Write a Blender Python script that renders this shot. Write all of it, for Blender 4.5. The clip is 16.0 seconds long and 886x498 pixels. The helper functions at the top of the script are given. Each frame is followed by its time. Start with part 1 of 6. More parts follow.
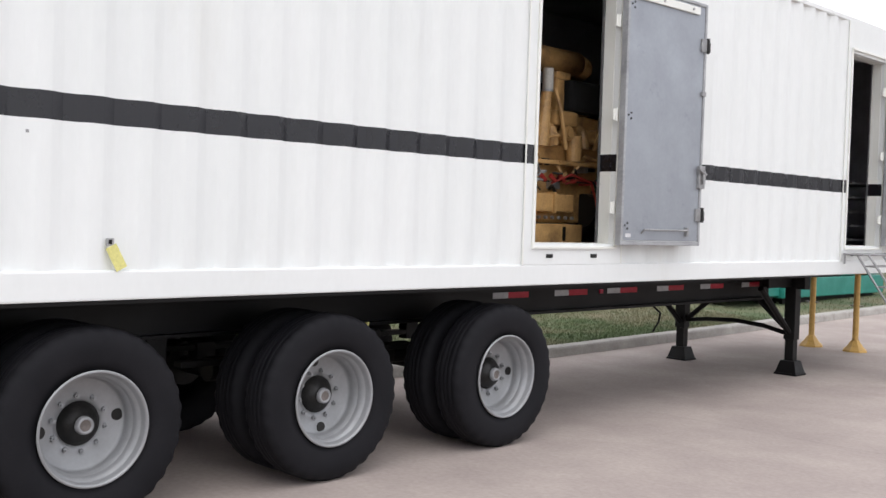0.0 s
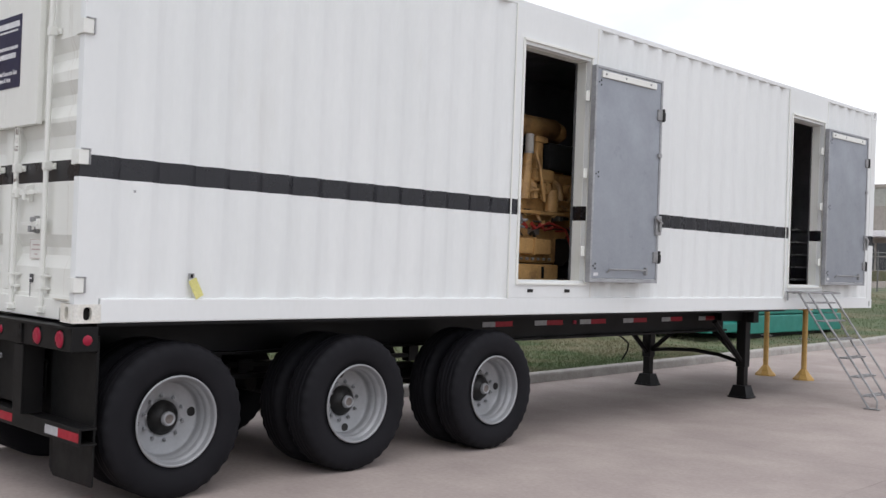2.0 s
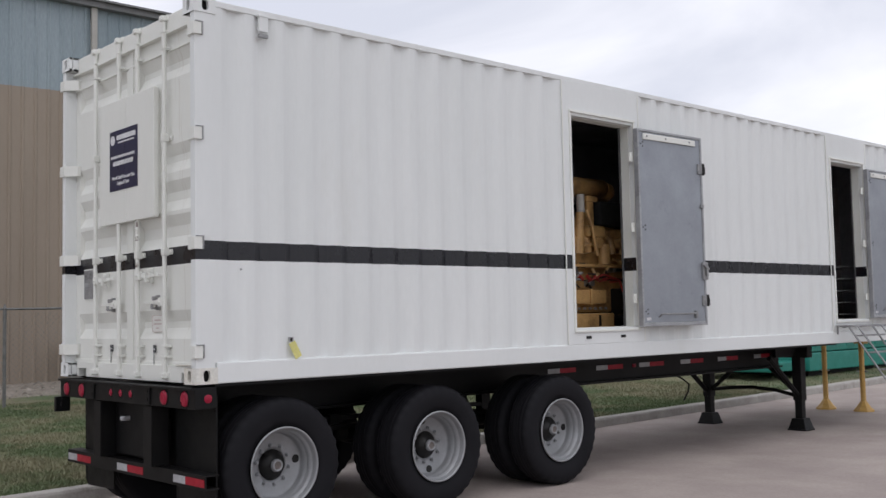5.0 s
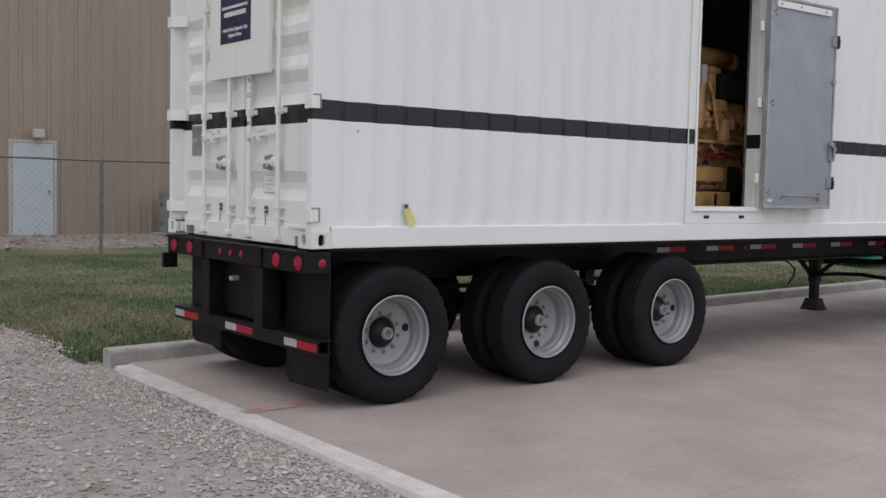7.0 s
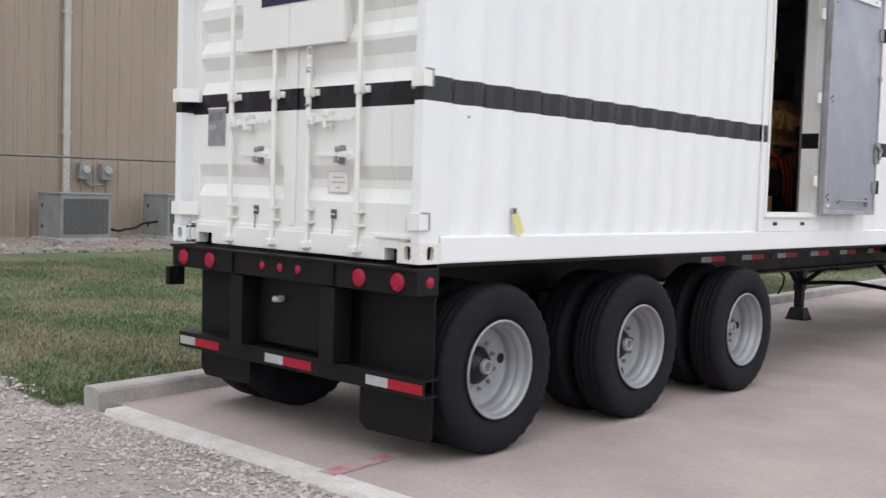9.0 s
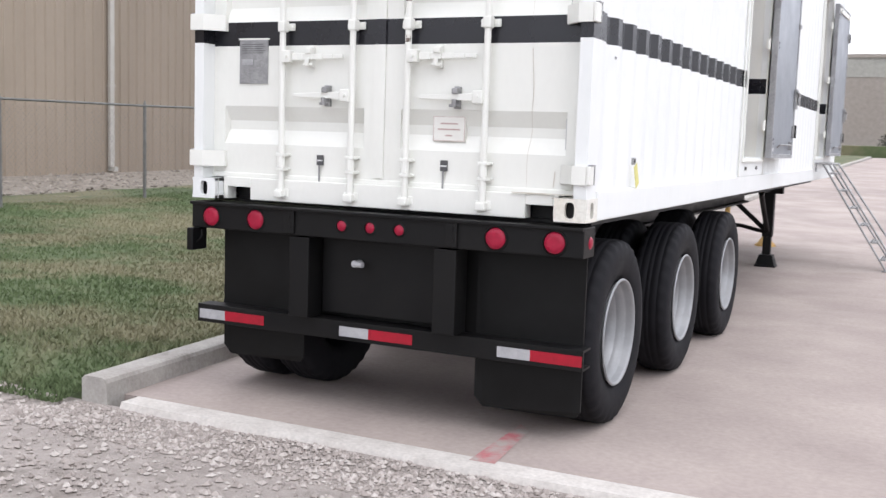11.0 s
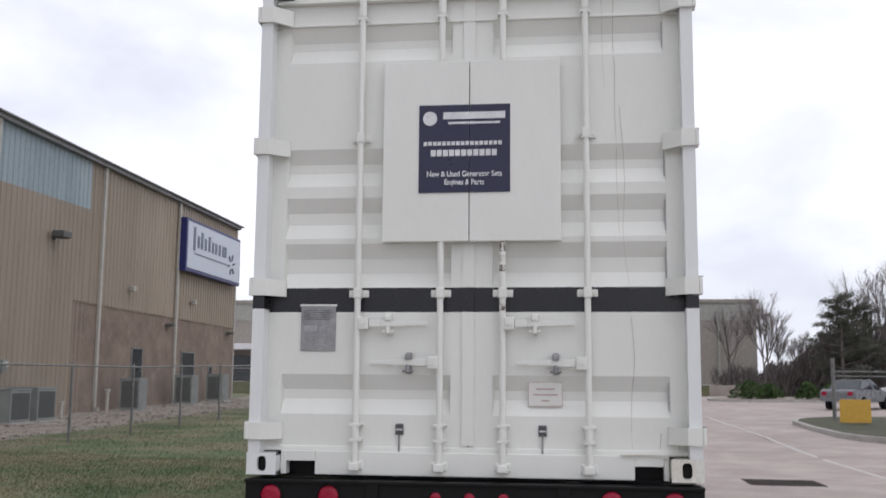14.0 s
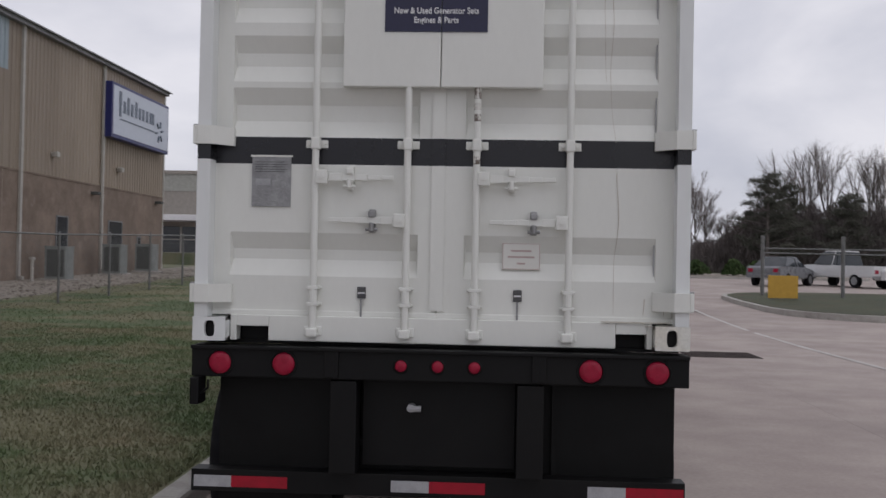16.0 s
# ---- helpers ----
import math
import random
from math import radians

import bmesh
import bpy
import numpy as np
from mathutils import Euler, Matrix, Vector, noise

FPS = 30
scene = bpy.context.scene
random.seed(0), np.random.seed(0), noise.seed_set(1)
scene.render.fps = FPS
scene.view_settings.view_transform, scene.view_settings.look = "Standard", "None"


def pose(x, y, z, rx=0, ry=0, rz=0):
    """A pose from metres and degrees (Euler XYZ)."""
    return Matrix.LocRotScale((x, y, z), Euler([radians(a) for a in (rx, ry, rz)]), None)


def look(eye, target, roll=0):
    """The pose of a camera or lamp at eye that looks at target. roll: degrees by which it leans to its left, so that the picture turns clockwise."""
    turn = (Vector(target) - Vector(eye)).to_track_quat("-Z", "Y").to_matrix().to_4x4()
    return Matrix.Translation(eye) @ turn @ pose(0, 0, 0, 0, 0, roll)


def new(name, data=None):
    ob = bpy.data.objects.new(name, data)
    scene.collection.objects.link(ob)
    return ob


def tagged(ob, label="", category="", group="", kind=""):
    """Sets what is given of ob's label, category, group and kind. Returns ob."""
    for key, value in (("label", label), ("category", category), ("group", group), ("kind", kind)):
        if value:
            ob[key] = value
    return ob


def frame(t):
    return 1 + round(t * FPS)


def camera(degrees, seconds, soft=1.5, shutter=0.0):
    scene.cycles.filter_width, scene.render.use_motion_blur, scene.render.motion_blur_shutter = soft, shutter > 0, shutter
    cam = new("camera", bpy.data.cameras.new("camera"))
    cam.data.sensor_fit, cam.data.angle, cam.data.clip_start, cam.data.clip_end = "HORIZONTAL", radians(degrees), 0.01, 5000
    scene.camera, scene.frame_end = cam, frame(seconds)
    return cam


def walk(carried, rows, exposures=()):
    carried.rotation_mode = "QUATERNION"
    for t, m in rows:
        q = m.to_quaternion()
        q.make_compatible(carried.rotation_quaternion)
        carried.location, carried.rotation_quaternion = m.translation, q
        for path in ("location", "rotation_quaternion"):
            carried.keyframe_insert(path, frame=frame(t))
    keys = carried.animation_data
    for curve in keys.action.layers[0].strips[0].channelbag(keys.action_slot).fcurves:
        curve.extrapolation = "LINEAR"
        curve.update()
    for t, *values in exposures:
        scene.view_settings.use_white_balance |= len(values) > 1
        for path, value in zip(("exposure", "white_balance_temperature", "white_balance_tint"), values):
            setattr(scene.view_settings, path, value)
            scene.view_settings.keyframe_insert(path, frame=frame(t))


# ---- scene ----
cam = camera(46.8, 16.0, soft=1.45, shutter=0.3)
PATH = [
    (0, (4.952, -1.673, 1.663), (3.531, -0.266, 1.605), 1.8),
    (0.5, (5.233, -1.939, 1.612), (3.832, -0.512, 1.59), 2.0),
    (1, (5.584, -2.276, 1.652), (4.218, -0.815, 1.617), 2.1),
    (1.5, (5.799, -2.595, 1.592), (4.394, -1.173, 1.564), 0.1),
    (2, (5.987, -2.906, 1.664), (4.588, -1.477, 1.685), 2.1),
    (2.5, (6.254, -3.239, 1.584), (4.869, -1.796, 1.56), -0.4),
    (3, (6.482, -3.452, 1.65), (5.086, -2.02, 1.636), 0.8),
    (3.5, (6.566, -3.566, 1.618), (5.172, -2.132, 1.653), -0.6),
    (6, (6.703, -3.642, 1.661), (5.148, -2.391, 1.794), 1.2),
    (6.5, (6.464, -3.659, 1.702), (4.86, -2.464, 1.702), 1.5),
    (7, (6.187, -3.658, 1.655), (4.614, -2.429, 1.531), 1.3),
    (7.5, (5.694, -3.611, 1.641), (4.133, -2.365, 1.531), 1.9),
    (8, (5.214, -3.688, 1.629), (3.756, -2.327, 1.483), 1.9),
    (8.5, (4.583, -3.83, 1.617), (3.213, -2.376, 1.514), 1.5),
    (9, (3.929, -4.018, 1.597), (2.567, -2.557, 1.485), 1.8),
    (11.5, (1.068, -5.021, 1.577), (0.317, -3.177, 1.389), 0.1),
    (12, (0.584, -5.201, 1.564), (-0.099, -3.323, 1.495), -2.2),
    (12.5, (0.151, -5.358, 1.567), (-0.43, -3.444, 1.532), -2.5),
    (13, (-0.17, -5.442, 1.565), (-0.636, -3.499, 1.651), -0.1),
    (13.5, (-0.476, -5.514, 1.626), (-0.871, -3.566, 1.847), -0.5),
    (14, (-0.657, -5.527, 1.666), (-0.91, -3.561, 1.935), 0.5),
    (14.5, (-0.689, -5.51, 1.688), (-0.908, -3.562, 2.083), 1.6),
    (15, (-0.69, -5.505, 1.682), (-0.882, -3.551, 2.062), 1.6),
    (15.5, (-0.723, -5.343, 1.624), (-0.925, -3.358, 1.764), 2.8),
    (16, (-0.904, -5.022, 1.595), (-1.022, -3.026, 1.623), 1.1),
]
walk(cam, [(t, look(eye, target, roll)) for t, eye, target, roll in PATH],
     exposures=[(0, 0.92, 6550, 11), (1.5, 0.57, 6450, 11.5), (3.5, 0.50, 6400, 11.5), (6, 0.07, 6400, 13), (7, 0.22, 6400, 13), (8.5, 0.65, 6400, 12.5), (9, 0.8, 6400, 12.5), (11.5, 1.22, 6400, 12.5), (12, 1.26, 6400, 12.5),
                (12.5, 1.12, 6400, 12.5), (13.0, 0.9, 6400, 13), (13.5, 0.58, 6350, 13), (14, 0.30, 6350, 13), (14.5, 0.03, 6350, 13), (16, -0.28, 6400, 14.5)])

# ---- sky and sun: a bright overcast day ----
world = bpy.data.worlds.new("sky")
scene.world = world
world.use_nodes = True
wn, wl = world.node_tree.nodes, world.node_tree.links
wn.clear()
w_out = wn.new("ShaderNodeOutputWorld")
w_bg = wn.new("ShaderNodeBackground")
w_sky = wn.new("ShaderNodeTexSky")
w_sky.sky_type = "NISHITA"
w_sky.sun_disc = False
w_sky.sun_elevation = radians(59)
w_sky.sun_rotation = radians(125)
w_geo = wn.new("ShaderNodeTexCoord")
w_map = wn.new("ShaderNodeMapping")
w_map.inputs["Scale"].default_value = (1.0, 1.0, 2.6)
w_n1 = wn.new("ShaderNodeTexNoise")
w_n1.inputs["Scale"].default_value = 2.3
w_n1.inputs["Detail"].default_value = 6.0
w_n1.inputs["Roughness"].default_value = 0.5
w_n1.inputs["Distortion"].default_value = 0.4
w_ramp = wn.new("ShaderNodeValToRGB")
w_ramp.color_ramp.elements[0].position = 0.36
w_ramp.color_ramp.elements[0].color = (5.7, 5.9, 6.5, 1)
w_ramp.color_ramp.elements[1].position = 0.66
w_ramp.color_ramp.elements[1].color = (8.9, 8.9, 9.1, 1)
w_mix = wn.new("ShaderNodeMixRGB")
w_mix.inputs[0].default_value = 0.93
wl.new(w_geo.outputs["Generated"], w_map.inputs[0])
wl.new(w_map.outputs[0], w_n1.inputs[0])
wl.new(w_n1.outputs[0], w_ramp.inputs[0])
wl.new(w_sky.outputs[0], w_mix.inputs[1])
wl.new(w_ramp.outputs[0], w_mix.inputs[2])
wl.new(w_mix.outputs[0], w_bg.inputs[0])
w_bg.inputs[1].default_value = 0.115
wl.new(w_bg.outputs[0], w_out.inputs[0])
sun = new("sun", bpy.data.lights.new("sun", "SUN"))
sun.data.energy = 0.50
sun.data.angle = radians(50)
sun.data.color = (1.0, 0.97, 0.93)
sun.matrix_world = look((13, -9, 28), (0, 0, 0))


# ---- materials ----
def mat(name, a, b=None, rough=0.6, metal=0.0, scale=6.0, fine=60.0, bump=0.15, dist=0.01, lo=0.35, hi=0.65, stretch=(1, 1, 1),
        spots=None, spot_scale=2.0, spot_lo=0.62, spot_hi=0.72, rand=0.0, rvar=0.1, coat=0.0, grain=0.5, spec=0.5, broad=0.0, broad_k=1.0):
    """Two colours by broad noise, a third in spots, fine relief."""
    m = bpy.data.materials.new(name)
    m.use_nodes = True
    n, l = m.node_tree.nodes, m.node_tree.links
    bs = n["Principled BSDF"]
    tc, mp = n.new("ShaderNodeTexCoord"), n.new("ShaderNodeMapping")
    mp.inputs["Scale"].default_value = stretch
    l.new(tc.outputs["Object"], mp.inputs[0])

    def noise_tex(sc, det=6.0, rg=0.6):
        t = n.new("ShaderNodeTexNoise")
        t.inputs["Scale"].default_value, t.inputs["Detail"].default_value, t.inputs["Roughness"].default_value = sc, det, rg
        l.new(mp.outputs[0], t.inputs[0])
        return t

    def ramp(src, x0, x1, c0=(0, 0, 0, 1), c1=(1, 1, 1, 1)):
        r = n.new("ShaderNodeValToRGB")
        r.color_ramp.elements[0].position, r.color_ramp.elements[1].position = x0, x1
        r.color_ramp.elements[0].color, r.color_ramp.elements[1].color = c0, c1
        l.new(src, r.inputs[0])
        return r
    b = b or tuple(c * 0.82 for c in a)
    n1 = noise_tex(scale)
    col = ramp(n1.outputs[0], lo, hi, (*a, 1), (*b, 1)).outputs[0]
    n2 = noise_tex(fine, 3.0)
    mx = n.new("ShaderNodeMixRGB")
    mx.blend_type = "MULTIPLY"
    mx.inputs[0].default_value = grain
    l.new(col, mx.inputs[1])
    l.new(ramp(n2.outputs[0], 0.3, 0.7, (0.72, 0.72, 0.72, 1), (1.15, 1.15, 1.15, 1)).outputs[0], mx.inputs[2])
    col = mx.outputs[0]
    if broad:
        n4 = noise_tex(broad, 4.0, 0.55)
        mb = n.new("ShaderNodeMixRGB")
        mb.blend_type = "MULTIPLY"
        mb.inputs[0].default_value = broad_k
        l.new(col, mb.inputs[1])
        l.new(ramp(n4.outputs[0], 0.32, 0.68, (0.80, 0.78, 0.77, 1), (1.12, 1.11, 1.09, 1)).outputs[0], mb.inputs[2])
        col = mb.outputs[0]
    if spots:
        n3 = noise_tex(spot_scale, 8.0, 0.65)
        ms = n.new("ShaderNodeMixRGB")
        l.new(ramp(n3.outputs[0], spot_lo, spot_hi).outputs[0], ms.inputs[0])
        l.new(col, ms.inputs[1])
        ms.inputs[2].default_value = (*spots, 1)
        col = ms.outputs[0]
    if rand:
        oi, hs = n.new("ShaderNodeObjectInfo"), n.new("ShaderNodeHueSaturation")
        mr = n.new("ShaderNodeMapRange")
        mr.inputs["To Min"].default_value, mr.inputs["To Max"].default_value = 1 - rand, 1 + rand
        l.new(oi.outputs["Random"], mr.inputs[0])
        l.new(mr.outputs[0], hs.inputs["Value"])
        l.new(col, hs.inputs["Color"])
        col = hs.outputs[0]
    l.new(col, bs.inputs["Base Color"])
    rr = ramp(n1.outputs[0], 0.3, 0.7, (max(rough - rvar, 0.03),) * 3 + (1,), (min(rough + rvar, 1),) * 3 + (1,))
    l.new(rr.outputs[0], bs.inputs["Roughness"])
    bs.inputs["Metallic"].default_value = metal
    bs.inputs["Specular IOR Level"].default_value = spec
    bs.inputs["Coat Weight"].default_value = coat
    if bump:
        bp = n.new("ShaderNodeBump")
        bp.inputs["Strength"].default_value, bp.inputs["Distance"].default_value = bump, dist
        l.new(n2.outputs[0], bp.inputs["Height"])
        l.new(bp.outputs[0], bs.inputs["Normal"])
    return m


WHITE = mat("white_container_paint", (0.75, 0.765, 0.755), (0.72, 0.738, 0.728), rough=0.55, scale=1.1, fine=30, bump=0.02, dist=0.003, spec=0.25,
            stretch=(1, 1, 0.35), spots=(0.66, 0.66, 0.62), spot_scale=1.2, spot_lo=0.6, spot_hi=0.95, grain=0.05)
CREAM = mat("cream_white_door_paint", (0.76, 0.765, 0.72), (0.72, 0.725, 0.68), rough=0.45, scale=1.5, fine=40, bump=0.03, dist=0.003,
            stretch=(1, 1, 0.4), spots=(0.56, 0.52, 0.43), spot_scale=2.2, spot_lo=0.68, spot_hi=0.92, grain=0.05)
RUSTC = mat("rust_stained_white_paint", (0.74, 0.735, 0.69), (0.67, 0.64, 0.56), rough=0.6, scale=7, fine=50, bump=0.1, dist=0.003, spots=(0.34, 0.22, 0.12), spot_scale=9, spot_lo=0.62, spot_hi=0.76)
RUSTF = mat("flaked_rusty_paint", (0.66, 0.65, 0.60), (0.16, 0.13, 0.11), rough=0.8, scale=40, fine=90, bump=0.2, dist=0.002, lo=0.48, hi=0.52)
STRIPE = mat("black_stripe_paint", (0.008, 0.008, 0.011), (0.012, 0.012, 0.016), rough=0.28, scale=4, fine=80, bump=0.02, dist=0.002, spec=0.46)
BLACK = mat("black_chassis_paint_and_hole_shade", (0.0035, 0.0035, 0.004), (0.0075, 0.007, 0.0068), rough=0.5, scale=3, fine=60, bump=0.12, dist=0.003, spec=0.22)
FLAP = mat("black_rubber_flap", (0.0035, 0.0035, 0.0035), (0.007, 0.007, 0.007), rough=0.5, scale=5, fine=90, bump=0.1, dist=0.003, spec=0.2)
TYRE = mat("black_tyre_rubber", (0.0075, 0.0075, 0.0095), (0.0125, 0.0122, 0.0145), rough=0.72, scale=6, fine=120, bump=0.15, dist=0.003, spec=0.16)
RIM = mat("silver_grey_wheel_paint", (0.31, 0.317, 0.327), (0.262, 0.267, 0.273), rough=0.5, metal=0.35, scale=5, fine=50, bump=0.04, dist=0.003,
          spots=(0.26, 0.245, 0.23), spot_scale=7, spot_lo=0.70, spot_hi=0.9, grain=0.12)
HUBM = mat("greasy_black_hub_and_hole_shade", (0.006, 0.006, 0.006), (0.014, 0.013, 0.012), rough=0.4, scale=12, fine=60, bump=0.2, spec=0.35)
EDGEF = mat("worn_galvanised_edge", (0.40, 0.41, 0.42), (0.28, 0.285, 0.295), rough=0.5, metal=0.15, scale=6, fine=50, bump=0.08, dist=0.003)
STEEL = mat("dull_steel", (0.38, 0.38, 0.38), (0.26, 0.26, 0.26), rough=0.42, metal=0.5, scale=8, fine=60, bump=0.1, dist=0.003)
GALV = mat("galvanised_door_sheet", (0.33, 0.355, 0.39), (0.28, 0.302, 0.335), rough=0.42, metal=0.35, scale=1.6, fine=30, bump=0.03, dist=0.003,
           spots=(0.20, 0.212, 0.235), spot_scale=3.6, spot_lo=0.60, spot_hi=0.76, grain=0.12, broad=1.4, broad_k=0.5)
RUBBER = mat("grey_door_seal", (0.06, 0.06, 0.065), (0.10, 0.10, 0.10), rough=0.6, scale=10)
REDLENS = mat("red_lamp_lens", (0.36, 0.010, 0.040), (0.28, 0.009, 0.032), rough=0.32, scale=12, bump=0.0, spec=0.3)
REDTAPE = mat("red_reflective_tape", (0.36, 0.010, 0.026), (0.29, 0.010, 0.022), rough=0.4, scale=20, fine=200, bump=0.1, dist=0.001, spec=0.3)
WHTAPE = mat("white_reflective_tape", (0.42, 0.42, 0.43), (0.34, 0.34, 0.35), rough=0.4, scale=20, fine=200, bump=0.1, dist=0.001, spec=0.3)
NAVY = mat("navy_sign_vinyl", (0.012, 0.012, 0.045), (0.016, 0.016, 0.055), rough=0.35, scale=3, bump=0.0)
SIGNW = mat("white_sign_print", (0.75, 0.75, 0.76), rough=0.45, bump=0.0)
YELLOW = mat("yellow_jack_paint", (0.66, 0.41, 0.12), (0.55, 0.33, 0.09), rough=0.5, scale=8, spots=(0.12, 0.06, 0.02), spot_scale=6)
TAGY = mat("yellow_tag_card", (0.70, 0.66, 0.24), (0.62, 0.58, 0.21), rough=0.6, bump=0.0)
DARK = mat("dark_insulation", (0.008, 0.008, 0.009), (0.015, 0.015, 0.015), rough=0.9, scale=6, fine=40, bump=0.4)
LINING = mat("grey_perforated_lining", (0.42, 0.42, 0.43), (0.33, 0.33, 0.335), rough=0.55, scale=3, fine=70, bump=0.3, dist=0.004)
ENGINE = mat("tan_yellow_engine_paint", (0.58, 0.35, 0.14), (0.44, 0.26, 0.10), rough=0.42, scale=5, spots=(0.11, 0.055, 0.025), spot_scale=4, spot_lo=0.50, spot_hi=0.74)
REDH = mat("red_hose_rubber", (0.34, 0.03, 0.022), (0.24, 0.02, 0.015), rough=0.5)
CONC = mat("pale_concrete", (0.405, 0.350, 0.322), (0.342, 0.292, 0.272), rough=0.85, scale=0.9, lo=0.38, hi=0.62, fine=26, bump=0.2, dist=0.005,
           spots=(0.268, 0.228, 0.213), spot_scale=0.55, spot_lo=0.58, spot_hi=0.82, rand=0.03, grain=0.35, broad=0.30, broad_k=0.55, spec=0.2)
KERB = mat("kerb_concrete", (0.42, 0.40, 0.37), (0.33, 0.31, 0.285), rough=0.9, scale=3.2, fine=40, bump=0.4, dist=0.008,
           spots=(0.17, 0.155, 0.135), spot_scale=2.6, spot_lo=0.6, spot_hi=0.75)
EDGE = mat("light_slab_edge", (0.58, 0.55, 0.515), (0.47, 0.44, 0.41), rough=0.9, scale=4, fine=40, bump=0.4, dist=0.006,
           spots=(0.28, 0.255, 0.23), spot_scale=3)
ISLEG = mat("dark_island_grass", (0.042, 0.056, 0.026), (0.075, 0.070, 0.040), rough=0.95, scale=0.9, fine=30, bump=0.5, dist=0.02, broad=0.4)
GRASSM = mat("winter_grass_soil", (0.088, 0.122, 0.052), (0.162, 0.155, 0.092), rough=0.95, scale=0.5, fine=40, bump=0.5, dist=0.02, lo=0.43, hi=0.57,
             spots=(0.23, 0.195, 0.125), spot_scale=1.1, spot_lo=0.60, spot_hi=0.72, broad=0.25)
GRAVELM = mat("gravel_bed", (0.40, 0.358, 0.330), (0.31, 0.277, 0.254), rough=0.95, scale=9, fine=70, bump=0.8, dist=0.02,
              spots=(0.16, 0.14, 0.12), spot_scale=1.5, spot_lo=0.56, spot_hi=0.7)
REDPAINT = mat("faded_red_paint", (0.44, 0.10, 0.12), (0.40, 0.20, 0.20), rough=0.85, scale=9, fine=50, bump=0.2, spots=(0.36, 0.32, 0.294), spot_scale=6, spot_lo=0.40, spot_hi=0.62)
DAMP = mat("damp_concrete", (0.295, 0.262, 0.242), (0.385, 0.34, 0.312), rough=0.7, scale=2.5, fine=26, bump=0.15, dist=0.004)
LINEP = mat("worn_white_line_paint", (0.54, 0.515, 0.49), (0.43, 0.40, 0.375), rough=0.8, scale=3, fine=40)
SIDING = mat("tan_metal_siding", (0.31, 0.256, 0.203), (0.272, 0.224, 0.176), rough=0.55, scale=0.5, fine=20, bump=0.03, stretch=(1, 1, 0.3), grain=0.15, broad=0.12)
BLUEP = mat("blue_grey_translucent_panel", (0.30, 0.36, 0.39), (0.24, 0.30, 0.33), rough=0.5, scale=0.7, fine=20, bump=0.03, stretch=(1, 2, 0.3))
BLOCKW = mat("tan_split_block", (0.25, 0.195, 0.155), (0.20, 0.152, 0.122), rough=0.9, scale=1.6, fine=14, bump=0.4, dist=0.02,
             spots=(0.34, 0.285, 0.245), spot_scale=1.1, spot_lo=0.58, spot_hi=0.75, broad=0.5)
TRIM = mat("pale_downspout_paint", (0.46, 0.44, 0.40), (0.40, 0.38, 0.345), rough=0.5, scale=3)
DRAINM = mat("rusty_dark_iron", (0.060, 0.048, 0.044), (0.040, 0.032, 0.030), rough=0.95, scale=6, bump=0.3, spec=0.08)
EAVE = mat("grey_eave_trim", (0.20, 0.20, 0.20), (0.16, 0.16, 0.16), rough=0.5, scale=2)
ACM = mat("grey_green_unit_paint", (0.26, 0.277, 0.265), (0.21, 0.224, 0.214), rough=0.5, scale=3)
GRILL = mat("dark_coil_grille", (0.07, 0.075, 0.072), (0.10, 0.105, 0.10), rough=0.6, scale=30, stretch=(1, 1, 8))
PALED = mat("pale_blue_door_paint", (0.46, 0.52, 0.54), (0.42, 0.48, 0.50), rough=0.5, scale=2)
GREENG = mat("teal_green_paint", (0.02, 0.24, 0.19), (0.015, 0.19, 0.15), rough=0.45, scale=2)
FENCEM = mat("grey_fence_pipe", (0.20, 0.20, 0.195), (0.15, 0.15, 0.145), rough=0.5, metal=0.4, scale=5)
# bark, twig and evergreen leaf colours are lightened to paint in distance haze
BARK = mat("grey_brown_bark", (0.165, 0.143, 0.132), (0.125, 0.108, 0.10), rough=0.95, scale=8, bump=0.5)
TWIG = mat("haze_paled_twigs", (0.26, 0.228, 0.218), (0.20, 0.174, 0.166), rough=0.95, scale=3, bump=0.0)
LEAFD = mat("haze_paled_evergreen_leaf", (0.062, 0.066, 0.052), (0.095, 0.092, 0.076), rough=0.8, scale=1.5, bump=0.0, spec=0.08)
LEAFB = mat("green_shrub_leaf", (0.035, 0.06, 0.022), (0.055, 0.08, 0.03), rough=0.8, scale=2, bump=0.0, spec=0.08)
RUSTL = mat("rusty_leaf", (0.15, 0.105, 0.098), (0.115, 0.082, 0.078), rough=0.9, scale=2, bump=0.0, spec=0.08)
# woods and far wall: haze is mixed into these paler colours
WOODS = mat("haze_paled_winter_woods", (0.125, 0.104, 0.100), (0.085, 0.072, 0.069), rough=0.95, scale=0.3, bump=0.0)
FARW = mat("haze_paled_far_tan_wall", (0.30, 0.272, 0.24), (0.275, 0.25, 0.22), rough=0.7, scale=0.1, fine=3, bump=0.0)
FARB = mat("far_pale_band", (0.335, 0.335, 0.30), (0.31, 0.31, 0.28), rough=0.7, scale=0.1, fine=3, bump=0.0)
GLASS = mat("dark_window_glass", (0.03, 0.035, 0.04), (0.045, 0.05, 0.055), rough=0.08, scale=2, bump=0.0)
CARD = mat("dark_grey_car_paint", (0.05, 0.055, 0.062), (0.045, 0.05, 0.056), rough=0.25, bump=0.0, coat=0.5)
CARS = mat("silver_grey_car_paint", (0.17, 0.175, 0.185), (0.15, 0.155, 0.165), rough=0.3, bump=0.0, coat=0.5)
CARW = mat("white_car_paint", (0.62, 0.62, 0.62), (0.58, 0.58, 0.58), rough=0.3, bump=0.0, coat=0.5)
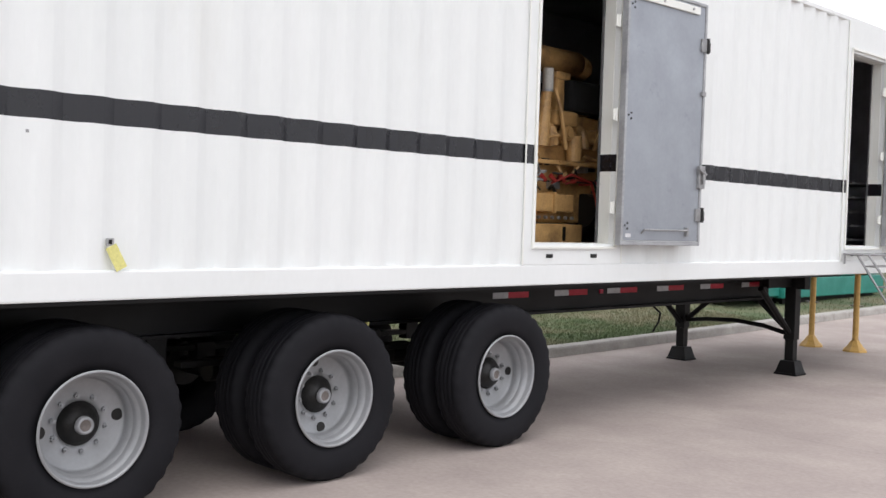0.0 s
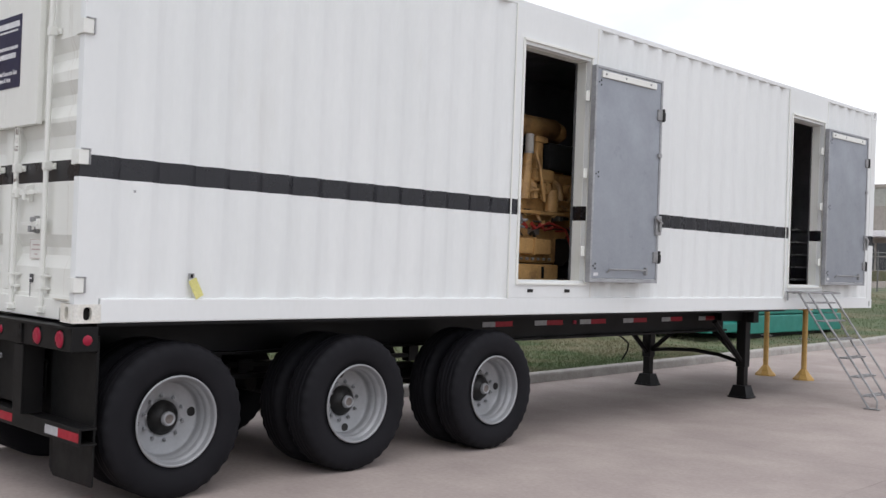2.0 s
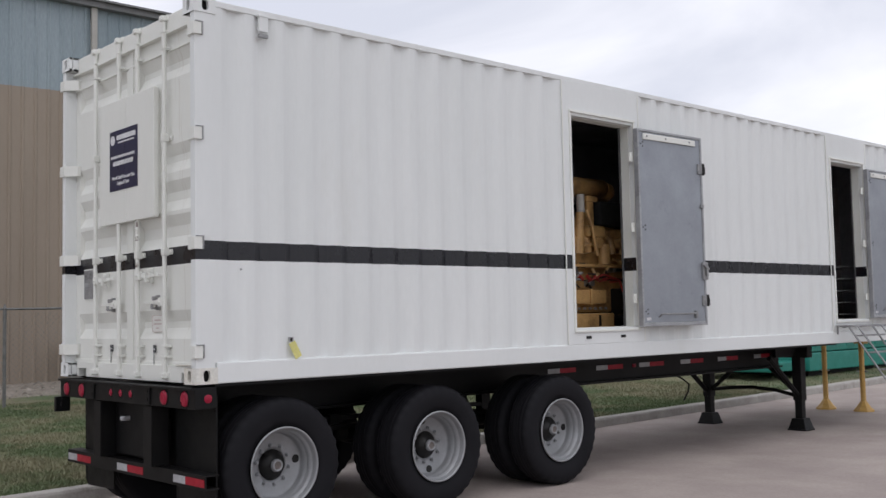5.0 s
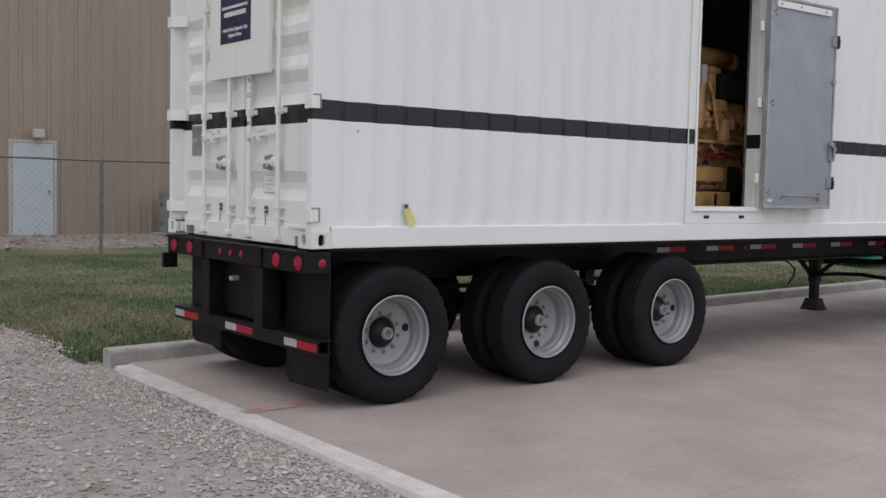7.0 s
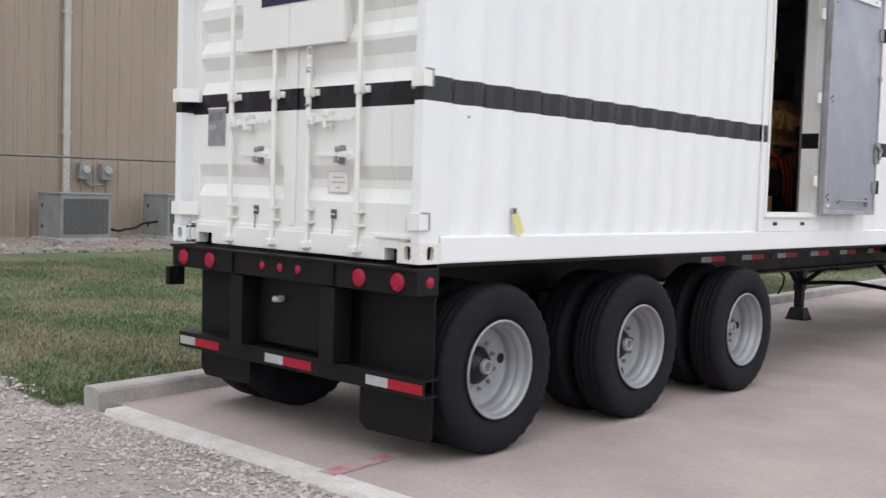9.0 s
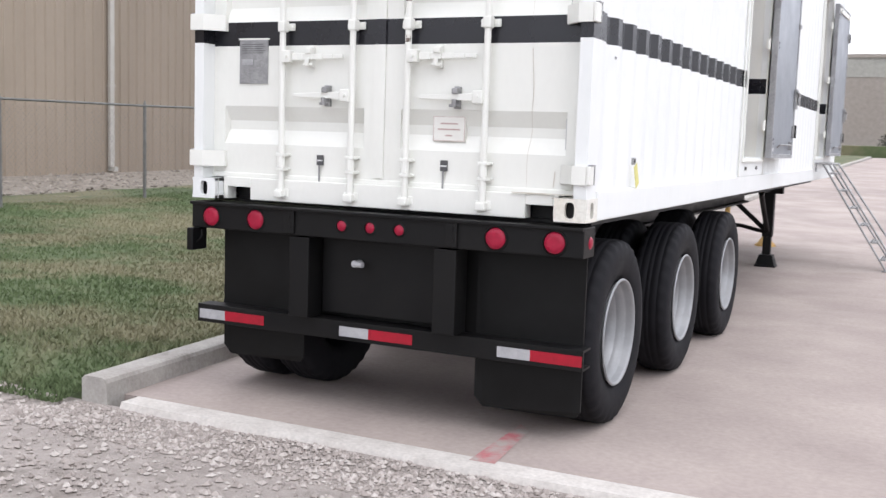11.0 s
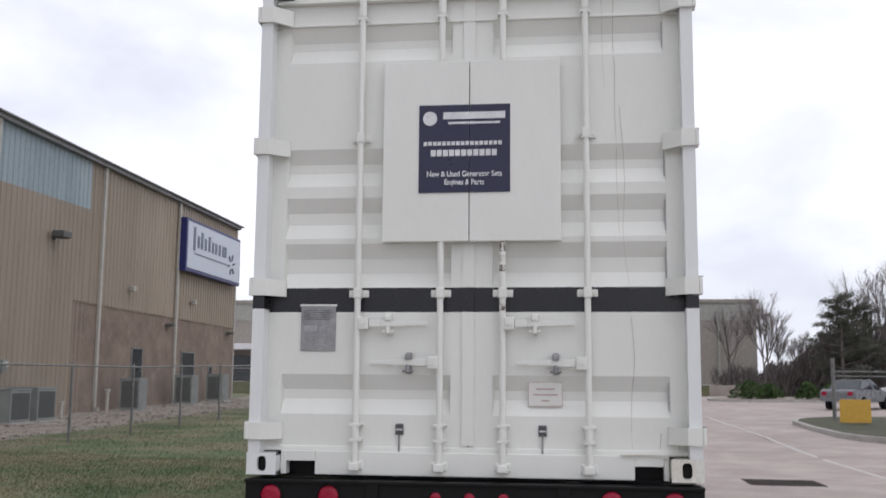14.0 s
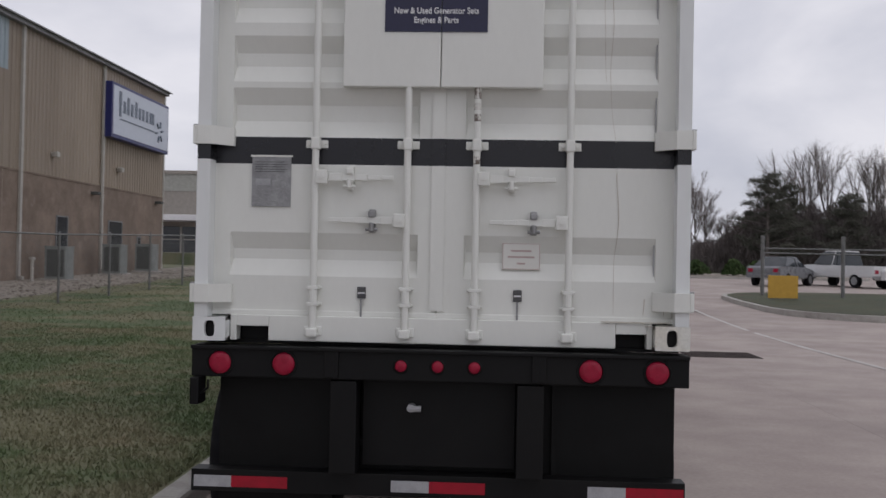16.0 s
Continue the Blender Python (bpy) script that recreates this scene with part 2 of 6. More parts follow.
SIGNBLUE = mat("blue_sign_box", (0.02, 0.025, 0.14), (0.018, 0.022, 0.12), rough=0.4, bump=0.0)
SIGNFACE = mat("pale_sign_face", (0.56, 0.60, 0.68), (0.53, 0.57, 0.65), rough=0.4, bump=0.0)
SIGNINK = mat("grey_blue_sign_letters", (0.14, 0.17, 0.22), (0.12, 0.15, 0.20), rough=0.5, bump=0.0)
YBOARD = mat("yellow_board", (0.58, 0.34, 0.045), (0.52, 0.30, 0.04), rough=0.5, bump=0.0)
PLATEM = mat("aluminium_data_plate", (0.36, 0.36, 0.36), (0.24, 0.24, 0.245), rough=0.45, metal=0.3, scale=14, fine=90, bump=0.0)
PAPER = mat("placard_paper", (0.74, 0.735, 0.69), (0.70, 0.69, 0.65), rough=0.6, bump=0.0, grain=0.05)
PINK = mat("faded_red_print", (0.56, 0.42, 0.39), rough=0.6, bump=0.0)
RUSTS = mat("rust_streak_paint", (0.42, 0.36, 0.28), (0.60, 0.57, 0.51), rough=0.8, scale=14, bump=0.0)
BEDDING = mat("pale_rubble_ground", (0.30, 0.265, 0.225), (0.22, 0.19, 0.16), rough=0.95, scale=3.0, fine=40, bump=0.7, dist=0.03,
              spots=(0.12, 0.10, 0.08), spot_scale=2.0, spot_lo=0.56, spot_hi=0.68)

# ---- mesh helpers ----
ORIGIN = {}


def thing(name, at, label, category, group="", kind=""):
    ob = new(name)
    ob.location = at
    ob.empty_display_size = 0.2
    ORIGIN[ob.name] = Vector(at)
    return tagged(ob, label, category, group, kind)


def part(name, bm, material, parent, label="", smooth=False):
    """Links a bmesh, built in world places, as one mesh under a thing or a part."""
    org = ORIGIN[parent.name]
    bmesh.ops.translate(bm, verts=bm.verts, vec=-org)
    me = bpy.data.meshes.new(name)
    bm.to_mesh(me)
    bm.free()
    me.materials.append(material)
    if smooth:
        me.polygons.foreach_set("use_smooth", [True] * len(me.polygons))
    ob = new(name, me)
    ob.parent = parent
    ORIGIN[ob.name] = org
    return tagged(ob, label)


def solo(name, bm, material, label, category, at=None, group="", kind="", smooth=False):
    """A top-level thing of one mesh."""
    at = Vector(at) if at else Vector((0, 0, 0))
    bmesh.ops.translate(bm, verts=bm.verts, vec=-at)
    me = bpy.data.meshes.new(name)
    bm.to_mesh(me)
    bm.free()
    me.materials.append(material)
    if smooth:
        me.polygons.foreach_set("use_smooth", [True] * len(me.polygons))
    ob = new(name, me)
    ob.location = at
    ORIGIN[ob.name] = at
    return tagged(ob, label, category, group, kind)


def bmnew():
    return bmesh.new()


def box(bm, x0, x1, y0, y1, z0, z1, bev=0.0, m=None):
    x0, x1 = sorted((x0, x1))
    y0, y1 = sorted((y0, y1))
    z0, z1 = sorted((z0, z1))
    g = bmesh.ops.create_cube(bm, size=1.0)["verts"]
    for v in g:
        v.co = Vector(((x0 + x1) / 2 + v.co.x * (x1 - x0), (y0 + y1) / 2 + v.co.y * (y1 - y0), (z0 + z1) / 2 + v.co.z * (z1 - z0)))
    if bev:
        es = list({e for v in g for e in v.link_edges})
        r = bmesh.ops.bevel(bm, geom=es, offset=bev, segments=2, affect="EDGES", profile=0.6)
        g = list({v for f in r["faces"] for v in f.verts} | {v for v in g if v.is_valid})
    if m is not None:
        bmesh.ops.transform(bm, matrix=m, verts=g)
    return bm


def rod(bm, p0, p1, r, seg=10, r2=None, cap=True):
    p0, p1 = Vector(p0), Vector(p1)
    d = p1 - p0
    m = Matrix.Translation((p0 + p1) / 2) @ d.to_track_quat("Z", "Y").to_matrix().to_4x4()
    bmesh.ops.create_cone(bm, cap_ends=cap, segments=seg, radius1=r, radius2=r if r2 is None else r2, depth=d.length, matrix=m)
    return bm


def lathe(bm, prof, centre, axis="x", seg=40):
    """Turns a profile of (along, radius) about an axis through centre."""
    rings = []
    c = Vector(centre)
    for a, r in prof:
        ring = []
        for i in range(seg):
            t = 2 * math.pi * i / seg
            u, w = r * math.cos(t), r * math.sin(t)
            p = (a, u, w) if axis == "x" else ((u, a, w) if axis == "y" else (u, w, a))
            ring.append(bm.verts.new(c + Vector(p)))
        rings.append(ring)
    for r0, r1 in zip(rings, rings[1:]):
        for i in range(seg):
            bm.faces.new((r0[i], r0[(i + 1) % seg], r1[(i + 1) % seg], r1[i]))
    return rings


def tube(bm, pts, r, seg=8):
    for a, b in zip(pts, pts[1:]):
        rod(bm, a, b, r, seg)
    for p in pts[1:-1]:
        bmesh.ops.create_icosphere(bm, subdivisions=1, radius=r, matrix=Matrix.Translation(p))
    return bm


def extrude(bm, poly, vec):
    """A prism over a closed polygon."""
    vec = Vector(vec)
    a = [bm.verts.new(p) for p in poly]
    b = [bm.verts.new(Vector(p) + vec) for p in poly]
    n = len(poly)
    bm.faces.new(a[::-1])
    bm.faces.new(b)
    for i in range(n):
        bm.faces.new((a[i], a[(i + 1) % n], b[(i + 1) % n], b[i]))
    bmesh.ops.recalc_face_normals(bm, faces=bm.faces)
    return bm


def sheet(bm, line, z0, z1):
    """An upright sheet over a plan polyline."""
    lo = [bm.verts.new((x, y, z0)) for x, y in line]
    hi = [bm.verts.new((x, y, z1)) for x, y in line]
    for i in range(len(line) - 1):
        bm.faces.new((lo[i], lo[i + 1], hi[i + 1], hi[i]))
    return bm


def holed(bm, m, w, h, hw, hh, thick, seg=24):
    """A plate w x h in the local xy plane with an oval hole through it, thick along local z; m places it."""
    outer, inner = [], []
    for i in range(seg):
        t = 2 * math.pi * (i + 0.5) / seg
        c, s = math.cos(t), math.sin(t)
        k = min(w / 2 / max(abs(c), 1e-6), h / 2 / max(abs(s), 1e-6))
        outer.append((c * k, s * k))
        e = 0.62
        inner.append((hw / 2 * math.copysign(abs(c) ** e, c), hh / 2 * math.copysign(abs(s) ** e, s)))
    for cx in (-1, 1):
        for cy in (-1, 1):
            j = min(range(seg), key=lambda q: (outer[q][0] - cx * w / 2) ** 2 + (outer[q][1] - cy * h / 2) ** 2)
            outer[j] = (cx * w / 2, cy * h / 2)
    L = [[bm.verts.new(m @ Vector((x, y, z))) for x, y in pts] for pts, z in ((outer, 0), (inner, 0), (outer, -thick), (inner, -thick))]
    for i in range(seg):
        j = (i + 1) % seg
        bm.faces.new((L[0][i], L[0][j], L[1][j], L[1][i]))
        bm.faces.new((L[1][i], L[1][j], L[3][j], L[3][i]))
        bm.faces.new((L[2][j], L[2][i], L[3][i], L[3][j]))
        bm.faces.new((L[0][j], L[0][i], L[2][i], L[2][j]))
    bmesh.ops.recalc_face_normals(bm, faces=bm.faces)
    return bm


def lettering(text, size, m, material, parent, name="lettering", label="", thick=0.001, wide=1.0, bold=0.0):
    """Words in the built-in font as a mesh part; m places the text's plane, centred."""
    cu = bpy.data.curves.new(name, "FONT")
    cu.body, cu.size, cu.align_x, cu.align_y, cu.extrude, cu.offset = text, size, "CENTER", "CENTER", thick, bold
    tmp = bpy.data.objects.new(name, cu)
    scene.collection.objects.link(tmp)
    me = bpy.data.meshes.new_from_object(tmp.evaluated_get(bpy.context.evaluated_depsgraph_get()))
    bpy.data.objects.remove(tmp)
    bpy.data.curves.remove(cu)
    me.transform(Matrix.Translation(-ORIGIN[parent.name]) @ m @ Matrix.Diagonal((wide, 1, 1, 1)))
    me.name = name
    me.materials.clear()
    me.materials.append(material)
    ob = new(name, me)
    ob.parent = parent
    ORIGIN[ob.name] = ORIGIN[parent.name]
    return tagged(ob, label)


def height(y):
    """The lot climbs gently away from the trailer's wheels."""
    return 0.0125 * max(0.0, min(y, 20.0) - 7.0) + 0.0255 * max(0.0, min(y, 36.0) - 20.0) + 0.019 * max(0.0, y - 36.0)


def lot(x, y):
    """The concrete drains a little towards +x beside the trailer."""
    k = min(max((x - KX) / 5.7, 0), 1) * min(max((26.0 - y) / 10.0, 0), 1)
    return height(y) * (1 - 0.72 * k)


# ---- ground ----
KX, KW, KH = -2.93, 0.19, 0.125       # kerb face, width, height
SLAB_Y = -0.42                         # rear edge of the concrete lot


def grid(xs, ys, zf):
    bm = bmesh.new()
    vs = [[bm.verts.new((x, y, zf(x, y))) for x in xs] for y in ys]
    for j in range(len(ys) - 1):
        for i in range(len(xs) - 1):
            bm.faces.new((vs[j][i], vs[j][i + 1], vs[j + 1][i + 1], vs[j + 1][i]))
    return bm


def lawn(x, y):
    t = min(max((KX - KW - x) / 14.3, 0), 1)
    edge = 0.11 * min(max((0.05 - y) / 0.6, 0), 1)
    return height(y) + 0.105 - edge + 0.22 * t + 0.03 * noise.noise((x * 0.5, y * 0.5, 0)) * min(1, t * 8)


far = [100, 160, 300, 600, 1500, 3000]
ys_all = [-3000, -600, -100, -30] + [-8 + 0.0 * i for i in range(1)] + [-0.6] + [i * 1.5 for i in range(0, 41)] + [72] + far
solo("ground", grid([-3000, -800, -200, -60, -17.4, KX - KW + 0.02, KX - 0.05, 8, 30, 100, 800, 3000], ys_all,
                    lambda x, y: min(height(y) * (0.2 if -2.9 < x < 9 and y < 30 else 1.0), 2.2) - 0.12), GRASSM, "dull winter ground reaching to the horizon", "ground", kind="structure")
lx = [-17.6 + i * 0.72 for i in range(20)] + [KX - KW - 0.12, KX - KW + 0.06]
ly = [-0.75, -0.6, -0.42, -0.3] + [i * 1.0 for i in range(0, 71)]
flare = lambda y: 0.09 * min(max((5 - y) / 5, 0), 1) + 0.11 * min(max((1 - y) / 1.4, 0), 1)   # the kerb's end turns out a little
turf = grid(lx, ly, lawn)
for v in turf.verts:
    if v.co.x > KX - KW - 0.2:
        v.co.y = max(v.co.y, SLAB_Y + 0.01)
        if v.co.y < SLAB_Y + 0.02:
            v.co.z = -0.05
        v.co.x += flare(v.co.y)
solo("lawn", turf, GRASSM, "patchy green and brown winter lawn behind the kerb", "lawn", kind="structure")
# pale rubble strip along the building
solo("rubble_strip", grid([-17.6, -16.5, -15.4, -14.2, -13.2], [i * 1.5 - 0.6 for i in range(0, 45)],
                          lambda x, y: lawn(x, y) + (0.03 if x < -13.5 else -0.05) + 0.03 * noise.noise((x, y, 4))), BEDDING,
     "pale stony bare strip along the building", "bare ground", kind="structure")
# gravel behind the slab


def gravel_z(x, y):
    """The gravel lies a little below the slab and rises to the lawn's edge."""
    up = min(max((y + 2.2) / 1.5, 0), 1) * min(max((KX - KW - x) / 0.5, 0), 1)
    return -0.03 + 0.012 * noise.noise((x, y, 1)) + 0.05 * up


gx = [-60, -30, -16] + [-12 + i * 0.8 for i in range(30)] + [20, 60]
gy = [-60, -30, -16] + [-10 + i * 0.8 for i in range(12)] + [-0.62, SLAB_Y - 0.17, SLAB_Y + 0.02]
solo("gravel", grid(gx, gy, lambda x, y: gravel_z(x, y)),
     GRAVELM, "loose pale gravel behind the concrete slab", "gravel", kind="structure")
# ---- kerb: lengths butted end to end ----
kerb = thing("kerb", (KX, 0, 0), "weathered pale concrete kerb along the lot", "kerb", kind="structure")
ky = SLAB_Y
for i in range(23):
    L = 1.62 if i == 0 else 3.05
    y0, y1 = ky + 0.004, ky + L - 0.004
    a, b = height(y0), height(y1)
    bm = bmnew()
    prof = [(KX + 0.015, -0.1), (KX, KH - 0.03), (KX - 0.012, KH - 0.008), (KX - 0.035, KH), (KX - KW + 0.02, KH), (KX - KW, KH - 0.02), (KX - KW, -0.1)]
    v0 = [bm.verts.new((x + flare(y0), y0, z + a)) for x, z in prof]
    v1 = [bm.verts.new((x + flare(y1), y1, z + b)) for x, z in prof]
    n = len(prof)
    bm.faces.new(v0[::-1])
    bm.faces.new(v1)
    for q in range(n):
        bm.faces.new((v0[q], v0[(q + 1) % n], v1[(q + 1) % n], v1[q]))
    bmesh.ops.recalc_face_normals(bm, faces=bm.faces)
    part("kerb_stone", bm, KERB, kerb)
    ky += L

# ---- container: shell ----
ZB, ZT, CW, CL = 1.19, 4.045, 2.438, 12.19
S0, S1 = 2.095, 2.235                       # black stripe
RZ0, RZ1 = ZB + 0.155, ZT - 0.06            # between the side rails
D1, D2 = (4.17, 5.17), (9.50, 10.42)        # side doorways
F1, F2 = (4.05, 5.28), (9.40, 10.53)        # flat panels that hold them
DZ = (1.505, 3.645)
can = thing("shipping_container", (-CW / 2, CL / 2, ZB), "white corrugated container with black stripe and open side doors", "container")


def corrugated(y0, y1, xo, xi, back=False):
    """Plan line of the pressed side sheet between y0 and y1."""
    n = max(1, round((y1 - y0 - 0.07) / 0.278))
    p = (y1 - y0 - 0.07) / n
    pts = [(xo, y0)]
    y = y0
    for _ in range(n):
        for a, x in ((0.066, xo), (0.072, xo - 0.0015), (0.132, xi + 0.0015), (0.138, xi), (p - 0.068, xi), (p - 0.062, xi + 0.0015), (p - 0.006, xo - 0.0015), (p - 0.001, xo)):
            pts.append((x, y + a))
        y += p
    pts.append((xo, y1))
    return pts


XO, XI = -0.006, -0.037
for y0, y1 in ((0.16, F1[0]), (F1[1], F2[0]), (F2[1], CL - 0.16)):
    line = corrugated(y0, y1, XO, XI)
    part("side_sheet", sheet(bmnew(), line, RZ0, S0), WHITE, can, smooth=True)
    part("side_sheet", sheet(bmnew(), line, S1, RZ1), WHITE, can, smooth=True)
    part("painted_stripe", sheet(bmnew(), line, S0, S1), STRIPE, can, "black painted stripe")
line = [(-CW - x, y) for x, y in corrugated(0.16, CL - 0.16, XO, XI)]
part("side_sheet", sheet(bmnew(), line, RZ0, RZ1), WHITE, can)


def panel_with_door(f, d):
    """Flat panel round a doorway, its lining, and its slice of stripe."""
    p = part("door_panel", box(bmnew(), -0.045, 0.006, d[0], d[1], DZ[1], RZ1), WHITE, can, "flat white steel panel round a doorway")
    for ya, yb, za, zb in ((f[0], d[0], RZ0, S0), (f[0], d[0], S1, RZ1), (d[1], f[1], RZ0, S0), (d[1], f[1], S1, RZ1), (d[0], d[1], RZ0, DZ[0])):
        part("panel_strip", box(bmnew(), -0.045, 0.006, ya, yb, za, zb), WHITE, p)
    for ya, yb in ((f[0], d[0]), (d[1], f[1])):
        part("painted_stripe", box(bmnew(), -0.045, 0.006, ya, yb, S0, S1), STRIPE, p)
    bm = bmnew()
    for za, zb in ((DZ[0], S0), (S1, DZ[1])):
        box(bm, -0.165, -0.046, d[1] - 0.004, d[1] + 0.03, za, zb)
        box(bm, -0.165, -0.046, d[0] - 0.03, d[0] + 0.004, za, zb)
    box(bm, -0.165, -0.046, d[0] - 0.03, d[1] + 0.03, DZ[1] - 0.004, DZ[1] + 0.03)
    box(bm, -0.165, -0.046, d[0] - 0.03, d[1] + 0.03, DZ[0] - 0.03, DZ[0] + 0.004)
    part("jamb", bm, CREAM, p, "cream painted door jamb")
    part("painted_stripe", box(bmnew(), -0.165, -0.046, d[1] - 0.004, d[1] + 0.03, S0, S1), STRIPE, p)
    part("painted_stripe", box(bmnew(), -0.165, -0.046, d[0] - 0.03, d[0] + 0.004, S0, S1), STRIPE, p)
    bm = bmnew()                                # raised lip round the opening
    for q in (box(bm, 0.006, 0.022, d[0] - 0.028, d[0] - 0.002, DZ[0] - 0.02, DZ[1] + 0.03, 0.003),
              box(bm, 0.006, 0.022, d[1] + 0.002, d[1] + 0.028, DZ[0] - 0.02, DZ[1] + 0.03, 0.003),
              box(bm, 0.006, 0.030, d[0] - 0.028, d[1] + 0.028, DZ[1] + 0.03, DZ[1] + 0.055, 0.003),
              box(bm, 0.006, 0.026, d[0] - 0.028, d[1] + 0.028, DZ[0] - 0.04, DZ[0] - 0.02, 0.003)):
        pass
    part("door_lip", bm, CREAM, p)
    bm = bmnew()
    box(bm, -0.160, -0.150, d[1] - 0.03, d[1] - 0.0045, DZ[0], DZ[1])
    part("door_seal", bm, RUBBER, p)
    for yy in (f[0], f[1]):                     # weld seams of the inset panel
        part("weld_seam", box(bmnew(), 0.004, 0.011, yy - 0.006, yy + 0.006, RZ0, RZ1), CREAM, p)
    # slots under the doorway: dark plates carry the shade as colour
    for yy in (d[0] + 0.15, d[1] - 0.30):
        part("slot_plate", box(bmnew(), 0.006, 0.012, yy, yy + 0.08, 1.395, 1.425, 0.004), HUBM, p, "small dark plate painting the shade of a slot")
    return p


panel_with_door(F1, D1)
panel_with_door(F2, D2)

# rails, posts, roof, floor, ends
part("bottom_rail", box(bmnew(), -0.07, 0.006, 0.17, CL - 0.17, ZB, RZ0, 0.012), WHITE, can)
part("bottom_rail", box(bmnew(), -CW - 0.014, -CW + 0.07, 0.17, CL - 0.17, ZB, RZ0, 0.008), WHITE, can)
part("top_rail", box(bmnew(), -0.06, 0.0, 0.16, CL - 0.16, RZ1, ZT - 0.012, 0.006), WHITE, can)
part("top_rail", box(bmnew(), -CW, -CW + 0.06, 0.16, CL - 0.16, RZ1, ZT - 0.012, 0.006), WHITE, can)
bm = bmnew()
n = 43
for i in range(n):                              # pressed roof with crosswise ribs
    y0 = 0.2 + i * (CL - 0.4) / n
    box(bm, -CW + 0.05, -0.05, y0 + 0.02, y0 + 0.16, ZT - 0.02, ZT - 0.003)
box(bm, -CW + 0.04, -0.04, 0.1, CL - 0.1, ZT - 0.045, ZT - 0.02)
part("roof", bm, WHITE, can)
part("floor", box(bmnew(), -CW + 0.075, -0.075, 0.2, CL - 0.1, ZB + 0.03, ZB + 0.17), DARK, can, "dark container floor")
part("front_wall", box(bmnew(), -CW + 0.16, -0.16, CL - 0.06, CL - 0.01, ZB, ZT - 0.05), WHITE, can)
for xx in (-0.16, -CW):
    for za, zb, mt in ((ZB + 0.118, S0, WHITE), (S0, S1, STRIPE), (S1, ZT - 0.118, WHITE)):
        for ya, yb in ((0.003, 0.16), (CL - 0.16, CL - 0.003)):
            if ya < 1:
                x0, x1 = (-0.066, 0.0) if xx > -1 else (-CW, -CW + 0.066)
            else:
                x0, x1 = xx, xx + 0.16
            part("corner_post" if mt is WHITE else "painted_stripe", box(bmnew(), x0, x1, ya, yb, za, zb), mt, can)
# insulated lining, with the doorways left open
def lining(*a):
    part("lining", box(bmnew(), *a), LINING, can, "grey sound-proof lining")


for ya, yb in ((0.12, D1[0] - 0.03), (D1[1] + 0.03, D2[0] - 0.03), (D2[1] + 0.03, CL - 0.07)):
    lining(-0.16, -0.06, ya, yb, ZB + 0.17, ZT - 0.05)
for d in (D1, D2):
    lining(-0.16, -0.06, d[0] - 0.03, d[1] + 0.03, DZ[1] + 0.035, ZT - 0.05)
    lining(-0.16, -0.06, d[0] - 0.03, d[1] + 0.03, ZB + 0.17, DZ[0] - 0.035)
lining(-CW + 0.06, -CW + 0.14, 0.12, CL - 0.07, ZB + 0.17, ZT - 0.05)
lining(-CW + 0.1, -0.1, 0.19, 0.24, ZB + 0.17, ZT - 0.05)
lining(-CW + 0.1, -0.1, CL - 0.12, CL - 0.065, ZB + 0.17, ZT - 0.05)
lining(-CW + 0.1, -0.1, 0.12, CL - 0.1, ZT - 0.09, ZT - 0.047)
lining(-CW + 0.1, -0.16, 8.2, 8.28, ZB + 0.17, ZT - 0.09)


def casting(x, y, z):
    """A corner casting with oval holes in its faces; x, y, z its outer low corner, signs by its place."""
    sx, sy = (1 if x > -1 else -1), (-1 if y < 6 else 1)
    w, l, h, th = 0.162, 0.178, 0.118, 0.028
    out = 0.006
    bm = bmnew()
    cx, cy, cz = x - sx * w / 2, y - sy * l / 2, z + h / 2
    # end face
    m = Matrix.Translation((cx, y + sy * out, cz)) @ Matrix(((1, 0, 0), (0, 0, sy), (0, 1, 0))).to_4x4()
    holed(bm, m, w, h, 0.052, 0.082, th)
    m = Matrix.Translation((x + sx * out, cy, cz)) @ Matrix(((0, 0, sx), (1, 0, 0), (0, 1, 0))).to_4x4()
    holed(bm, m, l - 2 * th * 0 - 0.001, h - 0.001, 0.056, 0.082, th)
    box(bm, x - sx * w, x + sx * (out - 0.001), y - sy * l, y + sy * (out - 0.001), z, z + 0.016)
    box(bm, x - sx * w, x + sx * (out - 0.001), y - sy * l, y + sy * (out - 0.001), z + h - 0.016, z + h)
    box(bm, x - sx * w, x - sx * (w - 0.016), y - sy * l, y - sy * 0.03, z, z + h)
    box(bm, x - sx * w, x - sx * 0.03, y - sy * l, y - sy * (l - 0.016), z, z + h)
    c = part("corner_casting", bm, RUSTC if z < 2 and x > -1 and y < 1 else WHITE, can, "white corner casting with oval holes")
    # added black block: paints the shade inside the casting's holes
    part("casting_hollow", box(bmnew(), x - sx * 0.03, x - sx * 0.14, y - sy * 0.03, y - sy * 0.15, z + 0.018, z + 0.100), BLACK, c)
    return c


for xx in (0.0, -CW):
    for yy in (0.0, CL):
        for zz in (ZB, ZT - 0.118):
            casting(xx, yy, zz)

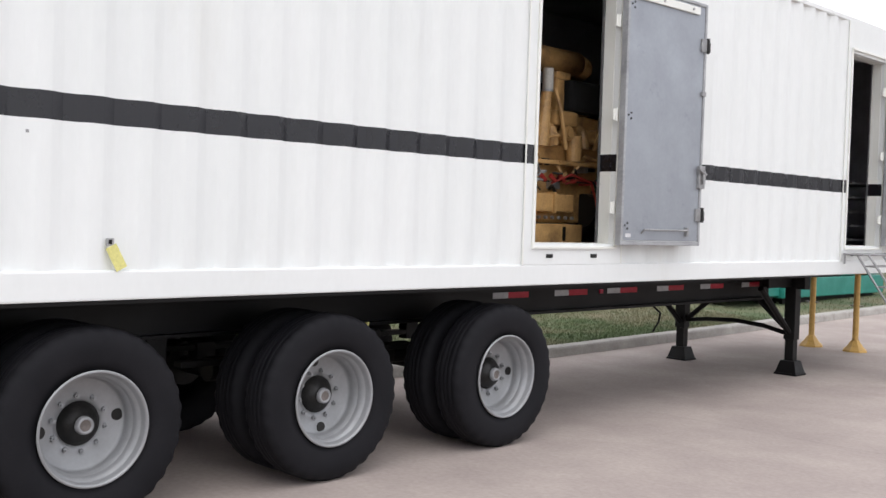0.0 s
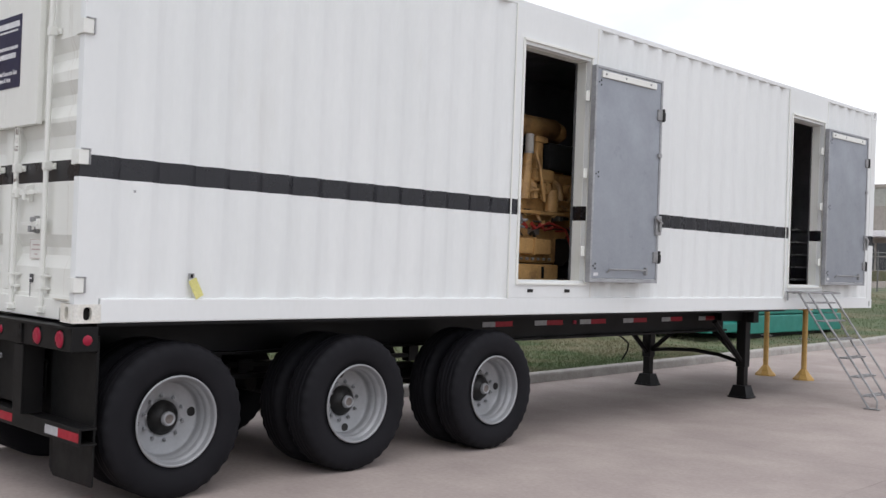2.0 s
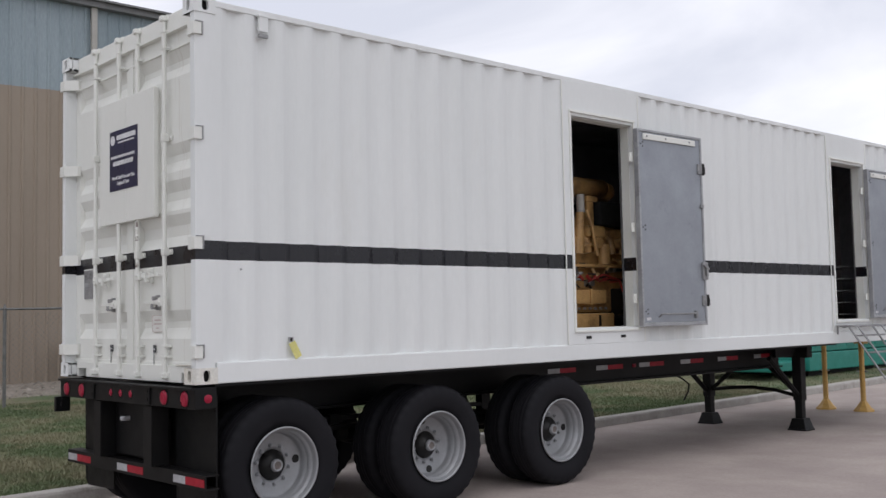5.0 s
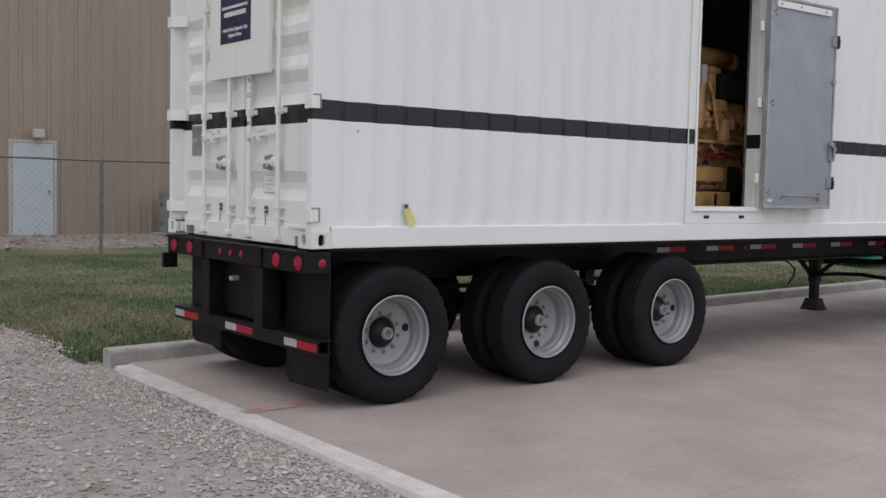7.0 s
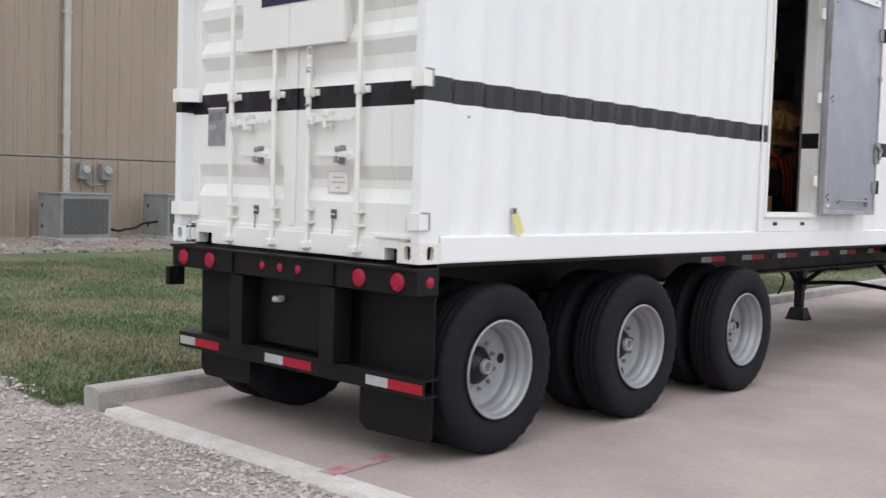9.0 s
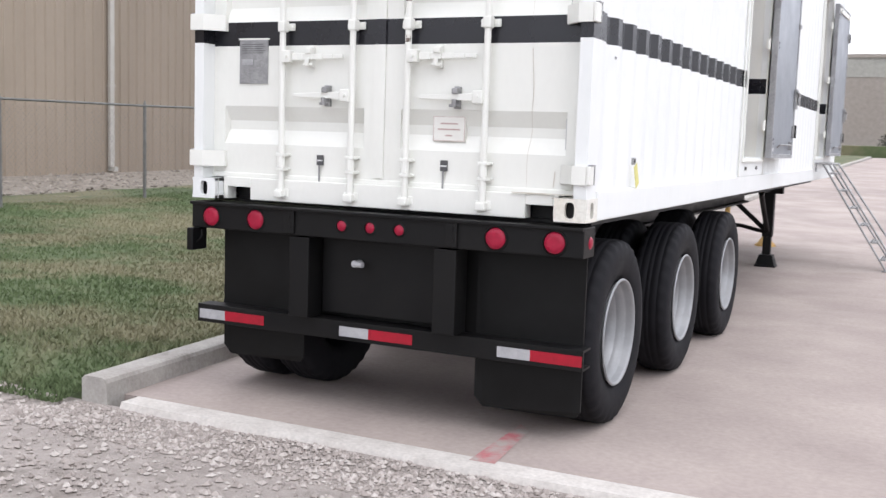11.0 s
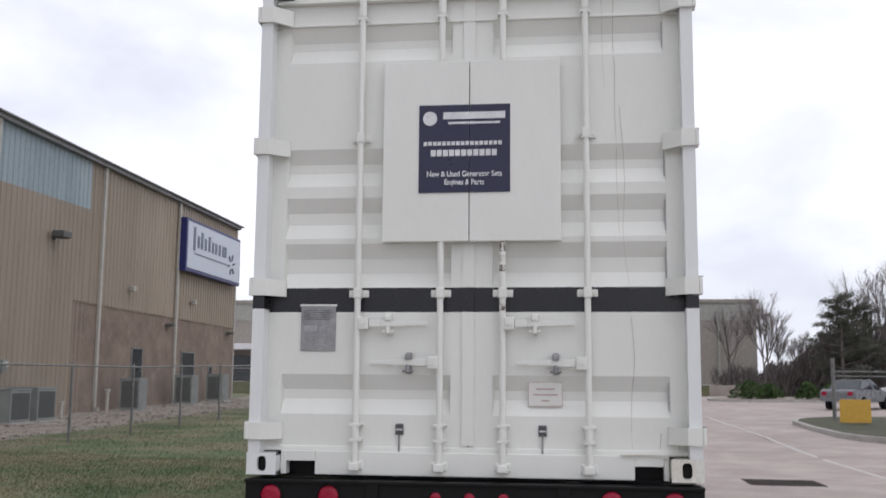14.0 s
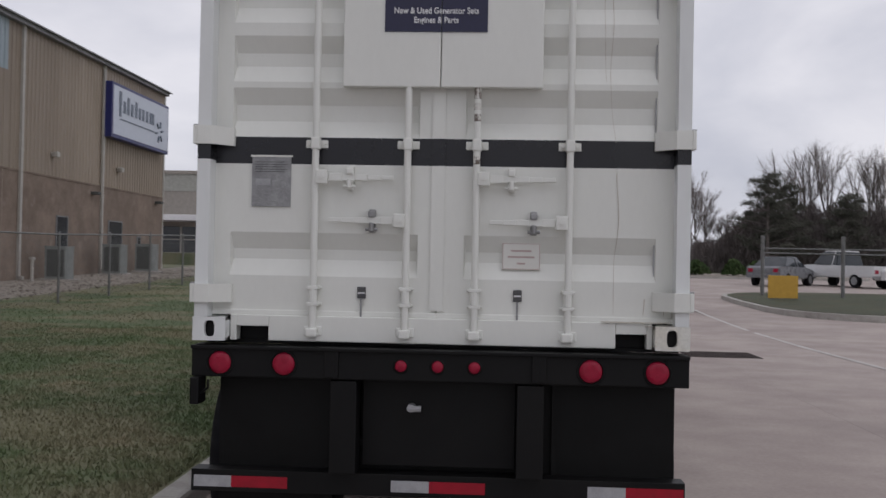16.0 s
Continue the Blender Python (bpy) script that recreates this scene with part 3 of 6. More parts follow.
# ---- container: rear end ----
bm = bmnew()
box(bm, -CW + 0.165, -0.165, 0.0, 0.06, 3.905, ZT - 0.01, 0.006)
box(bm, -CW + 0.07, -0.07, -0.012, 0.05, 3.885, 3.905, 0.003)
part("door_header", bm, CREAM, can).location.y += 0.075
sill = part("door_sill", box(bmnew(), -CW + 0.36, -0.345, 0.071, 0.155, ZB, 1.318, 0.006), CREAM, can)
for a, b in ((-CW + 0.166, -CW + 0.198), (-0.193, -0.166)):
    part("sill_end", box(bmnew(), a, b, 0.071, 0.155, ZB, 1.318, 0.004), CREAM, can)
for a, b in ((-CW + 0.198, -CW + 0.36), (-0.345, -0.193)):
    part("pocket_lintel", box(bmnew(), a, b, 0.071, 0.155, 1.262, 1.318, 0.004), CREAM, can)
    # black sheet closes the pocket and stands in for its shade
    part("pocket_back", box(bmnew(), a, b, 0.175, 0.185, ZB, 1.262), BLACK, can, "black sheet painting the shade in the sill pocket")
RECESS = ((3.71, 3.50), (2.995, 2.78), (2.715, 2.485), (2.455, 2.21), (1.735, 1.52))
SLOPE, DEEP = 0.082, 0.040


def rear_door(x0, x1, r0, r1, centre_lap):
    """A pressed door leaf: flat border, crosswise recesses with sloped edges."""
    bm = bmnew()
    zs0, zs1 = 1.345, 3.88
    T = 0.0

    def quad(*p):
        bm.faces.new([bm.verts.new(q) for q in p])
    cuts = [zs1] + [z for pair in RECESS for z in pair] + [zs0]
    stripe = bmnew()

    def flat(xa, xb, za, zb, y=0.0):
        for lo, hi, into in ((za, min(zb, S0 - 0.02), bm), (max(za, S0 - 0.02), min(zb, S1 - 0.026), stripe), (max(za, S1 - 0.026), zb, bm)):
            if hi > lo + 1e-6:
                into.faces.new([into.verts.new(q) for q in ((xa, y, lo), (xb, y, lo), (xb, y, hi), (xa, y, hi))])
    flat(x0, r0, zs0, zs1)
    flat(r1, x1, zs0, zs1)
    flat(r0, r1, RECESS[0][0], zs1)
    flat(r0, r1, zs0, RECESS[-1][1])
    for (a, b), (c, d) in zip(RECESS, RECESS[1:]):
        flat(r0, r1, c, b)
    for t, b in RECESS:
        it, ib, il, ir = t - SLOPE, b + SLOPE, r0 + 0.007, r1 - 0.007
        quad((r0, 0, t), (r1, 0, t), (ir, DEEP, it), (il, DEEP, it))
        quad((il, DEEP, ib), (ir, DEEP, ib), (r1, 0, b), (r0, 0, b))
        quad((r0, 0, b), (il, DEEP, ib), (il, DEEP, it), (r0, 0, t))
        quad((ir, DEEP, ib), (r1, 0, b), (r1, 0, t), (ir, DEEP, it))
        quad((il, DEEP, ib), (ir, DEEP, ib), (ir, DEEP, it), (il, DEEP, it))
    bmesh.ops.remove_doubles(bm, verts=bm.verts, dist=0.0004)
    bmesh.ops.recalc_face_normals(bm, faces=bm.faces)
    d = part("rear_door", bm, CREAM, can, "cream-white pressed steel rear door")
    bmesh.ops.remove_doubles(stripe, verts=stripe.verts, dist=0.0004)
    part("painted_stripe", stripe, STRIPE, d)
    part("door_core", box(bmnew(), x0, x1, DEEP + 0.004, 0.058, zs0, zs1), CREAM, d)
    for xa in (x0, x1 - 0.004):
        part("door_edge", box(bmnew(), xa, xa + 0.004, 0.001, DEEP + 0.003, zs0, zs1), CREAM, d)
    part("bottom_gasket", box(bmnew(), x0 - 0.005, x1 + 0.004, -0.012, 0.03, 1.322, 1.350, 0.006), CREAM, d)
    part("top_gasket", box(bmnew(), x0, x1, -0.014, 0.01, 3.713, 3.728, 0.004), CREAM, d)
    return d


doors = (rear_door(-2.365, -1.232, -2.262, -1.325, 1), rear_door(-1.226, -0.073, -1.098, -0.163, 0))
for za, zb, mt in ((1.36, S0 - 0.02, CREAM), (S0 - 0.02, S1 - 0.026, STRIPE), (S1 - 0.026, 3.87, CREAM)):
    part("centre_strip", box(bmnew(), -1.262, -1.196, -0.010, -0.001, za, zb), mt, doors[0])

DOOR_IN = 0.105                                 # the doors sit back from the corner castings


def set_back(ob, dy=DOOR_IN, k=1.019):
    """Sets a part of the rear back by dy and spreads it to fill the frame."""
    org = ORIGIN[ob.name]
    ob.location += Vector(((-0.80 - org.x) * (1 - k), dy, (1.65 - org.z) * (1 - k)))
    ob.scale = (k, 1, k)


for d in doors:
    set_back(d)
BARS = (-1.833, -1.378, -1.040, -0.587)
for k, bx in enumerate(BARS):
    d = doors[0] if k < 2 else doors[1]
    bar = part("locking_bar", rod(bmnew(), (bx, -0.048, 1.235), (bx, -0.048, 3.985 if k in (0, 3) else 2.48), 0.0175, 14), CREAM, d, "upright white locking bar")
    if k in (1, 2):
        part("upper_bar", rod(bmnew(), (bx, -0.048, 3.47), (bx, -0.048, 3.985), 0.0175, 14), CREAM, bar)
    if k == 2:                                  # paint flaked off this bar
        for za, zb in ((2.40, 2.465), (2.345, 2.38), (2.29, 2.325), (2.08, 2.12)):
            part("flaked_paint", rod(bmnew(), (bx, -0.0486, za), (bx, -0.0486, zb), 0.0178, 10), RUSTF, bar, "flaked rusty paint")
    for zz in (2.175, 3.045) if k in (0, 3) else (2.175,):
        bm = bmnew()
        box(bm, bx - 0.055, bx + 0.055, -0.016, -0.003, zz - 0.020, zz + 0.020, 0.004)
        box(bm, bx - 0.022, bx + 0.022, -0.070, -0.016, zz - 0.030, zz + 0.030, 0.008)
        for q in (-0.038, 0.038):
            rod(bm, (bx + q, -0.024, zz), (bx + q, -0.016, zz), 0.008, 8)
        part("bracket", bm, CREAM, bar)
    for zz in (1.385, 1.465, 3.735, 3.865):
        bm = box(bmnew(), bx - 0.027, bx + 0.027, -0.066, -0.003, zz - 0.009, zz + 0.009, 0.004)
        rod(bm, (bx - 0.036, -0.008, zz), (bx + 0.036, -0.008, zz), 0.007, 8)
        part("bracket", bm, CREAM, bar)
    for zz, zd in ((1.425, 0.03), (3.80, 0.05)):
        part("sleeve", rod(bmnew(), (bx, -0.048, zz - zd), (bx, -0.048, zz + zd), 0.021, 12), CREAM, bar)
    for zz in (1.245, 3.965):
        bm = box(bmnew(), bx - 0.030, bx + 0.026, -0.078, -0.030, zz - 0.022, zz + 0.022, 0.008)
        box(bm, bx - 0.044, bx + 0.044, -0.040, -0.006, zz - 0.016, zz + 0.030, 0.006)
        rod(bm, (bx + 0.02, -0.085, zz - 0.01), (bx + 0.02, -0.03, zz - 0.01), 0.008, 8)
        part("cam_lock", bm, CREAM, bar)
    hz, hd = ((2.01, 1), (1.80, -1), (2.01, 1), (1.80, -1))[k]
    hub = bx + hd * 0.036
    bm = box(bmnew(), hub - 0.028, hub + 0.028, -0.075, -0.028, hz - 0.034, hz + 0.034, 0.006)
    rod(bm, (hub, -0.085, hz), (hub, -0.07, hz), 0.010, 10)
    part("handle_hub", bm, CREAM, bar)
    bm = bmnew()
    for q in range(5):                          # flat handle, tapering to its end
        a, b = hub + hd * (0.03 + q * 0.064), hub + hd * (0.03 + (q + 1) * 0.064)
        w = 0.019 - q * 0.0022
        box(bm, a, b, -0.054 + q * 0.004, -0.042 + q * 0.004, hz - w, hz + w, 0.003)
    part("handle", bm, CREAM, bar, "white door handle lying flat")
    hx = hub + hd * 0.135
    bm = box(bmnew(), hx - 0.016, hx + 0.016, -0.030, -0.003, hz - 0.06, hz + 0.055, 0.004)
    box(bm, hx - 0.018, hx + 0.018, -0.062, -0.030, hz + 0.014, hz + 0.046, 0.008)
    rod(bm, (hx, -0.066, hz - 0.012), (hx, -0.066, hz - 0.052), 0.012, 8)
    rod(bm, (hx - 0.03, -0.052, hz - 0.045), (hx + 0.03, -0.052, hz - 0.045), 0.008, 8)
    part("hasp", bm, CREAM if k % 2 == 0 else STEEL, d)
# hinges wrapping round the posts
for sx, x in ((1, 0.0), (-1, -CW)):
    for zz in (1.425, 2.215, 3.02, 3.80):
        bm = bmnew()                            # tongue reaching from the post back to the leaf
        extrude(bm, [(x + sx * 0.0, -0.016, zz - 0.046), (x - sx * 0.075, -0.016, zz - 0.046), (x - sx * 0.165, 0.078, zz - 0.046), (x - sx * 0.165, 0.104, zz - 0.046), (x - sx * 0.06, 0.002, zz - 0.046), (x, 0.002, zz - 0.046)], (0, 0, 0.092))
        box(bm, x + sx * 0.001, x + sx * 0.020, -0.016, 0.052, zz - 0.046, zz + 0.046, 0.004)
        part("hinge", bm, CREAM, can)
        # grey strips beside and above the hinge paint its edge shade
        bm = box(bmnew(), x + sx * 0.002, x + sx * 0.022, 0.053, 0.064, zz - 0.046, zz + 0.046, 0.002)
        box(bm, x + sx * 0.002, x + sx * 0.024, 0.004, 0.064, zz + 0.0465, zz + 0.054, 0.002)
        part("hinge_gap", bm, STEEL, can, "grey strip painted as shade along the hinge edge")
    part("hinge_pin", rod(bmnew(), (x - sx * 0.052, -0.012, 1.33), (x - sx * 0.052, -0.012, 3.89), 0.013, 10), CREAM, can).location.y += 0.045
# lug high on the side
bm = box(bmnew(), 0.0, 0.028, 0.54, 0.62, 3.86, 3.98, 0.006)
box(bm, 0.0, 0.034, 0.53, 0.63, 3.975, 3.99, 0.003)
part("side_lug", bm, WHITE, can)
part("lug_plate", box(bmnew(), 0.0, 0.030, 0.54, 0.62, 3.815, 3.845, 0.003), STEEL, can)
# seams and drips of rust on the rear
for x, za, zb, wd in ((-0.445, 3.99, 2.5, 0.005), (-0.50, 3.99, 3.3, 0.003), (-0.395, 3.2, 2.2, 0.004), (-0.36, 2.05, 1.36, 0.004), (-0.23, 1.44, 1.36, 0.008),
                      (-0.12, 1.44, 1.36, 0.008), (-1.21, 1.62, 1.40, 0.003)):
    bm = bmnew()
    steps = 26
    prev = None
    for i in range(steps + 1):
        z = za + (zb - za) * i / steps
        depth = 0.0
        for t, b in RECESS:
            if b < z < t:
                depth = DEEP * min(1, (t - z) / SLOPE, (z - b) / SLOPE)
        if z > 3.885:
            depth = -0.014
        xx = x + 0.02 * noise.noise((x * 20, z * 3, 0)) + 0.06 * (za - z) * (0.35 if za > 3 else 0)
        w = wd * (0.75 - 0.4 * i / steps)
        cur = (bm.verts.new((xx - w / 2, depth - 0.0035, z)), bm.verts.new((xx + w / 2, depth - 0.0035, z)))
        if prev:
            bm.faces.new((prev[0], cur[0], cur[1], prev[1]))
        prev = cur
    set_back(part("rust_streak", bm, RUSTS, can, "thin brown rust streak"))

for xa, xb, z in ((-0.42, -0.09, 1.319), (-0.20, -0.085, 1.30)):
    part("rust_streak", box(bmnew(), xa, xb, 0.060, 0.0705, z, z + 0.005), RUSTS, can, "thin brown rust streak")
# vent box with the firm's sign
VB = 0.150
vb = part("vent_box", box(bmnew(), -1.712, -1.229, -0.112, -0.068, 2.463, 3.488, 0.006), CREAM, can, "shallow white steel box over the door gap")
part("vent_box_half", box(bmnew(), -1.225, -0.724, -0.112, -0.068, 2.463, 3.488, 0.006), CREAM, vb)
set_back(vb, VB, 1.008)
part("vent_box_back", box(bmnew(), -1.70, -0.74, -0.0675, -0.012, 2.49, 3.46), CREAM, vb)
part("sign_board", box(bmnew(), -1.508, -1.229, -0.117, -0.1125, 2.735, 3.232), NAVY, vb, "navy blue vinyl sign with white print")
part("sign_board", box(bmnew(), -1.225, -1.0, -0.117, -0.1125, 2.735, 3.232), NAVY, vb)
SM = lambda x, z: Matrix.Translation((x, -0.1185, z)) @ pose(0, 0, 0, 90, 0, 0)
bm = bmnew()
bmesh.ops.create_cone(bm, cap_ends=True, segments=24, radius1=0.040, radius2=0.040, depth=0.002, matrix=SM(-1.447, 3.155))
part("sign_globe", bm, SIGNW, vb, "round pale emblem")
for x, z, w, h in ((-1.20, 3.170, 0.345, 0.040), (-1.20, 3.128, 0.29, 0.012)):   # firm's name as plain bars
    part("sign_bar", box(bmnew(), x - w / 2, x + w / 2, -0.1192, -0.1175, z - h / 2, z + h / 2), SIGNW, vb)
for x, z, w, h in ((-1.254, 3.012, 0.455, 0.022), (-1.254, 2.958, 0.375, 0.036)):  # address and number as plain bars
    q = 0.0
    while q < w - 0.02:
        u = 0.028 if h > 0.03 else 0.02
        part("sign_bar", box(bmnew(), x - w / 2 + q, x - w / 2 + q + u, -0.1192, -0.1175, z - h / 2, z + h / 2), SIGNW, vb)
        q += u + 0.006
lettering("New & Used Generator Sets", 0.043, SM(-1.254, 2.838), SIGNW, vb, label="white printed words", wide=0.83, bold=0.0008)
lettering("Engines & Parts", 0.043, SM(-1.254, 2.792), SIGNW, vb, label="white printed words", wide=0.83, bold=0.0008)

# data plate, placard, seal tags, side tag
dp = part("data_plate", box(bmnew(), -2.158, -1.962, -0.008, -0.001, 1.862, 2.108, 0.002), PLATEM, can, "scuffed grey metal data plate")
set_back(dp)
for i in range(5):
    part("plate_bar", box(bmnew(), -2.142, -1.995 + 0.015 * (i % 2), -0.0095, -0.0082, 2.082 - i * 0.012, 2.085 - i * 0.012), GRILL, dp)
part("plate_patch", box(bmnew(), -2.138, -2.065, -0.0095, -0.0082, 1.968, 2.0), WHTAPE, dp, "pale scuffed patch")
part("plate_patch", box(bmnew(), -2.055, -1.985, -0.0095, -0.0082, 1.955, 1.995), STEEL, dp)
for i in range(4):
    part("plate_bar", box(bmnew(), -2.14, -2.06 + 0.03 * (i % 2), -0.0095, -0.0082, 1.945 - i * 0.02, 1.949 - i * 0.02), STEEL, dp)
part("plate_rim", box(bmnew(), -2.165, -1.955, -0.0078, -0.0005, 2.1085, 2.118, 0.002), CREAM, dp)
pl = part("placard", box(bmnew(), -0.908, -0.722, 0.0105, 0.039, 1.572, 1.702), PAPER, can, "small faded placard with red print")
set_back(pl)
for z, w in ((1.664, 0.10), (1.634, 0.13), (1.602, 0.04)):
    part("placard_bar", box(bmnew(), -0.815 - w / 2, -0.815 + w / 2, 0.0090, 0.0104, z - 0.004, z + 0.004), PINK, pl)
for a, b, c, d in ((-0.906, -0.724, 1.698, 1.7005), (-0.906, -0.724, 1.5735, 1.576), (-0.906, -0.9035, 1.5765, 1.6975), (-0.7265, -0.724, 1.5765, 1.6975)):
    part("placard_border", box(bmnew(), a, b, 0.0090, 0.0104, c, d), PINK, pl)
for x in (-1.598, -0.83):
    t = part("seal_tag", box(bmnew(), x - 0.021, x + 0.021, -0.012, -0.003, 1.415, 1.472, 0.002), RUBBER, can, "small dark printed card on a strip")
    set_back(t)
    part("tag_bar", box(bmnew(), x - 0.018, x + 0.018, -0.0135, -0.0122, 1.438, 1.446), SIGNW, t)
    part("tag_strip", box(bmnew(), x - 0.006, x + 0.004, -0.016, -0.0125, 1.30, 1.415), STEEL, t)
tg = part("tie_eye", box(bmnew(), -0.006, 0.010, 0.795, 0.835, 1.472, 1.512, 0.003), STEEL, can)
# black patch on the solid eye paints the shade of its hole
part("tie_hole", box(bmnew(), 0.0102, 0.012, 0.803, 0.822, 1.482, 1.505), BLACK, tg)
part("yellow_tag", box(bmnew(), 0.012, 0.015, -0.032, 0.032, -0.135, 0.0, 0.001, m=Matrix.Translation((0, 0.815, 1.472)) @ pose(0, 0, 0, 28, 0, 0)), TAGY, tg,
     "yellow card tag hanging askew")
part("rivet", box(bmnew(), 0.0, 0.006, 0.37, 0.385, 2.02, 2.035), STEEL, can)


# ---- side door leaves, folded back against the wall ----
def side_leaf(y0, y1, z0, z1, x0, x1, label):
    """A leaf hinged at (x0, y0) and standing out to x1 at its free edge y1; its inner face shows."""
    ang = math.degrees(math.atan2(x1 - x0, y1 - y0))
    w = math.hypot(x1 - x0, y1 - y0)
    m = Matrix.Translation((x0, y0, z0)) @ pose(0, 0, 0, 0, 0, -ang)
    h = z1 - z0
    org = thing("door_leaf_assembly", (x0, y0, z0), label, "door")
    P = lambda name, a, b, c, d, e, f, mt, lab="", bev=0.003: part(name, box(bmnew(), a, b, c, d, e, f, bev, m=m), mt, org, lab)
    P("core", 0.012, 0.052, 0.012, w - 0.012, 0.012, h - 0.012, WHITE)
    face = P("inner_sheet", 0.053, 0.057, 0.03, w - 0.03, 0.04, h - 0.03, GALV, "dull blue-grey galvanised sheet with stains")
    for a, b, e, f in ((0.0, 0.028, 0.0, h), (w - 0.028, w, 0.0, h), (0.029, w - 0.029, 0.0, 0.036), (0.029, w - 0.029, h - 0.026, h)):
        P("edge_frame", 0.006, 0.066, a, b, e, f, EDGEF, bev=0.005)
    s = P("top_batten", 0.058, 0.078, 0.09, w - 0.13, h - 0.11, h - 0.045, CREAM, "cream strip with three bolts", 0.006)
    for q in (0.14, 0.46, w - 0.24):
        part("bolt", rod(bmnew(), m @ Vector((0.078, q, h - 0.075)), m @ Vector((0.086, q, h - 0.075)), 0.010, 8), STEEL, s)
    for zz in (h - 0.16, h * 0.5, 0.16):
        for dy, dz in ((0, 0), (0.035, 0.02), (0.035, -0.025)):
            part("screw", rod(bmnew(), m @ Vector((0.057, 0.055 + dy, zz + dz)), m @ Vector((0.062, 0.055 + dy, zz + dz)), 0.009, 8), HUBM, face)
    for zz in (h - 0.36, 0.27):
        P("hinge_plate", 0.056, 0.074, w - 0.085, w + 0.006, zz - 0.055, zz + 0.055, STEEL)
        bm = rod(bmnew(), m @ Vector((0.074, w + 0.006, zz - 0.065)), m @ Vector((0.074, w + 0.006, zz + 0.065)), 0.016, 10)
        rod(bm, m @ Vector((0.07, w + 0.03, zz - 0.05)), m @ Vector((0.07, w + 0.03, zz + 0.03)), 0.012, 8)
        part("latch_roll", bm, HUBM, org)
    bm = box(bmnew(), 0.057, 0.085, w - 0.07, w + 0.02, 0.50, 0.70, 0.006, m=m)
    rod(bm, m @ Vector((0.09, w - 0.09, 0.67)), m @ Vector((0.11, w + 0.0, 0.62)), 0.012, 8)
    rod(bm, m @ Vector((0.10, w - 0.02, 0.66)), m @ Vector((0.10, w - 0.02, 0.54)), 0.014, 8)
    part("door_latch", bm, STEEL, org, "steel slam latch")
    part("catch", box(bmnew(), 0.057, 0.08, w - 0.06, w - 0.005, h * 0.62, h * 0.62 + 0.04, 0.004, m=m), STEEL, org)
    bm = tube(bmnew(), [m @ Vector(p) for p in ((0.06, 0.28, 0.10), (0.09, 0.28, 0.13), (0.09, w - 0.22, 0.13), (0.06, w - 0.22, 0.10))], 0.008)
    box(bm, 0.056, 0.09, w - 0.235, w - 0.205, 0.08, 0.16, 0.003, m=m)
    part("stay_rod", bm, STEEL, org)
    P("sticker", 0.0572, 0.0582, 0.07, 0.14, 0.065, 0.095, SIGNW, bev=0.0)
    for zz in (0.3, h * 0.5, h - 0.3):
        bm = bmnew()
        rod(bm, (0.02, y0 - 0.012, z0 + zz - 0.05), (0.02, y0 - 0.012, z0 + zz + 0.05), 0.014, 10)
        box(bm, 0.0, 0.02, y0 - 0.05, y0 - 0.012, z0 + zz - 0.045, z0 + zz + 0.045)
        part("door_hinge", bm, CREAM, org)
    return org


side_leaf(5.140, 6.262, 1.500, 3.605, 0.035, 0.075, "open grey galvanised side door folded back on the container")
side_leaf(10.385, 11.59, 1.515, 3.60, 0.035, 0.075, "second open grey galvanised side door folded back")
# ---- trailer ----
tr = thing("container_trailer", (-CW / 2, 5.0, 0.0), "black steel three-axle container trailer standing on its landing legs", "trailer")
for x in (-0.86, -1.58):
    bm = box(bmnew(), x - 0.07, x + 0.07, 0.20, 9.45, 0.86, 0.885, 0.004)
    box(bm, x - 0.008, x + 0.008, 0.20, 9.45, 0.885, 1.12)
    box(bm, x - 0.07, x + 0.07, 0.20, 9.45, 1.12, 1.145, 0.004)
    part("main_beam", bm, BLACK, tr, "black I-section beam with red and white tape")
for i in range(18):
    y = 0.35 + i * 0.5
    part("cross_member", box(bmnew(), -1.57, -0.87, y - 0.03, y + 0.03, 1.03, 1.118, 0.004), BLACK, tr)
part("deck_plate", box(bmnew(), -CW + 0.02, -0.02, 0.17, 9.5, 1.168, 1.187), BLACK, tr)
# rear bolster and lamps
bm = box(bmnew(), -CW - 0.004, 0.004, -0.075, 0.10, 1.012, 1.168, 0.006)
box(bm, -CW - 0.004, 0.004, -0.098, -0.075, 1.150, 1.168, 0.004)
bol = part("rear_bolster", bm, BLACK, tr, "black rear bolster with red lamps")
bol.location.y += 0.068
for x in (-2.298, -1.979, -0.470, -0.149):
    bm = bmnew()
    lathe(bm, [(-0.085, 0.0005), (-0.088, 0.03), (-0.084, 0.052), (-0.0755, 0.056)], (x, 0, 1.083), "y", 28)
    lamp = part("tail_lamp", bm, REDLENS, bol, "round red tail lamp", smooth=True)
    bm = bmnew()
    lathe(bm, [(-0.0755, 0.057), (-0.081, 0.060), (-0.080, 0.067), (-0.0755, 0.070)], (x, 0, 1.083), "y", 28)
    part("lamp_rim", bm, FLAP, bol)
for x in (-1.397, -1.216, -1.035):
    bm = bmnew()
    lathe(bm, [(-0.083, 0.0005), (-0.084, 0.018), (-0.0755, 0.029)], (x, 0, 1.086), "y", 22)
    part("marker_lamp", bm, REDLENS, bol, "small round red marker lamp", smooth=True)
    bm = bmnew()
    lathe(bm, [(-0.0755, 0.030), (-0.080, 0.032), (-0.0755, 0.041)], (x, 0, 1.086), "y", 22)
    part("lamp_rim", bm, FLAP, bol)
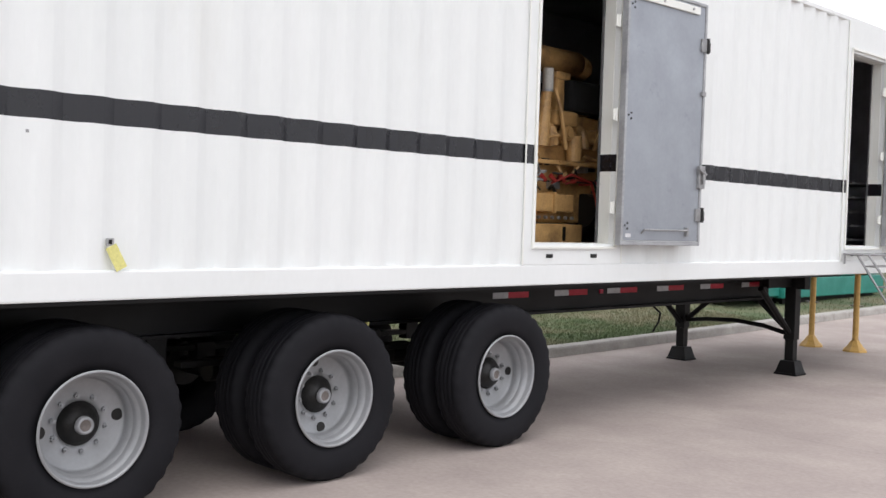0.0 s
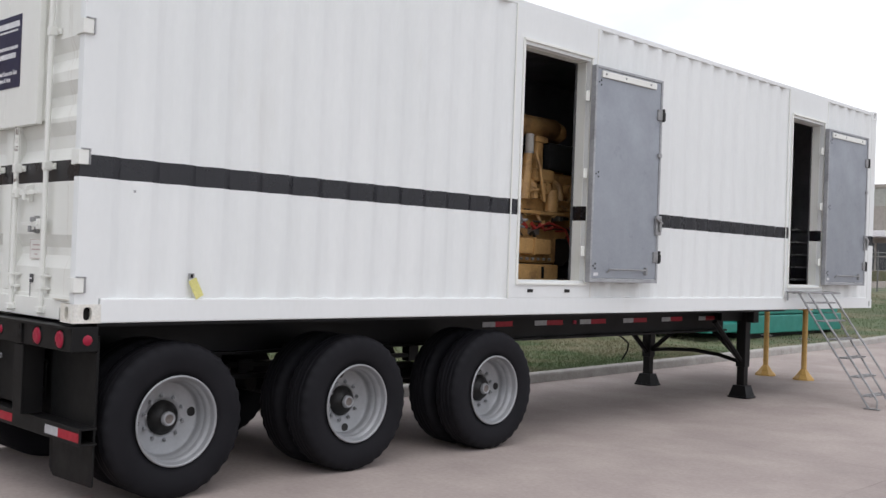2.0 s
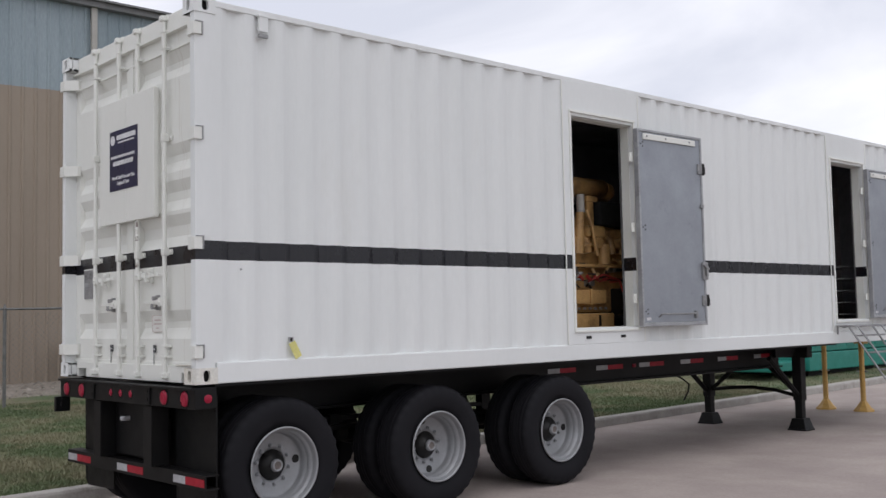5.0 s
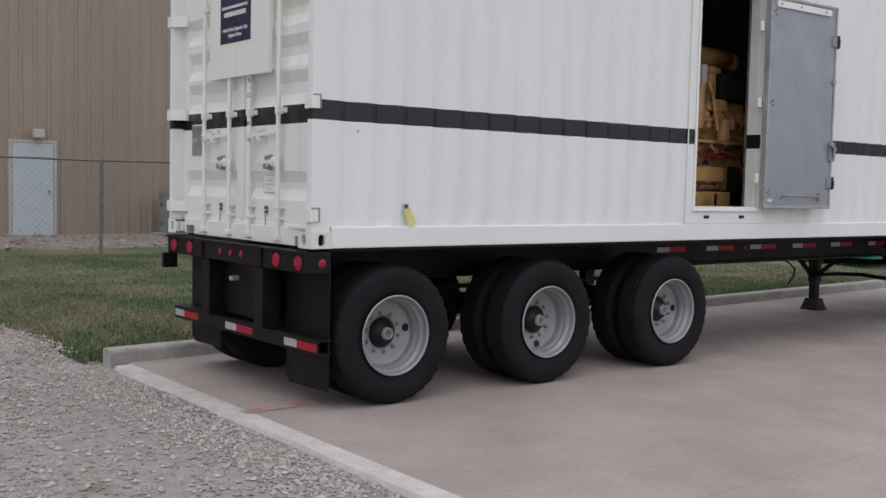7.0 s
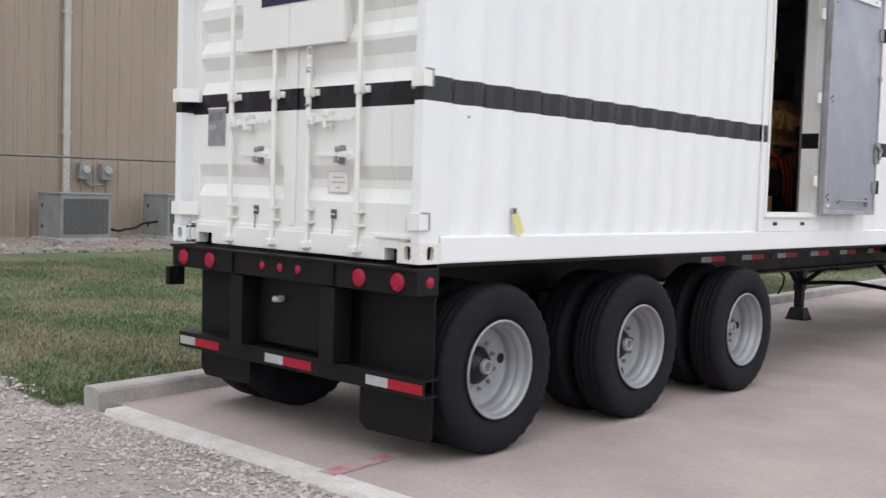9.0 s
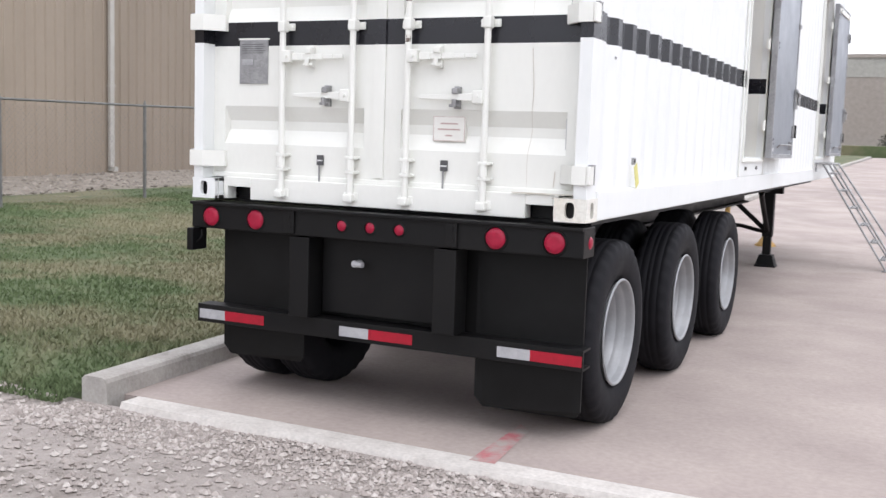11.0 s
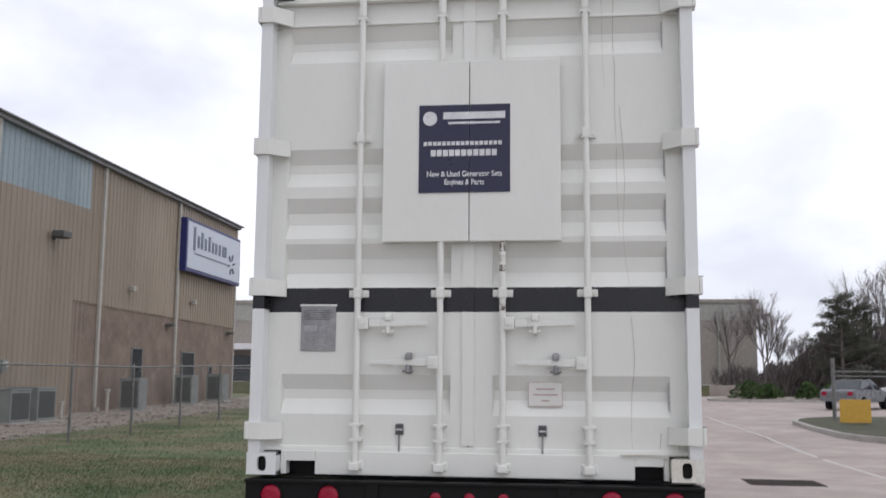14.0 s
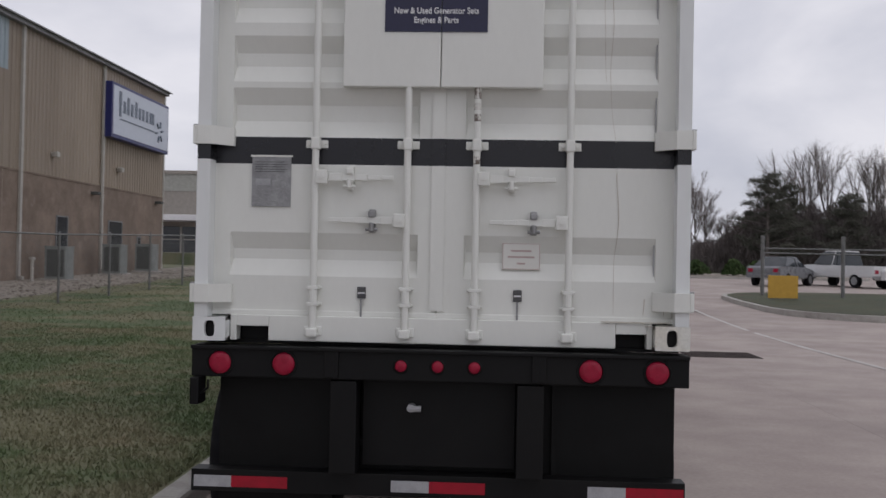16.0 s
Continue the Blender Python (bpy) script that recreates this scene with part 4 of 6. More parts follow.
for x in (-1.74, -0.72):
    bm = box(bmnew(), x - 0.035, x + 0.035, -0.09, -0.0752, 1.02, 1.16, 0.004)
    rod(bm, (x, -0.094, 1.12), (x, -0.088, 1.12), 0.016, 10)
    rod(bm, (x, -0.094, 1.06), (x, -0.088, 1.06), 0.016, 10)
    part("stop_bracket", bm, BLACK, bol)
bm = bmnew()
lathe(bm, [(0.012, 0.0005), (0.012, 0.022), (0.0045, 0.032)], (0, 0.03, 1.085), "x", 20)
part("side_marker", bm, REDLENS, bol, "small red side marker", smooth=True)
# posts, bumper bar, flaps
for x0, x1 in ((-1.735, -1.605), (-0.825, -0.695)):
    bm = box(bmnew(), x0, x1, -0.085, -0.070, 0.56, 1.011, 0.004)
    box(bm, x0, x0 + 0.014, -0.07, 0.06, 0.56, 1.011)
    box(bm, x1 - 0.014, x1, -0.07, 0.06, 0.56, 1.011)
    set_back(part("bumper_post", bm, BLACK, tr), 0.085, 1.012)
bm = bmnew()
extrude(bm, [(-2.425, y, z) for y, z in ((-0.118, 0.452), (-0.116, 0.450), (0.0, 0.450), (0.0, 0.462), (-0.104, 0.462), (-0.104, 0.545), (0.0, 0.545), (0.0, 0.557), (-0.116, 0.557), (-0.118, 0.555))], (2.415, 0, 0))
bar = part("bumper_bar", bm, BLACK, tr, "black underride bar with red and white tape")
set_back(bar, 0.185, 1.017)
for a, b, c in ((-2.412, -2.225, -1.945), (-1.432, -1.245, -0.972), (-0.475, -0.292, -0.016)):
    part("tape", box(bmnew(), a, b, -0.1195, -0.1182, 0.472, 0.528), WHTAPE, bar, "white reflective tape")
    part("tape", box(bmnew(), b, c, -0.1195, -0.1182, 0.472, 0.528), REDTAPE, bar, "red reflective tape")
part("rear_bulkhead", box(bmnew(), -2.30, -0.10, 0.22, 0.235, 0.47, 1.10, 0.004), BLACK, tr)
for x0, x1, dz in ((-2.345, -1.755, 0.0), (-0.645, -0.035, 0.085)):
    bm = bmnew()
    poly = [(x0, 0.10, 1.0), (x1, 0.10, 1.0), (x1, 0.10, 0.27 - dz), (x1 - 0.03, 0.11, 0.235 - dz), (x0 + 0.05, 0.11, 0.225 - dz), (x0, 0.105, 0.28 - dz)]
    extrude(bm, poly, (0, 0.012, 0))
    part("mud_flap", bm, FLAP, tr, "black rubber mud flap").location.y += 0.08
cp = part("rear_panel", box(bmnew(), -1.60, -0.83, 0.03, 0.045, 0.57, 1.01, 0.004), BLACK, tr)
cp.location.y += 0.10
bm = rod(bmnew(), (-1.35, 0.03, 0.87), (-1.35, -0.04, 0.87), 0.020, 14)
rod(bm, (-1.36, -0.03, 0.868), (-1.30, -0.03, 0.868), 0.016, 12)
part("air_coupling", bm, WHTAPE, cp, "pale grey air coupling")
bm = box(bmnew(), -2.43, -2.385, -0.07, 0.06, 0.88, 1.012, 0.006)
tube(bm, [Vector(p) for p in ((-2.385, -0.03, 0.93), (-2.35, -0.03, 0.96), (-2.35, -0.03, 1.0))], 0.006)
part("hook_bracket", bm, BLACK, tr)
# tape and a lamp along the main beam
for y0, y1 in ((4.68, 5.14), (5.50, 5.98), (6.29, 6.78), (7.13, 7.62), (7.95, 8.42), (8.82, 9.22)):
    ym = y0 + (y1 - y0) * 0.42
    part("tape", box(bmnew(), -0.8515, -0.8502, y0, ym, 1.006, 1.058), WHTAPE, tr, "white reflective tape")
    part("tape", box(bmnew(), -0.8515, -0.8502, ym, y1, 1.006, 1.058), REDTAPE, tr, "red reflective tape")
part("side_marker", box(bmnew(), -0.8515, -0.838, 6.16, 6.21, 1.01, 1.05, 0.004), REDLENS, tr, "small red side marker")


# wheels: dual, deep dished
AX = (0.765, 2.345, 3.950)
R = 0.525


def tyre(bm, xc, w, s, yc):
    """A tyre of width w; s = +1 when its outer side faces +x."""
    prof = [(-w * 0.40, 0.298), (-w * 0.47, 0.36), (-w * 0.50, 0.42), (-w * 0.48, 0.475), (-w * 0.43, 0.508), (-w * 0.36, 0.520)]
    grooves = [(-0.27, 1), (-0.255, 0), (-0.225, 0), (-0.21, 1), (-0.09, 1), (-0.075, 0), (-0.045, 0), (-0.03, 1), (0.03, 1), (0.045, 0), (0.075, 0), (0.09, 1), (0.21, 1), (0.225, 0), (0.255, 0), (0.27, 1)]
    prof += [(a * w, 0.525 if up else 0.5215) for a, up in grooves]
    prof += [(-a, r) for a, r in prof[5::-1]]
    prof.append(prof[0])
    rings = lathe(bm, prof, (xc, yc, R), "x", 132)
    for k in (4, 5, 22, 23):                    # shoulder notches between the tread lugs
        for q, v in enumerate(rings[k]):
            if q % 4 < 2:
                v.co.y, v.co.z = yc + (v.co.y - yc) * 0.982, R + (v.co.z - R) * 0.982
    bmesh.ops.recalc_face_normals(bm, faces=bm.faces)


def wheel(yc, side, spin):
    s = 1 if side > 0 else -1
    X = lambda d: (-0.008 - d) if s > 0 else (-CW + 0.008 + d)
    org = part("wheel", rod(bmnew(), (X(0.62), yc, R), (X(0.27), yc, R), 0.16, 24), HUBM, tr, "dual trailer wheel with a deep grey rim")
    for d, nm in ((0.135, "tyre"), (0.47, "tyre")):
        bm = bmnew()
        tyre(bm, X(d), 0.27, s, yc)
        part(nm, bm, TYRE, org, "black truck tyre", smooth=True)
    bm = bmnew()
    prof = [(0.010, 0.306), (0.002, 0.301), (0.004, 0.292), (0.018, 0.286), (0.045, 0.284), (0.058, 0.278), (0.064, 0.268), (0.100, 0.264), (0.108, 0.262), (0.114, 0.254), (0.165, 0.252), (0.182, 0.249), (0.190, 0.238), (0.199, 0.150), (0.206, 0.118), (0.245, 0.116)]
    lathe(bm, [(-s * a, r) for a, r in prof], (X(0.0), yc, R), "x", 56)
    bmesh.ops.recalc_face_normals(bm, faces=bm.faces)
    part("rim", bm, RIM, org, "silver-grey painted dished rim", smooth=True)
    for k in range(2):                          # hand holes: dark discs paint their shade on the unbroken rim
        t = spin + k * math.pi
        c = Vector((X(0.1905), yc + 0.215 * math.cos(t), R + 0.215 * math.sin(t)))
        bm = bmnew()
        lathe(bm, [(s * 0.001, 0.0005), (s * 0.001, 0.028), (s * 0.0, 0.033)], (0, 0, 0), "x", 20)
        tilt = math.atan2(0.009, 0.088)         # lies in the cone of the disc
        n_out = Vector((s * math.cos(tilt), -math.sin(tilt) * math.cos(t), -math.sin(tilt) * math.sin(t)))
        bmesh.ops.transform(bm, matrix=Matrix.Translation(c) @ Vector((s, 0, 0)).rotation_difference(n_out).to_matrix().to_4x4(), verts=bm.verts)
        part("hand_hole", bm, HUBM, org)
    for k in range(10):
        t = spin + 0.31 + k * math.pi / 5
        c = (X(0.199), yc + 0.150 * math.cos(t), R + 0.150 * math.sin(t))
        bm = rod(bmnew(), c, (X(0.178), c[1], c[2]), 0.016, 6)
        rod(bm, (X(0.178), c[1], c[2]), (X(0.166), c[1], c[2]), 0.009, 6)
        part("lug_nut", bm, RIM, org)
    bm = bmnew()
    lathe(bm, [(s * -0.26, 0.119), (s * -0.200, 0.117), (s * -0.188, 0.100), (s * -0.160, 0.088), (s * -0.150, 0.060), (s * -0.135, 0.052)], (X(0), yc, R), "x", 32)
    part("hub", bm, HUBM, org, "greasy black hub", smooth=True)
    bm = bmnew()
    lathe(bm, [(s * -0.140, 0.050), (s * -0.112, 0.046), (s * -0.108, 0.034), (s * -0.116, 0.030)], (X(0), yc, R), "x", 24)
    part("cap_ring", bm, RIM, org, "pale worn ring of the hub cap", smooth=True)
    bm = bmnew()
    lathe(bm, [(s * -0.115, 0.031), (s * -0.120, 0.0005)], (X(0), yc, R), "x", 24)
    part("hub_cap", bm, BARK, org, "rusty hub cap centre")


for i, yc in enumerate(AX):
    wheel(yc, 1, (0.12, 1.72, 0.0)[i])
    wheel(yc, -1, 0.7 + i)
    part("axle", rod(bmnew(), (-CW + 0.6, yc, R), (-0.6, yc, R), 0.065, 16), BLACK, tr)
    for x in (-0.86, -1.58):
        bm = box(bmnew(), x - 0.045, x + 0.045, yc - 0.62, yc + 0.62, 0.66, 0.70, 0.006)
        box(bm, x - 0.06, x + 0.06, yc - 0.08, yc + 0.08, 0.56, 0.72, 0.008)
        part("leaf_spring", bm, BLACK, tr)
    part("brake_chamber", rod(bmnew(), (-0.95, yc - 0.35, 0.62), (-0.95, yc - 0.17, 0.62), 0.085, 18), BLACK, tr)
for y in (0.28, 1.55, 3.15, 4.40):
    for x in (-0.86, -1.58):
        part("spring_hanger", box(bmnew(), x - 0.05, x + 0.05, y - 0.07, y + 0.07, 0.62, 0.87, 0.008), BLACK, tr)
for y in (3.15,):
    bm = rod(bmnew(), (-0.70, y + 0.02, 0.90), (-0.70, y + 0.02, 0.84), 0.016, 8)
    part("valve", bm, TAGY, tr, "small brass valve")
# landing legs
LY = 9.36

for x in (-0.505, -1.935):
    s = 1 if x > -1.2 else -1
    g9 = lot(x, LY)
    leg = part("landing_leg", box(bmnew(), x - 0.065, x + 0.065, LY - 0.065, LY + 0.065, 0.42, 1.16, 0.008), BLACK, tr, "black landing leg with a splayed foot")
    part("inner_leg", box(bmnew(), x - 0.05, x + 0.05, LY - 0.05, LY + 0.05, g9 + 0.05, 0.42), BLACK, leg)
    bm = bmnew()
    lo = [bm.verts.new((x + a * 0.125, LY + b * 0.115, g9 + 0.02)) for a, b in ((-1, -1), (1, -1), (1, 1), (-1, 1))]
    hi = [bm.verts.new((x + a * 0.085, LY + b * 0.08, g9 + 0.16)) for a, b in ((-1, -1), (1, -1), (1, 1), (-1, 1))]
    bm.faces.new(hi)
    for q in range(4):
        bm.faces.new((lo[q], lo[(q + 1) % 4], hi[(q + 1) % 4], hi[q]))
    box(bm, x - 0.135, x + 0.135, LY - 0.125, LY + 0.125, g9 + 0.0, g9 + 0.022, 0.004)
    part("foot", bm, BLACK, leg)
    part("brace", rod(bmnew(), (x, LY - 0.06, 0.50), (x + 0.0, LY - 0.75, 1.02), 0.035, 8), BLACK, tr)
    part("brace", rod(bmnew(), (x - s * 0.05, LY, 0.52), (-1.22 + s * 0.05, LY + 0.02, 1.05), 0.032, 8), BLACK, tr)
    part("gusset", box(bmnew(), x - 0.012, x + 0.012, LY - 0.6, LY + 0.2, 1.02, 1.16, 0.004), BLACK, tr)
bm = tube(bmnew(), [Vector(p) for p in ((-1.88, LY, 0.52), (-1.6, LY, 0.555), (-1.22, LY, 0.575), (-0.85, LY, 0.545), (-0.55, LY, 0.48))], 0.026)
part("cross_shaft", bm, BLACK, tr)
part("front_beam", box(bmnew(), -2.10, -0.34, LY - 0.06, LY + 0.08, 1.0, 1.165, 0.006), BLACK, tr)
bm = tube(bmnew(), [Vector(p) for p in ((-1.95, 8.42, 0.98), (-1.95, 8.42, 0.86), (-1.93, 8.50, 0.78), (-1.92, 8.70, 0.70), (-1.92, 8.84, 0.62), (-1.93, 8.83, 0.52), (-1.95, 8.74, 0.40))], 0.012)
part("hose", bm, FLAP, tr, "black hanging air hose")

# ---- yellow jack stands under the front ----
for x in (-1.55, -0.93):
    y = 12.07
    g = lot(x, y)
    js = thing("jack_stand", (x, y, g), "worn yellow steel jack stand under the container", "jack stand", "jack stands")
    part("post", rod(bmnew(), (x, y, g + 0.05), (x, y, 1.10), 0.040, 14), YELLOW, js)
    part("cap_plate", box(bmnew(), x - 0.08, x + 0.08, y - 0.08, y + 0.08, 1.10, 1.188, 0.006), YELLOW, js)
    bm = bmnew()
    lathe(bm, [(0.16, 0.045), (0.07, 0.11), (0.022, 0.16), (0.0, 0.165)], (x, y, g), "z", 8)
    part("base", bm, YELLOW, js)
    part("pin", rod(bmnew(), (x - 0.09, y, g + 0.62), (x + 0.09, y, g + 0.62), 0.010, 8), STEEL, js)

# ---- steps to the second door ----
st = thing("access_steps", (0.5, 9.85, height(10)), "thin grey steel steps leaning up to the open side door", "steps")
gz = lot(1.0, 10.3)
T0, T1 = Vector((0.10, 9.61, 1.41)), Vector((0.10, 10.30, 1.41))
B0, B1 = Vector((0.96, 9.80, gz + 0.01)), Vector((1.04, 10.29, gz + 0.01))
for t, b in ((T0, B0), (T1, B1)):
    for o in (0.0, 0.13):
        part("side_rail", rod(bmnew(), t + Vector((o, 0, 0.01)), b + Vector((o * 0.8, 0, 0.10 if o else 0)), 0.013, 8), STEEL, st)
    part("foot", box(bmnew(), b.x - 0.05, b.x + 0.14, b.y - 0.03, b.y + 0.03, gz, gz + 0.014, 0.003), STEEL, st)
    part("foot_strut", rod(bmnew(), b + Vector((0.10, 0, 0.0)), b + Vector((0.10, 0, 0.11)), 0.012, 8), STEEL, st)
for i in range(6):
    f = (i + 0.55) / 6.2
    p, q = T0.lerp(B0, f), T1.lerp(B1, f)
    bm = bmnew()
    for k in range(4):
        box(bm, p.x + k * 0.034, p.x + k * 0.034 + 0.014, p.y, q.y, p.z - 0.008, p.z + 0.010)
    for k in range(9):
        yy = p.y + (q.y - p.y) * k / 8
        box(bm, p.x, p.x + 0.116, yy - 0.004, yy + 0.004, p.z - 0.005, p.z + 0.007)
    part("tread", bm, STEEL, st, "open steel grating tread")
bm = rod(bmnew(), (0.06, 9.38, 1.42), (0.06, 10.60, 1.41), 0.014, 8)
rod(bm, (0.22, 9.46, 1.42), (0.22, 10.58, 1.41), 0.012, 8)
for y in (9.46, 9.61, 10.0, 10.30, 10.55):
    rod(bm, (0.02, y, 1.42), (0.22, y, 1.415), 0.011, 8)
rod(bm, (0.04, 9.44, 1.42), (0.04, 9.44, 1.31), 0.012, 8)
part("landing_bar", bm, STEEL, st)

# ---- engine and gear seen through the doorways ----
en = thing("diesel_engine", (-1.2, 5.0, ZB + 0.17), "tan-yellow diesel generator engine with pipes and red hoses", "engine")
fz = ZB + 0.172
part("block", box(bmnew(), -1.75, -0.74, 3.6, 6.4, fz + 0.30, fz + 0.98, 0.03), ENGINE, en)
part("skid", box(bmnew(), -1.95, -0.72, 3.2, 7.9, fz, fz + 0.12, 0.01), ENGINE, en)
part("side_box", box(bmnew(), -0.80, -0.56, 4.55, 5.49, fz + 0.125, fz + 0.292, 0.012), ENGINE, en)
# dark plate on the side box paints a slot's shade
part("slot", box(bmnew(), -0.559, -0.554, 5.215, 5.255, fz + 0.150, fz + 0.270, 0.002), HUBM, en)
part("pump", box(bmnew(), -0.78, -0.58, 4.80, 5.39, fz + 0.395, fz + 0.548, 0.015), ENGINE, en)
part("flange", box(bmnew(), -0.76, -0.56, 5.10, 5.13, fz + 0.38, fz + 0.562, 0.006), ENGINE, en)
for k in range(6):
    part("bolt", rod(bmnew(), (-0.58, 4.9 + 0.09 * k, fz + 0.345), (-0.555, 4.9 + 0.09 * k, fz + 0.345), 0.014, 6), STEEL, en)
part("ledge", box(bmnew(), -0.80, -0.60, 4.3, 6.0, fz + 0.80, fz + 0.835, 0.01), ENGINE, en, "tan casting ledge")
for k in range(5):                              # heads with rounded covers along the bank
    y = 4.42 + k * 0.43
    hd = part("cylinder_head", box(bmnew(), -1.30, -0.72, y - 0.19, y + 0.19, fz + 0.99, fz + 1.26, 0.04), ENGINE, en)
    part("rocker_cover", box(bmnew(), -1.26, -0.78, y - 0.15, y + 0.15, fz + 1.262, fz + 1.37, 0.045), ENGINE, hd)
    part("port_boss", rod(bmnew(), (-0.72, y + 0.06, fz + 1.08), (-0.62, y + 0.06, fz + 1.08), 0.065, 16), ENGINE, hd)
    part("port_cap", rod(bmnew(), (-0.62, y + 0.06, fz + 1.08), (-0.605, y + 0.06, fz + 1.08), 0.038, 12), ENGINE, hd)
    part("exhaust_elbow", tube(bmnew(), [Vector((-0.80, y - 0.12, fz + 1.18)), Vector((-0.68, y - 0.11, fz + 1.10)), Vector((-0.66, y - 0.10, fz + 0.96))], 0.045, 12), ENGINE, hd)
pipe = part("inlet_pipe", rod(bmnew(), (-0.72, 3.3, fz + 1.70), (-0.72, 5.52, fz + 1.70), 0.108, 24), ENGINE, en, "thick tan inlet pipe", smooth=True)
part("pipe_elbow", tube(bmnew(), [Vector((-0.72, 5.52, fz + 1.70)), Vector((-0.76, 5.66, fz + 1.685)), Vector((-0.90, 5.74, fz + 1.66)), Vector((-1.2, 5.78, fz + 1.62))], 0.10, 18), ENGINE, pipe)
part("riser", box(bmnew(), -0.78, -0.66, 5.20, 5.31, fz + 1.25, fz + 1.62, 0.02), ENGINE, en)
part("riser_foot", box(bmnew(), -0.80, -0.62, 5.16, 5.46, fz + 1.14, fz + 1.27, 0.03), ENGINE, en)
part("riser_collar", box(bmnew(), -0.80, -0.64, 5.17, 5.36, fz + 1.54, fz + 1.60, 0.015), ENGINE, en)
part("air_sleeve", rod(bmnew(), (-0.62, 5.03, fz + 1.42), (-0.62, 5.03, fz + 1.60), 0.046, 16), TRIM, en, "pale sleeve on an upright pipe")
part("clamp", rod(bmnew(), (-0.62, 5.03, fz + 1.405), (-0.62, 5.03, fz + 1.425), 0.050, 16), STEEL, en)
part("upright_pipe", rod(bmnew(), (-0.63, 5.03, fz + 1.41), (-0.66, 5.00, fz + 0.95), 0.044, 14, r2=0.075), ENGINE, en)
part("strut", tube(bmnew(), [Vector((-0.60, 5.10, fz + 1.44)), Vector((-0.58, 5.17, fz + 1.25)), Vector((-0.57, 5.24, fz + 0.93))], 0.018, 8), ENGINE, en)
part("oil_filter", rod(bmnew(), (-0.66, 5.46, fz + 0.84), (-0.66, 5.46, fz + 1.06), 0.07, 16), ENGINE, en)
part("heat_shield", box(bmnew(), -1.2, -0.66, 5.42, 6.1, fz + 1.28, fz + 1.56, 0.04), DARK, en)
part("alternator", rod(bmnew(), (-0.70, 5.66, fz + 0.42), (-0.70, 5.92, fz + 0.42), 0.15, 20), HUBM, en)
for k in range(5):                              # red hoses dropping from the fuel rail
    a = 5.42 + 0.045 * k
    pts = [Vector((-0.62, a - 0.30 + 0.05 * k, fz + 0.64 + 0.02 * (k % 2))), Vector((-0.56, a - 0.1, fz + 0.72 - 0.02 * k)), Vector((-0.52, a + 0.12, fz + 0.66)), Vector((-0.51, a + 0.19, fz + 0.50)), Vector((-0.54, a + 0.27, fz + 0.28 - 0.03 * k))]
    part("hose", tube(bmnew(), pts, 0.010), REDH if k % 2 == 0 else FLAP, en)
for k in range(4):
    y = 4.95 + 0.13 * k
    part("red_fitting", rod(bmnew(), (-0.60, y, fz + 0.70), (-0.60, y + 0.06, fz + 0.66), 0.020, 10), REDH, en, "red cap")
rk = random.Random(9)
for k in range(44):                             # injector lines, brackets and fittings crowding the block's side
    y, z = rk.uniform(4.7, 6.1), fz + rk.uniform(0.56, 0.80)
    if k > 26:
        z = fz + rk.uniform(0.84, 1.22)
    mt = rk.choice((ENGINE, ENGINE, HUBM, HUBM, STEEL)) if k <= 26 else ENGINE
    if k % 3 == 0:
        part("fitting", box(bmnew(), -0.76, -0.74 + rk.uniform(0.05, 0.14), y, y + rk.uniform(0.04, 0.10), z, z + rk.uniform(0.03, 0.08), 0.008), mt, en)
    else:
        q = Vector((-0.64, y, z))
        part("small_pipe", tube(bmnew(), [q, q + Vector((0.04, rk.uniform(-0.1, 0.1), rk.uniform(-0.05, 0.06))), q + Vector((0.0, rk.uniform(-0.16, 0.16), rk.uniform(-0.10, 0.08)))], rk.uniform(0.006, 0.016), 6), mt, en)
ra = thing("switchgear_rack", (-1.5, 10.6, ZB + 0.17), "dark switchgear rack with pale shelves and hanging cable", "rack")
part("cabinet", box(bmnew(), -1.9, -1.1, 10.0, 11.9, fz, fz + 2.2, 0.01), TRIM, ra, "pale grey cabinet in shadow")
part("meter_panel", box(bmnew(), -1.099, -1.05, 10.9, 11.5, fz + 1.45, fz + 1.95, 0.01), HUBM, ra, "dark instrument panel")
for k in range(5):
    part("shelf", box(bmnew(), -0.75, -0.35, 10.45, 11.3, fz + 0.2 + 0.17 * k, fz + 0.22 + 0.17 * k), STEEL, ra)
part("cable", tube(bmnew(), [Vector((-0.30, 9.85, fz + 2.1)), Vector((-0.28, 9.95, fz + 1.4)), Vector((-0.30, 9.90, fz + 0.7)), Vector((-0.32, 9.84, fz + 0.02))], 0.06), FLAP, ra)
part("cable", tube(bmnew(), [Vector((-0.34, 10.02, fz + 1.9)), Vector((-0.32, 10.08, fz + 1.2)), Vector((-0.34, 10.02, fz + 0.02))], 0.03), REDH, ra)

# ---- big metal building ----
WX, EZ = -17.5, 9.6
DSY = (-15.2, -7.8, -0.45, 6.72, 14.82, 22.02, 29.0, 36.12)
hall = thing("metal_warehouse", (-31, 10, 0), "large tan metal-sided warehouse with a blue-grey upper band", "warehouse")
BLZ = lambda y: 7.17 + 0.0215 * max(y, -20)


